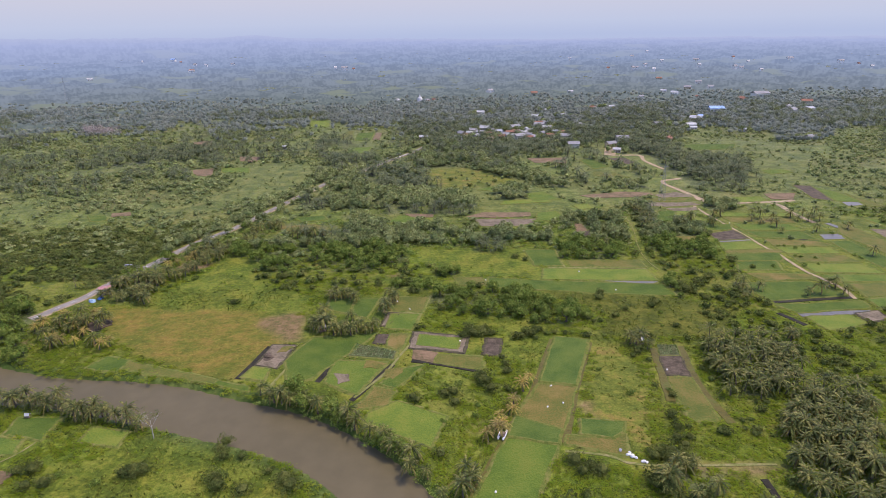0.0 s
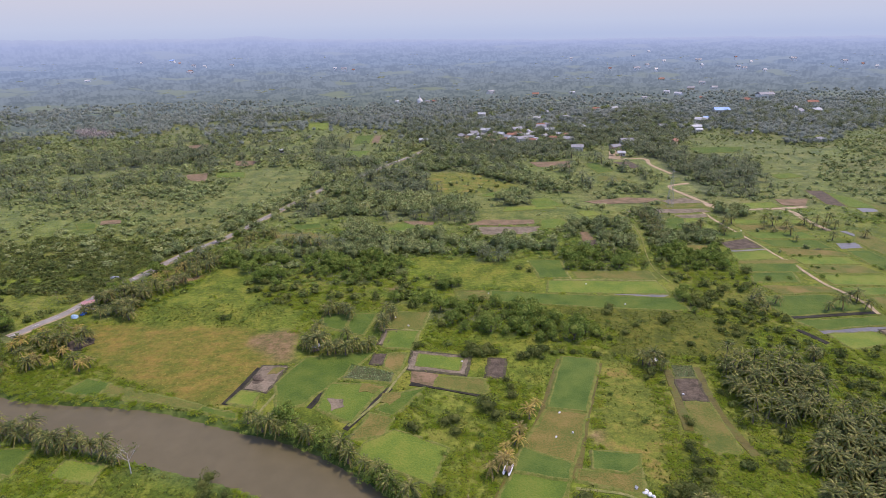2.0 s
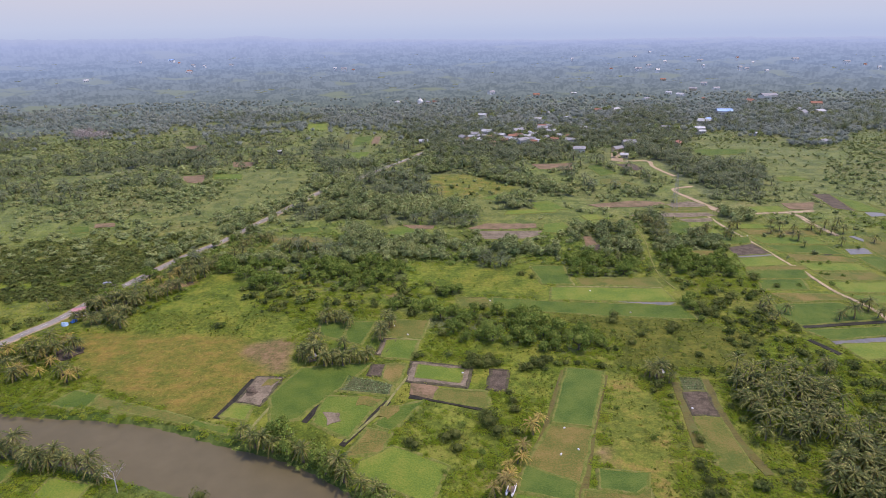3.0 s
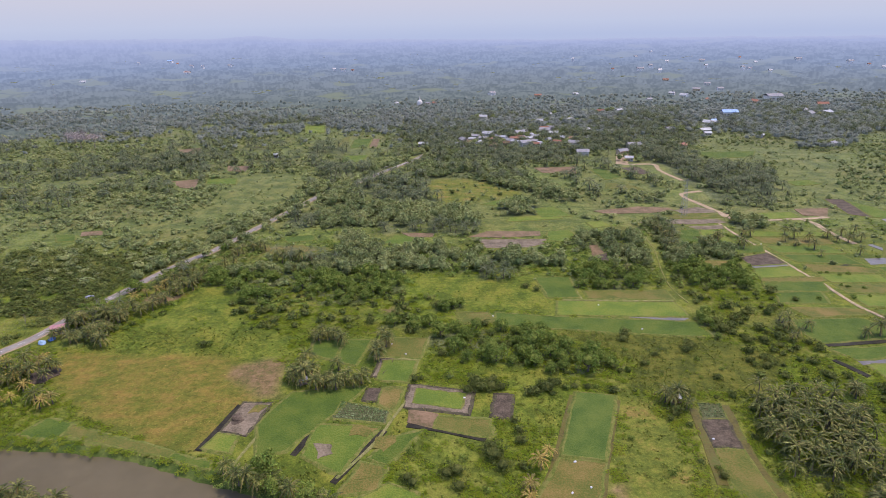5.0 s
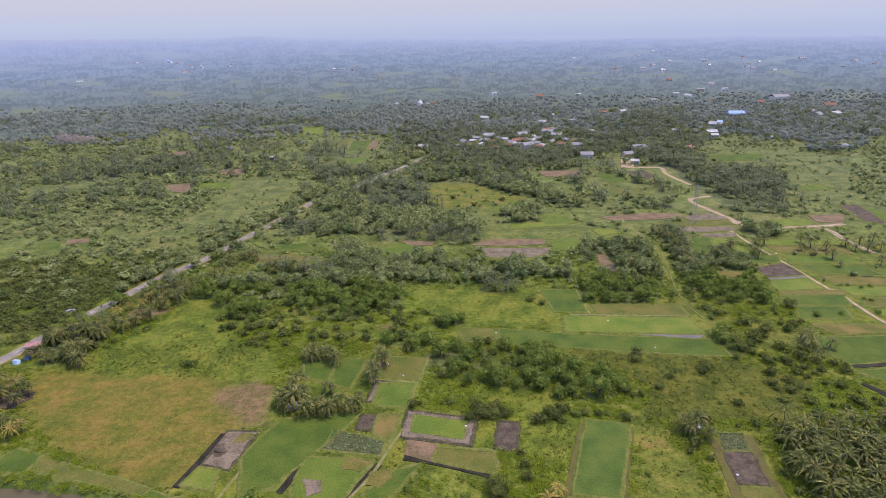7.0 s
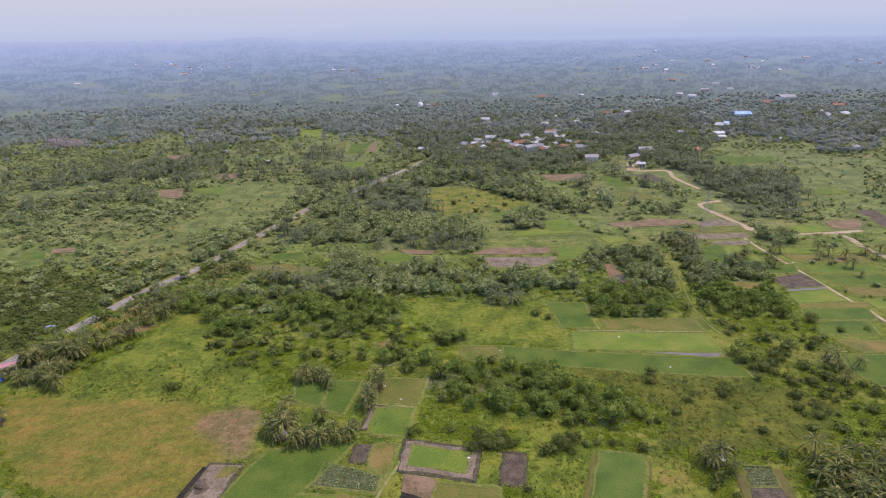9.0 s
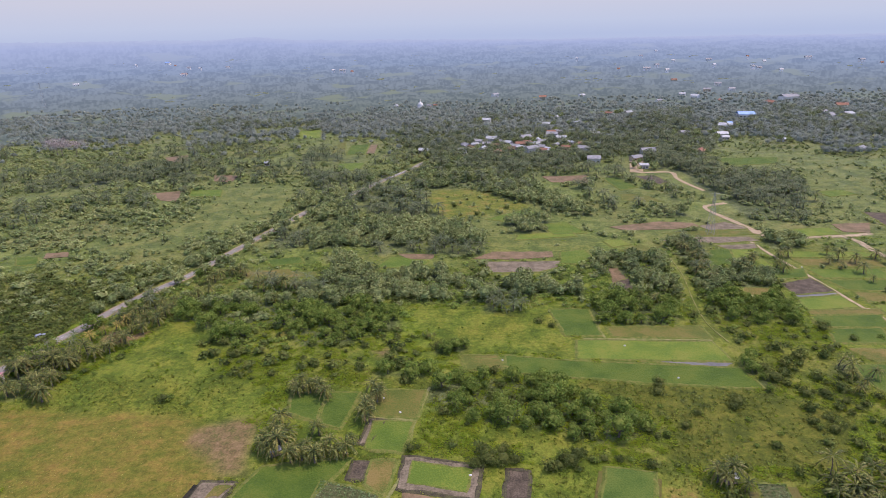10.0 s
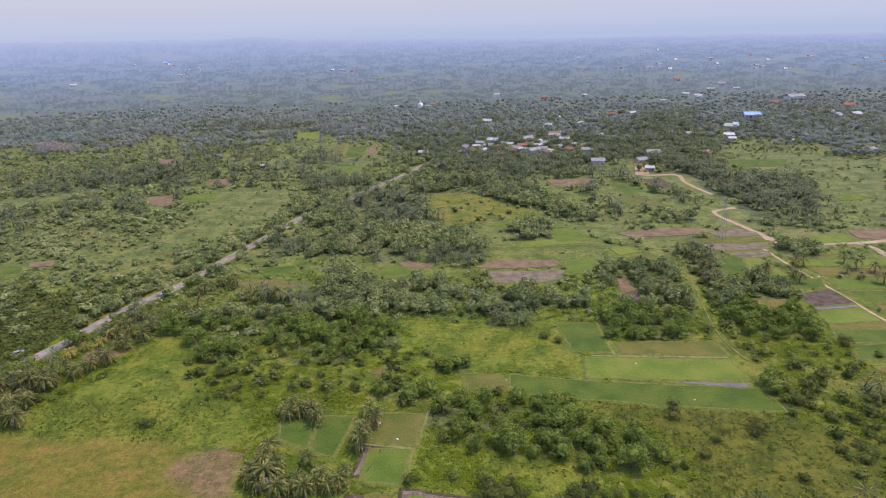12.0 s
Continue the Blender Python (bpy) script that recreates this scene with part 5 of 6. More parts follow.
bushes((9, 199, 3.4), (13, 200, 4), (17, 200, 3.8), (20, 200, 3), (12, 204, 3), (17, 204, 2.6), (31, 197, 3.2), (35, 198.5, 4), (37, 201.5, 3.4), (33, 200, 3), (41, 199, 2), (44, 199.5, 2.2), (48, 199, 2.2), (51, 199, 1.8))
bushes((69, 229, 3), (89, 220, 3), (77, 218, 2.2), (71, 212, 2.4), (92, 202, 2.4), (108, 212, 2.6), (112, 208, 3), (114, 225, 3), (120, 225, 3), (124, 221, 2.6), (109, 241, 3.6), (109, 234, 4.5), (-88, 234, 2.8), (-119, 261, 2), (-115, 262, 2.4), (-74, 260, 3), (-141, 338, 2.5), (27, 424, 3), (47, 436, 3), (14, 443, 3))
houses((37.7, 631.6, 10, "rust"), (42.5, 646.1, 9, "white"), (53.9, 648.5, 11, "grey"), (61.9, 640.9, 10, "rust"), (75.7, 652, 10, "white"), (74, 620.6, 9, "rust"), (84.3, 625.3, 10, "white"), (94.3, 649.4, 11, "rust"), (100.5, 641.9, 10, "white"), (109, 654, 10, "grey"), (103.4, 610.8, 9, "rust"), (118.6, 633, 11, "grey"), (125.4, 619.7, 10, "rust"), (135.8, 643.5, 9, "white"), (141.5, 636.2, 9, "rust"), (104.8, 698.1, 9, "white"), (137.1, 709, 10, "grey"), (-7.2, 623.2, 12, "white"), (33.3, 638.5, 14, "grey"), (28.5, 618.4, 11, "white"), (47.6, 662.7, 12, "grey"), (61.2, 670.5, 14, "white"), (60.5, 607.2, 13, "rust"), (48, 624.1, 12, "white"), (70, 656.8, 10, "grey"), (95.6, 674.1, 15, "grey"), (92.2, 614.6, 15, "grey"), (106.9, 663.9, 8, "white"), (133, 760.2, 12, "white"), (125.8, 687.3, 15, "grey"), (131.8, 671.6, 13, "white"), (108, 610.2, 13, "white"), (170.1, 765.4, 12, "white"), (139.3, 608.3, 14, "grey"), (67.6, 798.6, 14, "white"), (128.1, 705.6, 12, "rust"), (79.3, 632.2, 12, "grey"), (85.9, 644, 12, "rust"), (102.7, 626.5, 11, "grey"), (-1.8, 961.9, 9, "beige"), (7.8, 966, 9, "rust"), (-51.4, 968.9, 10, "white"), (104.8, 1051.7, 16, "grey"), (178.6, 1031.7, 14, "rust"), (242.1, 1039.3, 12, "white"), (156.7, 817, 8, "white"))
houses((136.6, 563.5, 14, "grey"), (191.7, 590, 16, "grey"), (173.6, 566.8, 13, "beige"), (170.2, 536.7, 9, "white"), (228.2, 835.8, 12, "rust"), (253, 835.9, 12, "white"), (171.5, 688, 10, "white"), (336.1, 956.6, 12, "grey"), (459.9, 1074.6, 16, "beige"), (402, 985.4, 16, "white"), (390.5, 1005.6, 12, "white"), (419.5, 938.8, 12, "rust"), (496.6, 1065.6, 14, "grey"), (503.2, 1130.3, 14, "grey"), (332.3, 732.7, 10, "blue"), (319.3, 711.9, 18, "white"), (291.6, 662.4, 14, "white"), (288.8, 648.6, 9, "white"), (461.8, 882.6, 18, "rust"), (467.3, 766, 20, "grey"), (479, 798.6, 18, "grey"), (534.9, 846.3, 18, "rust"), (494.1, 773.8, 18, "white"), (376.4, 581, 11, "grey"), (337, 630.7, 5, "white"), (476.2, 1258.2, 14, "rust"), (262, 681.9, 12, "grey"), (237.4, 587.2, 13, "rust"))
houses((-816.1, 1504.7, 16, "white"), (-144.2, 586.3, 5, "white"), (-675.5, 1786.3, 18, "rust"))
houses((-149.5, 247.2, 5.5, "pink"))
ROAD_TREES = [(-149.5, 255), (-148.5, 258.5), (-147.3, 262), (-145.3, 266), (-143.8, 270), (-137, 285), (-135.5, 289.5), (-130.5, 297), (-129.5, 301), (-127.5, 304.5), (-126, 308.5), (-124.5, 312), (-113.5, 336)]
palms((126, 352), (126, 348), (132, 354), (127, 341), (127, 334), (131, 341), (127, 328), (123, 325), (146, 331), (152, 332), (123, 310), (126, 313), (132, 359), (122, 319))
ROADSIDE = [(-148.6, 241.8), (-145, 243.6), (-149.6, 255.9), (-127.4, 235.5), (-143.2, 253.6), (-133.9, 251.2), (-130.1, 260.6), (-125.7, 291.1), (-121.9, 287.8), (-123.3, 296.1), (-119.9, 293.8), (-111.7, 293.8), (-107.9, 296.2), (-123.8, 305.5), (-117.5, 305.1), (-113.2, 304.8), (-104.9, 325.7), (-103.3, 328.9), (-101.7, 332.2), (-97.5, 336.1), (-94.1, 338.7), (-90.5, 335.5), (-141, 239.5), (-138.5, 262), (-145.4, 258.2)]
palms((-81.1, 320.7), (-77.6, 317.3), (-67.9, 319.8), (-63.5, 317.5), (-59.6, 317.3), (-69.5, 304.7), (-78.2, 300.7))
yellow_palms((-132.8, 275.6), (-129.5, 280), (-126.6, 282.2), (-123.8, 286.9))


def near_houses(x, y, r=9):
    out = np.zeros(x.shape, bool)
    for h in HOUSES:
        out |= (np.abs(x - h[0]) < h[2] * 0.55) & (y - h[1] < h[2] * 0.5) & (y - h[1] > -h[2] * 0.4 - r * 0.6)
    return out


# ---- palms ----
def palm_shapes(seed, hi=True):
    r = np.random.default_rng(seed)
    h = 2.9 + 2.0 * r.random()
    lean = r.normal(size=2) * 0.7
    pts = [(lean[0] * s * s, lean[1] * s * s, h * s) for s in np.linspace(0, 1, 6 if hi else 3)]
    rad = np.linspace(0.24, 0.13, len(pts))
    rad[0] = 0.34
    rad = rad if hi else rad * 0.7
    v, f = palm_crown(seed, *((24, 8, 3.5, 0, 0.9) if hi else (16, 3, 3.4, 0)))
    v = v + np.array([pts[-1][0], pts[-1][1], h])
    return tube(pts, rad, 6 if hi else 4), (v, f)


palm_protos = []
for s in range(6):
    (tv, tf), (cv, cf) = palm_shapes(40 + s)
    ov, of = palm_crown(240 + s, 7, 5, 3.2, 0, 0.8, -0.15, -0.75)
    palm_protos.append((sheet("trunk", tv, tf, M["trunk"], True), sheet("crown", cv, cf, M["frond"]), sheet("old_fronds", ov + tv[-6:].mean(0), of, M["dryfrond"])))


def palm_thing(variant, m):
    ob = new("coconut_palm")
    ob.matrix_basis = m
    hang("trunk", palm_protos[variant][0], ob, "slender grey ringed trunk")
    hang("crown", palm_protos[variant][1], ob)
    hang("old_fronds", palm_protos[variant][2], ob, "hanging yellowing old fronds")
    return tagged(ob, "coconut palm with a drooping grey-green frond crown", "palm tree", "palms on the plain")


def plant_pose(x, y, s, turn):
    return Matrix.Translation((x, y, -0.12)) @ Matrix.Rotation(turn, 4, "Z") @ Matrix.Scale(s, 4)


gxx, gyy, r = jittered(100, 790, 5.4, 11)
depth = any_depth(gxx, gyy, GROVES)
ok = (depth > 0) & ~blocked(gxx, gyy, 0.2, False) & (r.random(gxx.size) < 0.82) & ~near_houses(gxx, gyy, 7)
grove_xy = np.stack([gxx[ok], gyy[ok]], 1)
nxx, nyy, r = jittered(100, 196, 4.3, 81)
ok = (any_depth(nxx, nyy, GROVES) > 0.5) & ~blocked(nxx, nyy, 0.2, False) & (r.random(nxx.size) < 0.75 * (value_noise(nxx, nyy, 12, 3) > 0.42))
grove_xy = np.concatenate([grove_xy, np.stack([nxx[ok], nyy[ok]], 1)])
grove_xy = grove_xy[np.argsort(grove_xy[:, 1])]
singles = np.array(PALMS)
sparse = np.random.default_rng(71)
# palms that would hide the road from the camera are thinned out
singles = singles[~sight_strip(singles[:, 0], singles[:, 1]) | (sparse.random(len(singles)) < 0.6)]
grove_xy = grove_xy[~sight_strip(grove_xy[:, 0], grove_xy[:, 1]) | (sparse.random(len(grove_xy)) < 0.4)]
singles = np.concatenate([singles, ROADSIDE])
n_single = 300 - len(singles)
for i, (x, y) in enumerate(YELLOW):
    ob = new("coconut_palm")
    ob.matrix_basis = plant_pose(x, y, 0.72 + 0.08 * (i % 4), i * 1.3)
    (tv, tf), (cv, cf) = palm_shapes(140 + i % 5)
    hang("trunk", sheet("trunk", tv, tf, M["trunk"], True), ob, "slender grey ringed trunk")
    hang("crown", sheet("crown", cv, cf, M["goldfrond" if i % 3 else "dryfrond"]), ob, "yellowing drooping fronds")
    tagged(ob, "coconut palm with yellowing sunlit fronds", "palm tree", "yellowing palms")
places = np.concatenate([singles, grove_xy[:n_single]])
r = np.random.default_rng(5)
first = {}
for i, (x, y) in enumerate(places):
    k = int(r.integers(0, 6))
    m = plant_pose(x, y, 0.8 + 0.35 * r.random(), r.random() * math.tau)
    if k in first:
        copy_thing(first[k], m)
    else:
        first[k] = palm_thing(k, m)
rest = grove_xy[n_single:]
rest = rest[np.random.default_rng(19).random(len(rest)) < np.where(rest[:, 1] < 330, 1, np.where(rest[:, 1] < 420, 0.58, 0.43))]
fx, fy, r = jittered(420, 860, 8.4, 12)
ok = ~blocked(fx, fy, 1.5) & (rough_noise(fx, fy, 90, 2) > 0.5) & (r.random(fx.size) < 0.45) & ~near_houses(fx, fy, 16)
rest = np.concatenate([rest, np.stack([fx[ok], fy[ok]], 1)])
low_palms = [palm_shapes(60 + s, False) for s in range(5)]
coarse_palms = []
for q in range(5):
    top, aside = 3.9 + 0.5 * q, 0.25 * (q - 2)
    v, f = palm_crown(160 + q, 14, 2, 3.4, top, 1.9, 1.05, -0.3)
    coarse_palms.append((tube([(0, 0, 0), (aside * 0.3, 0.1, top * 0.5), (aside, 0.3, top)], [0.2, 0.14, 0.1], 4), (v + np.array([aside, 0.3, 0]), f)))
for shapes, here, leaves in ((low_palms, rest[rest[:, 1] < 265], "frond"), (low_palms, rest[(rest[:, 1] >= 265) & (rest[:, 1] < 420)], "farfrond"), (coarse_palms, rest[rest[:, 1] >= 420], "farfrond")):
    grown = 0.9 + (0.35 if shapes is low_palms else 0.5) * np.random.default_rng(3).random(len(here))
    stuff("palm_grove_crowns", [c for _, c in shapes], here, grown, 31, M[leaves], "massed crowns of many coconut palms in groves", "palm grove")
    stuff("palm_grove_trunks", [t for t, _ in shapes], here, grown, 31, M["trunk"], "thin grey trunks of many coconut palms in groves", "palm grove")

# ---- broadleaf trees ----
def dome(seed, n, wide, high, r0, r1, z):
    """Lobes of a lumpy rounded crown whose underside lies at z."""
    r = np.random.default_rng(seed)
    out = []
    for k in range(n):
        t = math.radians(12 + 88 * ((k + 0.5) / n) ** 0.6 + 8 * r.normal())
        a = 2.4 * k + 0.5 * r.normal()
        q = 0.85 + 0.3 * r.random()
        out.append((wide * q * math.sin(t) * math.cos(a), wide * q * math.sin(t) * math.sin(a), z + high * q * math.cos(t) + 0.5, r0 + (r1 - r0) * r.random(), 0.8))
    return out


tree_protos = []
for s in range(8):
    r = np.random.default_rng(80 + s)
    h = 1.8 + 1.0 * r.random()
    lobes = dome(80 + s, 13, 2.0 + 0.5 * r.random(), 1.8 + 0.8 * r.random(), 0.75, 1.25, h)
    pieces = [tube([(0, 0, 0), (0.1, 0, h * 0.5), (0, 0.1, h)], [0.32, 0.22, 0.16])]
    for q in lobes[2:9:2]:
        pieces.append(tube([(0, 0.05, h * 0.55), (q[0] * 0.5, q[1] * 0.5, h * 0.8), (q[0] * 0.9, q[1] * 0.9, q[2])], [0.13, 0.09, 0.04], 4))
    skirt = [(x * 1.05, y * 1.05, z * 0.45, q, sq) for x, y, z, q, sq in lobes[6:]]
    tv, tf = joined(*pieces)
    # unseen solid core added inside the crown blocks light, darkening leaf gaps
    cv, cf = joined(leafy_mass(70 + s, [(0, 0, h + 0.7, 2.1, 0.85)], 1, 0.3, 0.3), leaf_cloud(90 + s, lobes, 760, 0.25, 0.25, True), leaf_cloud(190 + s, skirt, 150, 0.28, 0.3, True))
    tree_protos.append((sheet("trunk", tv, tf, M["trunk"], True), sheet("crown", cv, cf, M["leaf"])))


def tree_thing(k, m):
    ob = new("broadleaf_tree")
    ob.matrix_basis = m
    hang("trunk", tree_protos[k][0], ob, "grey forked trunk with limbs")
    hang("crown", tree_protos[k][1], ob)
    return tagged(ob, "dense dark green broadleaf tree in a thicket", "tree", "trees of the thickets")


wx, wy, r = jittered(100, 640, 4.5, 13)
depth = any_depth(wx, wy, WOODS) + 3 * (value_noise(wx, wy, 10, 1) - 0.5)
ok = (depth > 0) & ~blocked(wx, wy, 1.5, False) & (0.5 * rough_noise(wx, wy, 24, 4) + 0.5 * value_noise(wx, wy, 6, 0) > 0.30 + 0.10 * (wy > 255)) & ~near_houses(wx, wy, 5)
tree_xy = np.stack([wx[ok], wy[ok]], 1)
tree_xy = tree_xy[np.argsort(tree_xy[:, 1])]
# trees between camera and road dropped, so the road shows
tree_xy = tree_xy[~sight_strip(tree_xy[:, 0], tree_xy[:, 1]) | ((tree_xy[:, 1] > 330) & (sparse.random(len(tree_xy)) < 0.5))]
tree_xy = np.concatenate([ROAD_TREES, tree_xy])
first = {}
r = np.random.default_rng(6)
for i, (x, y) in enumerate(tree_xy[:300]):
    k = int(r.integers(0, 8))
    m = plant_pose(x, y, 0.62 + 0.58 * r.random() ** 1.4, r.random() * math.tau)
    if k in first:
        copy_thing(first[k], m)
    else:
        first[k] = tree_thing(k, m)
rest = tree_xy[300:]
road_line = [p for k, q in WAYS if k == "road" for p in smooth_line(q, 6.0)]
ro = np.random.default_rng(21)
lined = np.array([(p[0] + s * (4.6 + 4 * ro.random()), p[1] + 3 * ro.normal()) for p in road_line for s in (-1, -1, 1) if ro.random() < (0.7 if s < 0 else 0.45) and p[1] > 300])
yard = np.array([(h[0] + h[2] * math.cos(a) * (0.75 + 0.5 * ro.random()), h[1] + h[2] * math.sin(a) * (0.6 + 0.5 * ro.random()))
                 for h in HOUSES for a in ro.random(6) * math.tau if 400 < h[1] < 840])
extra = np.concatenate([lined, yard])
extra = extra[~near_houses(extra[:, 0], extra[:, 1], 12)]
rest = np.concatenate([rest, extra])
mid_trees = [joined(leafy_mass(300 + s, [(0, 0, 2.4, 2.1, 0.9)], 1, 0.3, 0.3), leaf_cloud(320 + s, dome(300 + s, 10, 2.1, 2.0, 0.8, 1.35, 2.0), 210, 0.42, 0.4, True),
                    leaf_cloud(340 + s, [(0, 0, 1.2, 2.3, 0.6)], 50, 0.42, 0.3, True)) for s in range(6)]
far_trees = [joined(leafy_mass(350 + s, [(0, 0, 2.4, 2.1, 0.9)], 1, 0.3, 0.3), leaf_cloud(370 + s, dome(350 + s, 8, 2.1, 2.0, 0.8, 1.5, 1.8), 90, 0.62, 0.5, True)) for s in range(6)]
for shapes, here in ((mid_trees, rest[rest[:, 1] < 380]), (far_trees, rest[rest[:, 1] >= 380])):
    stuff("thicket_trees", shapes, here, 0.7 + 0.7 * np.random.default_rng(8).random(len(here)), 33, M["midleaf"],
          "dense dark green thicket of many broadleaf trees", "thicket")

# ---- single bushes ----
bush_protos = [sheet("bush", *leaf_cloud(400 + s, lobes_of(400 + s, 6, 0.62, 0.36, 0.6, 0.25, 0.75, 0.8), 320, 0.12, 0.3, True), M["leaf"]) for s in range(4)]
# hidden solid core added to keep the inside of big bushes dark
big_bushes = [sheet("bush", *joined(leafy_mass(420 + s, [(0, 0, 0.45, 0.75, 0.8)], 1, 0.1, 0.3), leaf_cloud(430 + s, lobes_of(420 + s, 11, 0.85, 0.26, 0.5, 0.2, 0.95, 0.8), 620, 0.075, 0.3, True)), M["thorn"]) for s in range(4)]
for i, (x, y, s) in enumerate(BUSHES):
    ob = new("bush", (big_bushes if s > 2.1 else bush_protos)[i % 4])
    ob.matrix_basis = plant_pose(x, y, s * 0.72, i * 1.7)
    tagged(ob, "dark green leafy bush standing in open grass", "bush", "bushes in the grass")

# ---- scrub, woods and weeds that nobody could count ----
bush_lo = [leaf_cloud(500 + s, lobes_of(500 + s, 4, 0.75, 0.5, 0.85, 0.05, 0.55, 0.6), 40, 0.29, 1.6, True) for s in range(6)]
bush_fine = [leaf_cloud(550 + s, lobes_of(550 + s, 5, 0.95, 0.4, 0.75, 0.0, 0.14, 0.25), 60, 0.19, 7.0, True) for s in range(6)]
sx, sy, r = jittered(96, 375, 2.35, 14)
dens = 0.6 * rough_noise(sx, sy, 30, 0) + 0.4 * rough_noise(sx, sy, 9, 2)
ok = ~blocked(sx, sy, 0.5) & (dens > 0.41 - 0.10 * (sy < 225) + 0.14 * (r.random(sx.size) - 0.5)) & (r.random(sx.size) < np.clip((375 - sy) / 90, 0, 1))
past_road = sx < -150 + 0.42 * (sy - 260)
ok &= ~past_road | (dens > 0.48)
mixed = sy + 60 * (r.random(sx.size) - 0.5)
for zone, shapes, leaves in (((mixed < 290) & ~past_road, bush_fine, "bush"), ((mixed >= 290) & ~past_road, bush_lo, "leaf"), (past_road, bush_lo, "thorn")):
    here = ok & zone
    stuff("scrub", shapes, np.stack([sx[here], sy[here]], 1), (1.1 if zone is past_road else 0.7) + 1.0 * r.random(here.sum()), 35, M[leaves], "tangled green scrub over the plain", "scrub")
edge_y = np.interp(sx, [p[0] for p in RIVER[:12]], [p[1] for p in RIVER[:12]])
gap = river_inside(sx, sy)
lined = (gap > -3.6) & (gap < 0.6) & (sy > edge_y) & (sx > -62) & (sx < 12) & (r.random(sx.size) < 0.8)
stuff("bank_scrub", bush_fine, np.stack([sx[lined], sy[lined]], 1), 0.6 + 0.6 * r.random(lined.sum()), 34, M["leaf"], "dark green scrub crowding the river bank", "scrub")
reeds = (gap > -6.5) & (gap < 1.2) & (sy > edge_y) & (sx > -142) & (sx < -98)
stuff("reeds", bush_fine, np.stack([sx[reeds], sy[reeds]], 1), 0.7 + 0.5 * r.random(reeds.sum()), 48, M["bush"], "low green reeds along the muddy river bank", "reeds")
open_ok = ~blocked(sx, sy, 0.5, False) & (weight(sx, sy, "ruddy") < 0.4) & ~ok & (r.random(sx.size) < 0.24 * np.clip(rough_noise(sx, sy, 11, 5) - 0.42, 0, 1) * 3) & (weight(sx, sy, "dry") < 0.5) & (weight(sx, sy, "bare") < 0.3)
stuff("low_weeds", bush_lo, np.stack([sx[open_ok], sy[open_ok]], 1), 0.25 + 0.35 * r.random(open_ok.sum()), 36, M["bush"], "small weedy shrubs dotted over the meadows", "weeds")

thorny = ~blocked(sx, sy, 0.5, False) & (rough_noise(sx, sy, 13, 3) > 0.5) & (r.random(sx.size) < 0.45) & (weight(sx, sy, "rough") > 0.5)
stuff("thorn_scrub", bush_fine, np.stack([sx[thorny], sy[thorny]], 1), 0.35 + 0.75 * r.random(thorny.sum()), 46, M["thorn"], "dark thorny shrubs dotted over rough meadow", "scrub")
bush_mid = [joined(leafy_mass(600 + s, [(0, 0, 0.4, 0.9, 0.7)], 4, 0.4, 1.0), leaf_cloud(620 + s, lobes_of(600 + s, 4, 0.95, 0.55, 1.1, 0.2, 1.1, 0.7), 44, 0.40, 1.3, True)) for s in range(6)]
bush_far = [joined(leafy_mass(650 + s, [(0, 0, 0.4, 1.0, 0.7)], 4, 0.5, 1.0), leaf_cloud(670 + s, lobes_of(650 + s, 3, 0.9, 0.7, 1.2, 0.3, 1.2, 0.75), 22, 0.58, 1.3, True)) for s in range(6)]
bush_near = [joined(leafy_mass(600 + s, [(0, 0, 0.4, 0.9, 0.7)], 4, 0.3, 0.6), leaf_cloud(620 + s, lobes_of(600 + s, 6, 0.95, 0.4, 0.9, 0.2, 1.1, 0.75), 110, 0.24, 0.5, True)) for s in range(6)]
cx, cy, r = jittered(110, 345, 4.4, 45)
clump = 0.5 * rough_noise(cx, cy, 26, 3) + 0.5 * rough_noise(cx, cy, 9, 1)
far_side = cx < -150 + 0.42 * (cy - 260)
bushy = any_depth(cx, cy, BRUSH) > -1
ok = np.where(bushy, ~blocked(cx, cy, 1.2, False), ~blocked(cx, cy, 1.2)) & (weight(cx, cy, "bare") < 0.2) & (clump > np.where(bushy, 0.37, np.where(far_side, 0.45, np.where((cx > 55) & (cy < 235), 0.455, np.where(cy > 205, 0.535, 0.60))))) & (r.random(cx.size) < 0.8) & ~near_houses(cx, cy, 5)
for shapes, here in ((bush_near, ok & (cy < 250)), (bush_mid, ok & (cy >= 250))):
    stuff("bush_clumps", shapes, np.stack([cx[here], cy[here]], 1), 0.7 + 1.2 * r.random(here.sum()) ** 1.6, 47, M["thorn"], "clumps of dark green bushes on the plain", "bushes")
sx, sy, r = jittered(290, 760, 4.3, 15)
dens = 0.55 * rough_noise(sx, sy, 45, 0) + 0.45 * rough_noise(sx, sy, 14, 2)
bushy = any_depth(sx, sy, BRUSH) > -1
ok = np.where(bushy, ~blocked(sx, sy, 1.0, False), ~blocked(sx, sy, 1.0)) & (dens > np.where(bushy, 0.35, np.where(sx < -150 + 0.42 * (sy - 260), 0.41, 0.47)) - 0.03 * np.clip((sy - 400) / 120, 0, 1) + 0.14 * (r.random(sx.size) - 0.5)) & (r.random(sx.size) < np.clip((sy - 285) / 90, 0, 1) * np.clip((760 - sy) / 220, 0, 1)) & ~near_houses(sx, sy, 4)
for shapes, here in ((bush_mid, ok & (sy < 430)), (bush_far, ok & (sy >= 430))):
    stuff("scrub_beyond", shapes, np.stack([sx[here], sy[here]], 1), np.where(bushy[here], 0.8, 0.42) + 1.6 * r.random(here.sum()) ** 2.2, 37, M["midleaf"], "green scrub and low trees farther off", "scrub")

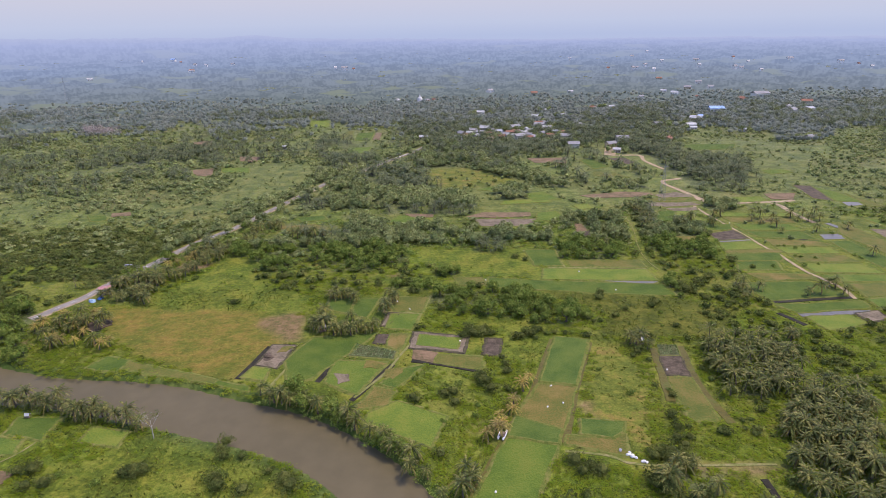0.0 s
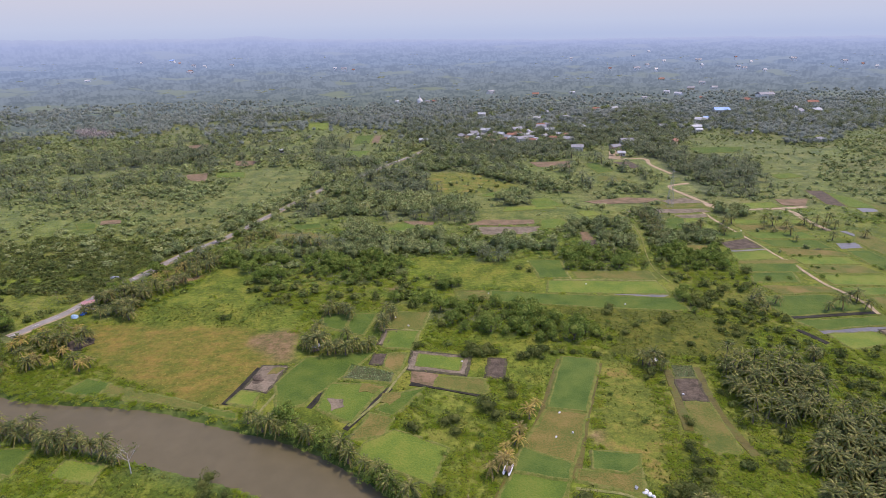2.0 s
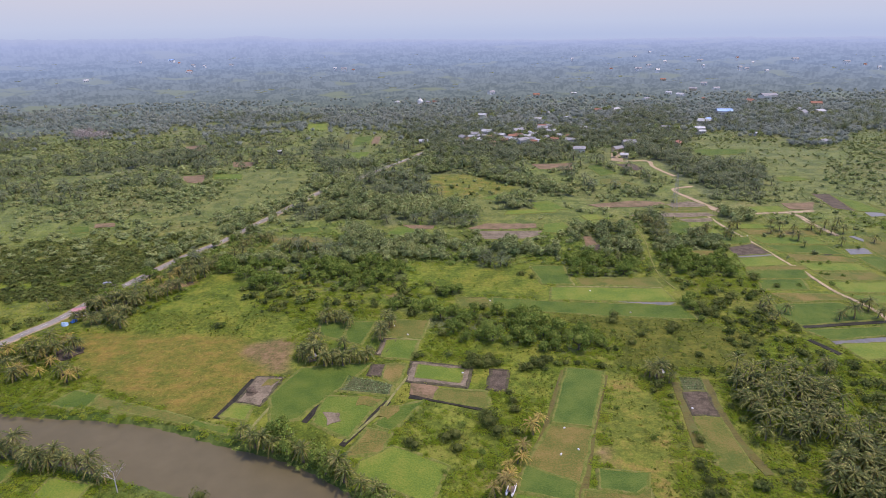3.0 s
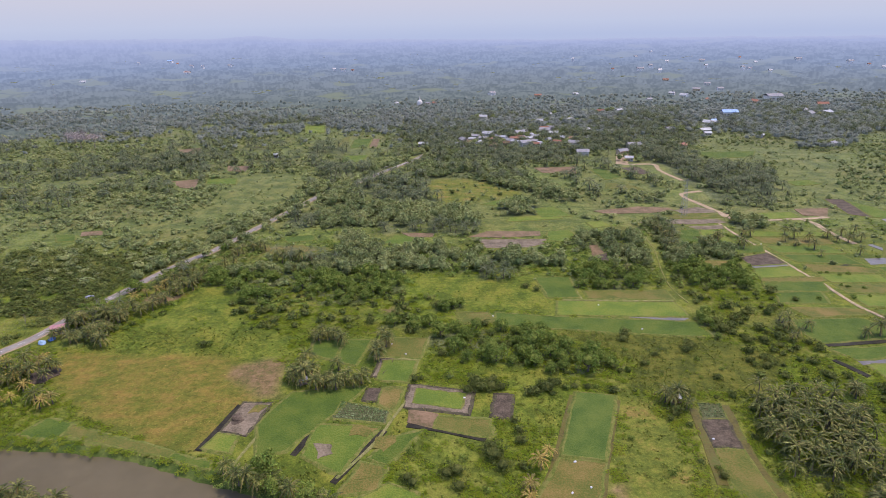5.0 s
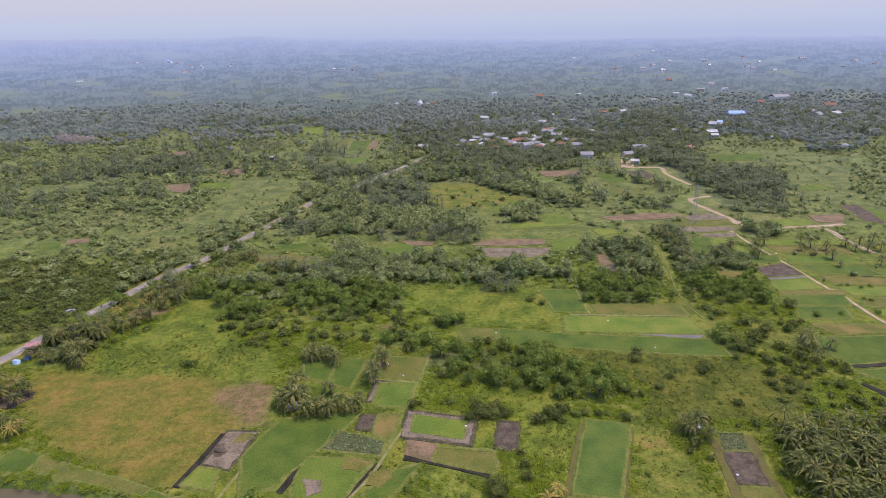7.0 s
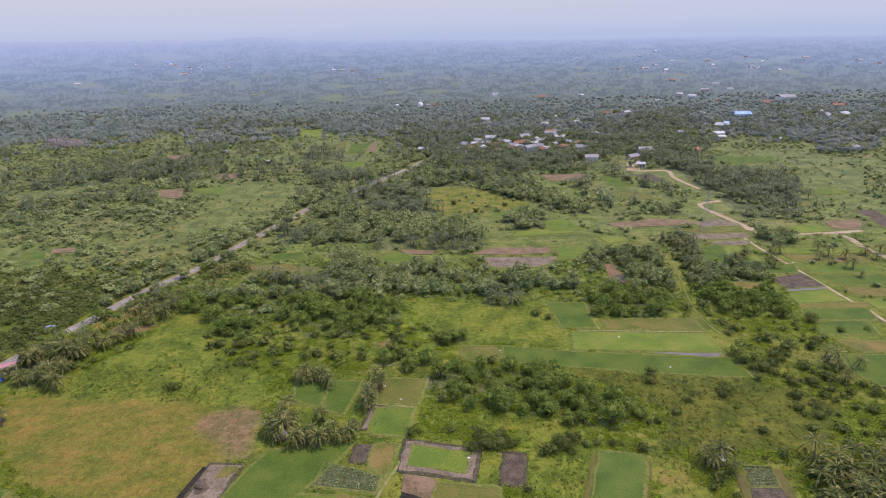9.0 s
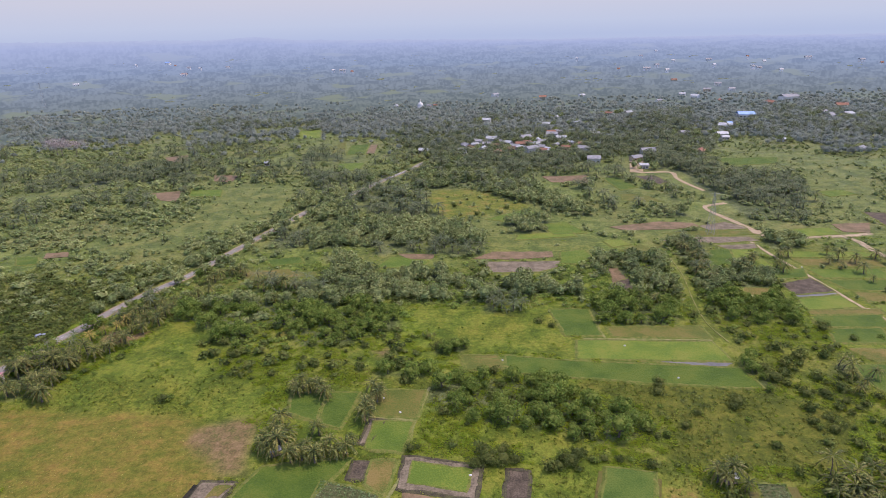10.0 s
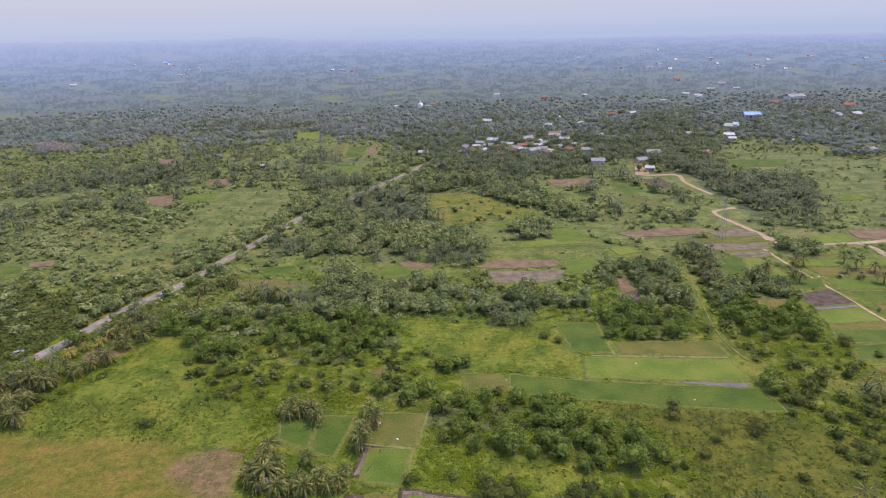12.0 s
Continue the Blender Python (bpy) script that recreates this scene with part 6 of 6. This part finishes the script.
ok2 = ~blocked(sx, sy, 1.0, False) & ~ok & (r.random(sx.size) < 0.1 + 0.5 * (rough_noise(sx, sy, 16, 4) > 0.52)) & (weight(sx, sy, "bare") < 0.2)
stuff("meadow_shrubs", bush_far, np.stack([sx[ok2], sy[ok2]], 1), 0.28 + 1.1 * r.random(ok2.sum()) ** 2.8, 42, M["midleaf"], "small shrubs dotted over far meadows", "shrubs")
canopy = [joined(leafy_mass(700 + s, [(0, 0, 2.0, 2.3, 0.85)], 1, 1.0, 1.2), leaf_cloud(720 + s, dome(700 + s, 9, 2.3, 2.0, 0.9, 1.6, 1.4), 52, 0.66, 4.5, True)) for s in range(6)]
sx, sy, r = jittered(570, 1030, 6.4, 16)
dens = 0.6 * rough_noise(sx, sy, 110, 3) + 0.4 * rough_noise(sx, sy, 30, 1)
wooded = np.clip((sx / sy + 0.15) / 0.35, 0, 1)
belt = polygon_depth(sx, sy, [(329, 695), (338, 636), (356, 613), (344, 575), (375, 548), (538, 774), (381, 802)]) > -8 * value_noise(sx, sy, 20, 1)
ok = ~blocked(sx, sy, 2.0) & (dens > np.where(belt, 0.2, 0.44 - 0.12 * wooded) + 0.16 * (r.random(sx.size) - 0.5)) & (r.random(sx.size) < np.where(belt, 0.85, np.clip((sy - 615) / 150, 0, 0.95)) * np.clip((1050 - sy) / 230, 0.1, 1)) & ~near_houses(sx, sy, 6) & (np.hypot(sx + 357, sy - 640) > 24)
sx, sy = sx[ok], sy[ok]
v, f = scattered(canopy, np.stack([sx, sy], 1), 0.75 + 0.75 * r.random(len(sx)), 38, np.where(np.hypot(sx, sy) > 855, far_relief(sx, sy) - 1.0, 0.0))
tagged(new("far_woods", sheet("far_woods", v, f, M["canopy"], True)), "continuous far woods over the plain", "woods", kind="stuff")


# ---- houses ----
def house(x, y, width, tone):
    width *= 0.74
    turn = float(value_noise(x, y, 7, 5) - 0.5) * 3.0
    ob = new("house")
    base = float(far_relief(x, y)) - 0.6 if math.hypot(x, y) > 855 else -0.1
    ob.matrix_basis = Matrix.Translation((x, y, base)) @ Matrix.Rotation(turn, 4, "Z")
    d, h = width * 0.62, (3.2 if width < 10 else 4.2)
    w2, d2 = width / 2, d / 2
    # beyond 855 the lighter plaster stands in for haze over the walls
    wall = M["beige"] if tone in ("beige", "rust") else M["darker" if y < 855 else "plaster"]
    bm = bmesh.new()
    v = box(bm, -w2, -d2, 0, w2, d2, h)
    apex = [bm.verts.new((s * w2, 0, h + d * 0.26)) for s in (-1, 1)]
    bm.faces.new((v[7], v[4], apex[0]))
    bm.faces.new((v[5], v[6], apex[1]))
    part("wall", bm, wall, ob)
    bm = bmesh.new()
    o, rise = 0.6, d * 0.26
    drop = rise * o / d2
    for sg in (-1, 1):
        a = [(-w2 - o, sg * (d2 + o), h - drop + 0.05), (w2 + o, sg * (d2 + o), h - drop + 0.05), (w2 + o, 0, h + rise + 0.05), (-w2 - o, 0, h + rise + 0.05)]
        lo = [bm.verts.new(c) for c in a]
        hi = [bm.verts.new((c[0], c[1], c[2] + 0.14)) for c in a]
        bm.faces.new(hi)
        bm.faces.new(lo[::-1])
        for i in range(4):
            bm.faces.new((lo[i], lo[(i + 1) % 4], hi[(i + 1) % 4], hi[i]))
    bmesh.ops.recalc_face_normals(bm, faces=bm.faces)
    part("roof", bm, M["grey" if tone == "beige" else tone], ob, {"white": "pale metal sheet roof", "grey": "grey sheet roof", "rust": "terracotta tile roof",
         "blue": "blue metal roof", "pink": "pink painted roof", "beige": "grey sheet roof"}[tone])
    bm = bmesh.new()
    box(bm, -0.5, -d2 - 0.06, 0, 0.5, -d2 + 0.02, 2.05)
    part("door", bm, M["timber"], ob, "weathered timber door")
    for k in (-0.32, 0.32):
        bm = bmesh.new()
        box(bm, k * width - 0.7, -d2 - 0.05, 0.95, k * width + 0.7, -d2 + 0.02, 2.1)
        window = part("window", bm, M["timber"], ob, "timber-framed window")
        bm = bmesh.new()
        box(bm, k * width - 0.6, -d2 - 0.056, 1.05, k * width + 0.6, -d2 - 0.045, 2.0)
        part("pane", bm, M["pane"], window, "dark glass")
    words = {"white": "low pale house with a light metal roof", "grey": "low house with a weathered grey roof", "rust": "low house with a terracotta tile roof",
             "blue": "low house with a blue metal roof", "pink": "small roadside building with a pink roof", "beige": "low beige house with a grey roof"}
    return tagged(ob, words[tone] + (" beside a road" if tone == "pink" else " among trees"), "house")


def far_house(x, y, k):
    """A big pale building far off on the plain."""
    w = (9, 14, 11, 22, 8)[k % 5] * (0.35 + y / 5000)
    h = 5 + y / 600
    ob = new("house")
    ob.matrix_basis = pose(x, y, float(far_relief(x, y)) - 1.5, 0, 0, (k * 37) % 50 - 25)
    bm = bmesh.new()
    v = box(bm, -w / 2, -w / 3, 0, w / 2, w / 3, h)
    apex = [bm.verts.new((s * w / 2, 0, h + 2.7)) for s in (-1, 1)]
    bm.faces.new((v[7], v[4], apex[0]))
    bm.faces.new((v[5], v[6], apex[1]))
    part("wall", bm, M["plaster"], ob)
    bm = bmesh.new()
    for sg in (-1, 1):
        q = [(-w / 2 - 1, sg * (w / 3 + 1), h), (w / 2 + 1, sg * (w / 3 + 1), h), (w / 2 + 1, 0, h + 3), (-w / 2 - 1, 0, h + 3)]
        lo, hi = [bm.verts.new(c) for c in q], [bm.verts.new((c[0], c[1], c[2] + 0.3)) for c in q]
        bm.faces.new(hi)
        bm.faces.new(lo[::-1])
        for i in range(4):
            bm.faces.new((lo[i], lo[(i + 1) % 4], hi[(i + 1) % 4], hi[i]))
    bmesh.ops.recalc_face_normals(bm, faces=bm.faces)
    tone = ("white", "grey", "white", "blue" if k == 3 else "grey", "rust")[k % 5]
    part("roof", bm, M[tone], ob)
    tagged(ob, "pale far-off building with a " + {"white": "white", "grey": "grey", "blue": "blue", "rust": "reddish"}[tone] + " roof in woods", "house", "far buildings")


for row in HOUSES:
    house(*row)
for k, (x, y) in enumerate(FAR_HOUSES):
    far_house(x, y, k)

# ---- weeds and grass tufts of the near plain ----
tuft = [leaf_cloud(800 + q, [(0, 0, 0.05, 0.6, 0.5)], 6, 0.33, 0.8, True) for q in range(5)]
sx, sy, r = jittered(98, 250, 1.3, 18)
ok = ~blocked(sx, sy, 0.2, False) & (r.random(sx.size) < 0.36 + 0.64 * (rough_noise(sx, sy, 12, 5) > 0.5)) & (weight(sx, sy, "dry") < 0.5) & (weight(sx, sy, "bare") < 0.2)
stuff("grass", tuft, np.stack([sx[ok], sy[ok]], 1), 0.5 + 0.7 * r.random(ok.sum()), 41, M["grass"], "rough weedy grass tufts over the meadows", "grass")


sx, sy, r = jittered(98, 250, 1.15, 28)
ok = ~blocked(sx, sy, 0.2, False) & (r.random(sx.size) < 0.12 + 0.3 * (rough_noise(sx, sy, 7, 3) > 0.52)) & (weight(sx, sy, "dry") > 0.3) & (weight(sx, sy, "bare") < 0.1)
stuff("dry_grass", tuft, np.stack([sx[ok], sy[ok]], 1), 0.22 + 0.35 * r.random(ok.sum()), 44, M["drygrass"], "sparse dry olive tufts over the meadow", "grass")

# ---- vegetables in rows ----
heads = [leaf_cloud(850 + q, [(0, 0, 0.1, 0.3, 0.7)], 9, 0.2, 0.5, True) for q in range(3)]
for kind, c in FIELDS:
    if kind == "beds":
        a, b, d3, e3 = [np.array(q) for q in (c + c[:1])[:4]]
        rows = [a + (b - a) * u + ((e3 + (d3 - e3) * u) - (a + (b - a) * u)) * v
                for v in np.arange(0.06, 0.97, 1.25 / np.linalg.norm(e3 - a)) for u in np.arange(0.04, 0.97, 0.8 / np.linalg.norm(b - a))]
        rows = np.array(rows) + np.random.default_rng(9).normal(size=(len(rows), 2)) * 0.08
        v, f = scattered(heads, rows, 0.8 + 0.5 * np.random.default_rng(4).random(len(rows)), 43, 0.1)
        tagged(new("vegetables", sheet("vegetables", v, f, M["cabbage"])), "rows of pale green leafy vegetables on a bed", "vegetables", kind="stuff")

# ---- roadside, farm and village things ----
def white_stupa(x, y):
    ob = new("stupa")
    ob.matrix_basis = Matrix.Translation((x, y, float(far_relief(x, y)) - 0.5)) @ Matrix.Scale(0.7, 4)
    prof = [(7.5, 0), (7.5, 1.0), (6.8, 1.2), (6.8, 2.2), (6.0, 2.4), (6.2, 5.0), (5.6, 7.6), (4.2, 9.6), (2.2, 10.8), (1.8, 11.0)]
    v, f = tube([(0, 0, z) for _, z in prof], [q for q, _ in prof], 20)
    hang("dome", sheet("dome", v, f, M["plaster"], True), ob, "white rounded dome on stepped rings")
    v, f = tube([(0, 0, 11), (0, 0, 12.6), (0, 0, 12.7), (0, 0, 15), (0, 0, 19)], [1.7, 1.7, 0.9, 0.6, 0.05], 10)
    hang("spire", sheet("spire", v, f, M["plaster"], True), ob, "slender white spire")
    tagged(ob, "white domed stupa with a slim spire among trees", "stupa")


def hall(x, y, w, d, h, roof, label, turn=0.0):
    ob = new("hall")
    ob.matrix_basis = pose(x, y, float(far_relief(x, y)) - 0.6 if math.hypot(x, y) > 855 else 0, 0, 0, turn)
    bm = bmesh.new()
    box(bm, -w / 2, -d / 2, 0, w / 2, d / 2, h)
    part("wall", bm, M["plaster"], ob)
    bm = bmesh.new()
    for sg in (-1, 1):
        q = [(-w / 2 - 1, sg * (d / 2 + 1), h - 0.2), (w / 2 + 1, sg * (d / 2 + 1), h - 0.2), (w / 2 + 1, 0, h + d * 0.2), (-w / 2 - 1, 0, h + d * 0.2)]
        lo, hi = [bm.verts.new(c) for c in q], [bm.verts.new((c[0], c[1], c[2] + 0.2)) for c in q]
        bm.faces.new(hi)
        bm.faces.new(lo[::-1])
        for i in range(4):
            bm.faces.new((lo[i], lo[(i + 1) % 4], hi[(i + 1) % 4], hi[i]))
    bmesh.ops.recalc_face_normals(bm, faces=bm.faces)
    part("roof", bm, M[roof], ob)
    for k in range(4):
        bm = bmesh.new()
        a = -w / 2 + w * (k + 0.5) / 4
        box(bm, a - 1.2, -d / 2 - 0.06, 1.2, a + 1.2, -d / 2 + 0.02, 3.0)
        part("window", bm, M["pane"], ob, "dark opening")
    tagged(ob, label, "building")


def lattice_tower(x, y, h, w, label):
    ob = new("lattice_tower")
    ob.location = (x, y, -0.2)
    n = 8

    def corner(k, i):
        s = w / 2 * (1 - 0.85 * k / n)
        return Vector(((-1, 1, 1, -1)[i] * s, (-1, -1, 1, 1)[i] * s, h * k / n))

    for i in range(4):
        bm = bmesh.new()
        beam(bm, corner(0, i), corner(n, i), 0.06, 0.04, 4)
        part("leg", bm, M["steel"], ob)
        bm = bmesh.new()
        for k in range(n):
            beam(bm, corner(k, i), corner(k + 1, (i + 1) % 4), 0.03, None, 4)
            beam(bm, corner(k, (i + 1) % 4), corner(k + 1, i), 0.03, None, 4)
        part("bracing", bm, M["steel"], ob)
    for z in (0.72, 0.84, 0.96):
        bm = bmesh.new()
        beam(bm, (-w * 0.7, 0, h * z), (w * 0.7, 0, h * z), 0.05, None, 4)
        part("cross_arm", bm, M["steel"], ob)
    tagged(ob, label, "pylon")


def vehicle(name, x, y, turn, ln, wd, ht, paint, label, van=False):
    ob = new(name)
    ob.matrix_basis = pose(x, y, 0.09, 0, 0, turn)
    bm = bmesh.new()
    side = [(-ln / 2, 0.35), (ln / 2, 0.35), (ln / 2, ht * 0.55), (ln / 2 - 0.15, ht * 0.6)]
    side += [(ln * 0.42, ht), (-ln / 2 + 0.1, ht), (-ln / 2, ht * 0.6)] if van else [(ln * 0.25, ht * 0.62), (ln * 0.1, ht), (-ln * 0.28, ht), (-ln * 0.42, ht * 0.62), (-ln / 2, ht * 0.55)]
    a = [bm.verts.new((u, -wd / 2, z)) for u, z in side]
    b = [bm.verts.new((u, wd / 2, z)) for u, z in side]
    bm.faces.new(a)
    bm.faces.new(b[::-1])
    for i in range(len(a)):
        j = (i + 1) % len(a)
        bm.faces.new((a[i], b[i], b[j], a[j]))
    bmesh.ops.recalc_face_normals(bm, faces=bm.faces)
    part("body", bm, paint, ob)
    for sg in (-1, 1):
        bm = bmesh.new()
        box(bm, -ln * 0.36 if van else -ln * 0.25, sg * wd / 2 - 0.02, ht * 0.64, ln * 0.36 if van else ln * 0.1, sg * wd / 2 + 0.02, ht * 0.9)
        part("side_window", bm, M["pane"], ob, "dark glass")
        for u in (-ln * 0.32, ln * 0.32):
            bm = bmesh.new()
            beam(bm, (u, sg * wd / 2 - sg * 0.2, 0.33), (u, sg * wd / 2 + sg * 0.02, 0.33), 0.33, None, 10)
            wheel = part("wheel", bm, M["rubber"], ob)
            bm = bmesh.new()
            beam(bm, (u, sg * wd / 2, 0.33), (u, sg * wd / 2 + sg * 0.03, 0.33), 0.2, None, 10)
            part("rim", bm, M["steel"], wheel, "bright steel rim")
    tagged(ob, label, name.replace("_", " "))


def open_hut(x, y, w, d, h, turn, roof, label):
    ob = new("hut")
    ob.matrix_basis = pose(x, y, -0.1, 0, 0, turn)
    for sx_ in (-1, 1):
        for sy_ in (-1, 1):
            bm = bmesh.new()
            beam(bm, (sx_ * w * 0.42, sy_ * d * 0.42, 0), (sx_ * w * 0.42, sy_ * d * 0.42, h), 0.08)
            part("post", bm, M["timber"], ob)
    bm = bmesh.new()
    for sg in (-1, 1):
        q = [(-w / 2, sg * d / 2, h - 0.1), (w / 2, sg * d / 2, h - 0.1), (w / 2, 0, h + 0.6), (-w / 2, 0, h + 0.6)]
        lo, hi = [bm.verts.new(c) for c in q], [bm.verts.new((c[0], c[1], c[2] + 0.07)) for c in q]
        bm.faces.new(hi)
        bm.faces.new(lo[::-1])
        for i in range(4):
            bm.faces.new((lo[i], lo[(i + 1) % 4], hi[(i + 1) % 4], hi[i]))
    bmesh.ops.recalc_face_normals(bm, faces=bm.faces)
    part("roof", bm, roof, ob)
    bm = bmesh.new()
    box(bm, -w * 0.4, -d * 0.4, 0.45, w * 0.4, d * 0.4, 0.55)
    part("platform", bm, M["timber"], ob)
    tagged(ob, label, "hut")


def bare_tree(x, y, h, spread, mat, label, seed):
    r = random.Random(seed)
    ob = new("bare_tree")
    ob.location = (x, y, -0.1)
    bm = bmesh.new()
    beam(bm, (0, 0, 0), (0.1, 0, h * 0.45), 0.15 * h / 9, 0.10 * h / 9, 6)
    part("trunk", bm, mat, ob)
    bm = bmesh.new()

    def grow(p, d, ln, rad, level):
        q = p + d * ln
        beam(bm, p, q, rad, rad * 0.6, 4 if level < 2 else 3)
        if level < 4:
            for _ in range(3):
                e = (d + Vector((r.gauss(0, 1), r.gauss(0, 1), r.gauss(0.15, 0.5))) * spread).normalized()
                grow(q, e, ln * (0.62 + 0.2 * r.random()), rad * 0.58, level + 1)

    for k in range(3):
        grow(Vector((0.1, 0, h * 0.45)), Vector((math.cos(k * 2.1) * 0.6, math.sin(k * 2.1) * 0.6, 0.9)).normalized(), h * 0.22, 0.06 * h / 9, 1)
    part("limbs", bm, mat, ob)
    if h > 12:
        v, f = leaf_cloud(seed, lobes_of(seed, 7, h * 0.42, h * 0.2, h * 0.34, h * 0.45, h * 0.8, 0.7), 900, 0.5, 0.3, True)
        hang("twig_crown", sheet("twig_crown", v, f, M["paletwig"]), ob, "dense crown of dry grey twigs")
    tagged(ob, label, "tree")
    return ob


def twin_boat(x, y, turn):
    ob = new("boat")
    ob.matrix_basis = pose(x, y, 0.12, 0, 0, turn)
    for sg in (-1, 1):
        bm = bmesh.new()
        rows = []
        for u, w, lift in ((-2.4, 0.1, 0.25), (-1.8, 0.32, 0.08), (0, 0.4, 0.0), (1.6, 0.32, 0.05), (2.5, 0.05, 0.4)):
            rows.append([bm.verts.new((u, sg * 0.75 + s * w, z)) for s, z in ((-1, 0.55), (-0.6, lift), (0.6, lift), (1, 0.55))])
        for a, b in zip(rows, rows[1:]):
            for k in range(4):
                bm.faces.new((a[k], a[(k + 1) % 4], b[(k + 1) % 4], b[k]))
        bmesh.ops.recalc_face_normals(bm, faces=bm.faces)
        part("hull", bm, M["cloth"], ob, "white narrow hull")
    bm = bmesh.new()
    box(bm, -1.2, -0.8, 0.52, 1.1, 0.8, 0.62)
    part("deck", bm, M["timber"], ob, "dark deck between the hulls")
    tagged(ob, "small white twin-hulled boat drawn up beside a ditch", "boat")


def lump(name, x, y, s, mat, label, category, seed, flat=0.6, z=0.0):
    """A soft heap: sacks, folded cloth, a tarpaulin."""
    bm = bmesh.new()
    bmesh.ops.create_icosphere(bm, subdivisions=2, radius=1)
    r = random.Random(seed)
    for v in bm.verts:
        k = 0.8 + 0.35 * r.random()
        v.co = Vector((v.co.x * s * k, v.co.y * s * 0.7 * k, max(-0.15, v.co.z * s * flat * k) + 0.1))
    ob = new(name, bm_mesh(name, bm, mat))
    ob.matrix_basis = pose(x, y, z, 0, 0, seed * 47 % 360)
    return tagged(ob, label, category)


white_stupa(-14.7, 962)
hall(372, 775, 17, 12, 5, "blue", "large hall with a light blue metal roof", -8)
hall(506, 918, 22, 14, 6, "grey", "large pale building with a grey roof among trees", 5)
lattice_tower(151.5, 376, 24, 3.6, "grey steel lattice pylon standing between fields")
lattice_tower(-625, 1066, 42, 6, "tall grey steel lattice mast far off in scrub")
vehicle("car", -154.6, 279.4, 52, 4.2, 1.7, 1.45, M["steel"], "grey car standing at the road edge")
lump("tarpaulin", -151.6, 239.4, 1.9, M["paletarp"], "faded pale blue tarpaulin heap beside the road", "tarpaulin", 3, 0.7)
lump("tarpaulin", -149.4, 242.0, 1.4, M["tarp"], "small blue tarpaulin heap beside the road", "tarpaulin", 5, 0.7)
open_hut(73.0, 189.6, 3.4, 2.6, 2.3, 10, M["white"], "small open hut with a pale roof under palms")
open_hut(-45.4, 206.0, 3.0, 2.4, 2.2, 25, M["grey"], "small open farm hut with a grey roof under palms")
open_hut(-127.4, 155.5, 1.5, 1.2, 1.2, 0, M["white"], "tiny white-roofed shelter beside a palm row")
pale_tree = bare_tree(-84.2, 143.9, 9, 0.75, M["paletrunk"], "slender pale-trunked tree with a thin crown on the river bank", 4)
hang("crown", sheet("crown", *leaf_cloud(66, lobes_of(66, 7, 2.6, 0.9, 1.6, 6.6, 9.4, 0.6), 190, 0.2, 0.4, True), M["thorn"]), pale_tree, "thin olive leaves")
for x, y, h, seed in ((-167, 254.5, 5.5, 5), (-148.5, 263.6, 6.5, 15), (-143.5, 266.5, 7, 25), (-141.6, 261.5, 6, 35), (-140.2, 256, 6, 45), (-145.6, 254.6, 5.5, 55), (-94, 301, 5, 65)):
    bare_tree(x, y, h, 0.9, M["twig"], "grey-brown leafless tree in the thicket beside the road", seed)
for x, y, h, seed in ((-358, 650, 21, 6), (-347, 655, 18, 7), (-367, 657, 18, 8)):
    bare_tree(x, y, h, 1.0, M["twig"], "large grey leafless tree standing in scrub", seed)
twin_boat(16.9, 140.0, 68)
lump("soil_heap", -62.0, 188.0, 1.9, M["soil"], "low heap of dark soil on a bare plot", "soil heap", 11, 0.35, 0.1)
for i, (x, y, s) in enumerate(((50.2, 130.2, 0.7), (51.1, 129.6, 0.8), (50.8, 130.9, 0.6), (51.8, 129.0, 0.6), (53.4, 127.3, 0.7), (54.2, 127.0, 0.5))):
    lump("sack", x, y, s, M["cloth"], "white filled sack lying in a heap beside a track", "sack", i, 0.6, 0.15)
lump("sheet_bundle", 48.6, 132.1, 0.7, M["steel"], "grey-blue folded sheet lying in a ripe field", "bundle", 9, 0.5, 0.2)
for i, (x, y) in enumerate(((32.4, 152.9), (37.6, 154.6), (-11.9, 223.3), (7.7, 195.2), (12.5, 118.0), (-17.4, 231.0), (67.9, 258.7), (78.9, 236.9), (172.7, 325.6), (22.7, 251.3), (76.8, 171.7), (35.7, 164.2))):
    lump("plastic_bag", x, y, 0.42, M["cloth"], "crumpled white plastic bag lying in a field", "bag", i + 1, 0.7, 0.14)["group"] = "bags in the fields"


def parapet(x0, y0, x1, y1):
    ob = new("bridge_parapet")
    bm = bmesh.new()
    a, b = Vector((x0, y0, 0)), Vector((x1, y1, 0))
    for k in range(6):
        p = a.lerp(b, k / 5)
        box(bm, p.x - 0.2, p.y - 0.2, 0, p.x + 0.2, p.y + 0.2, 1.3)
    part("post", bm, M["plaster"], ob)
    bm = bmesh.new()
    for z in (0.6, 1.1):
        beam(bm, a + Vector((0, 0, z)), b + Vector((0, 0, z)), 0.14, None, 4)
    part("rail", bm, M["plaster"], ob)
    tagged(ob, "white concrete bridge parapet along the road", "parapet", "parapets of the bridge")


parapet(-33.5, 526, -22.5, 545)
parapet(-40, 530, -29, 549)
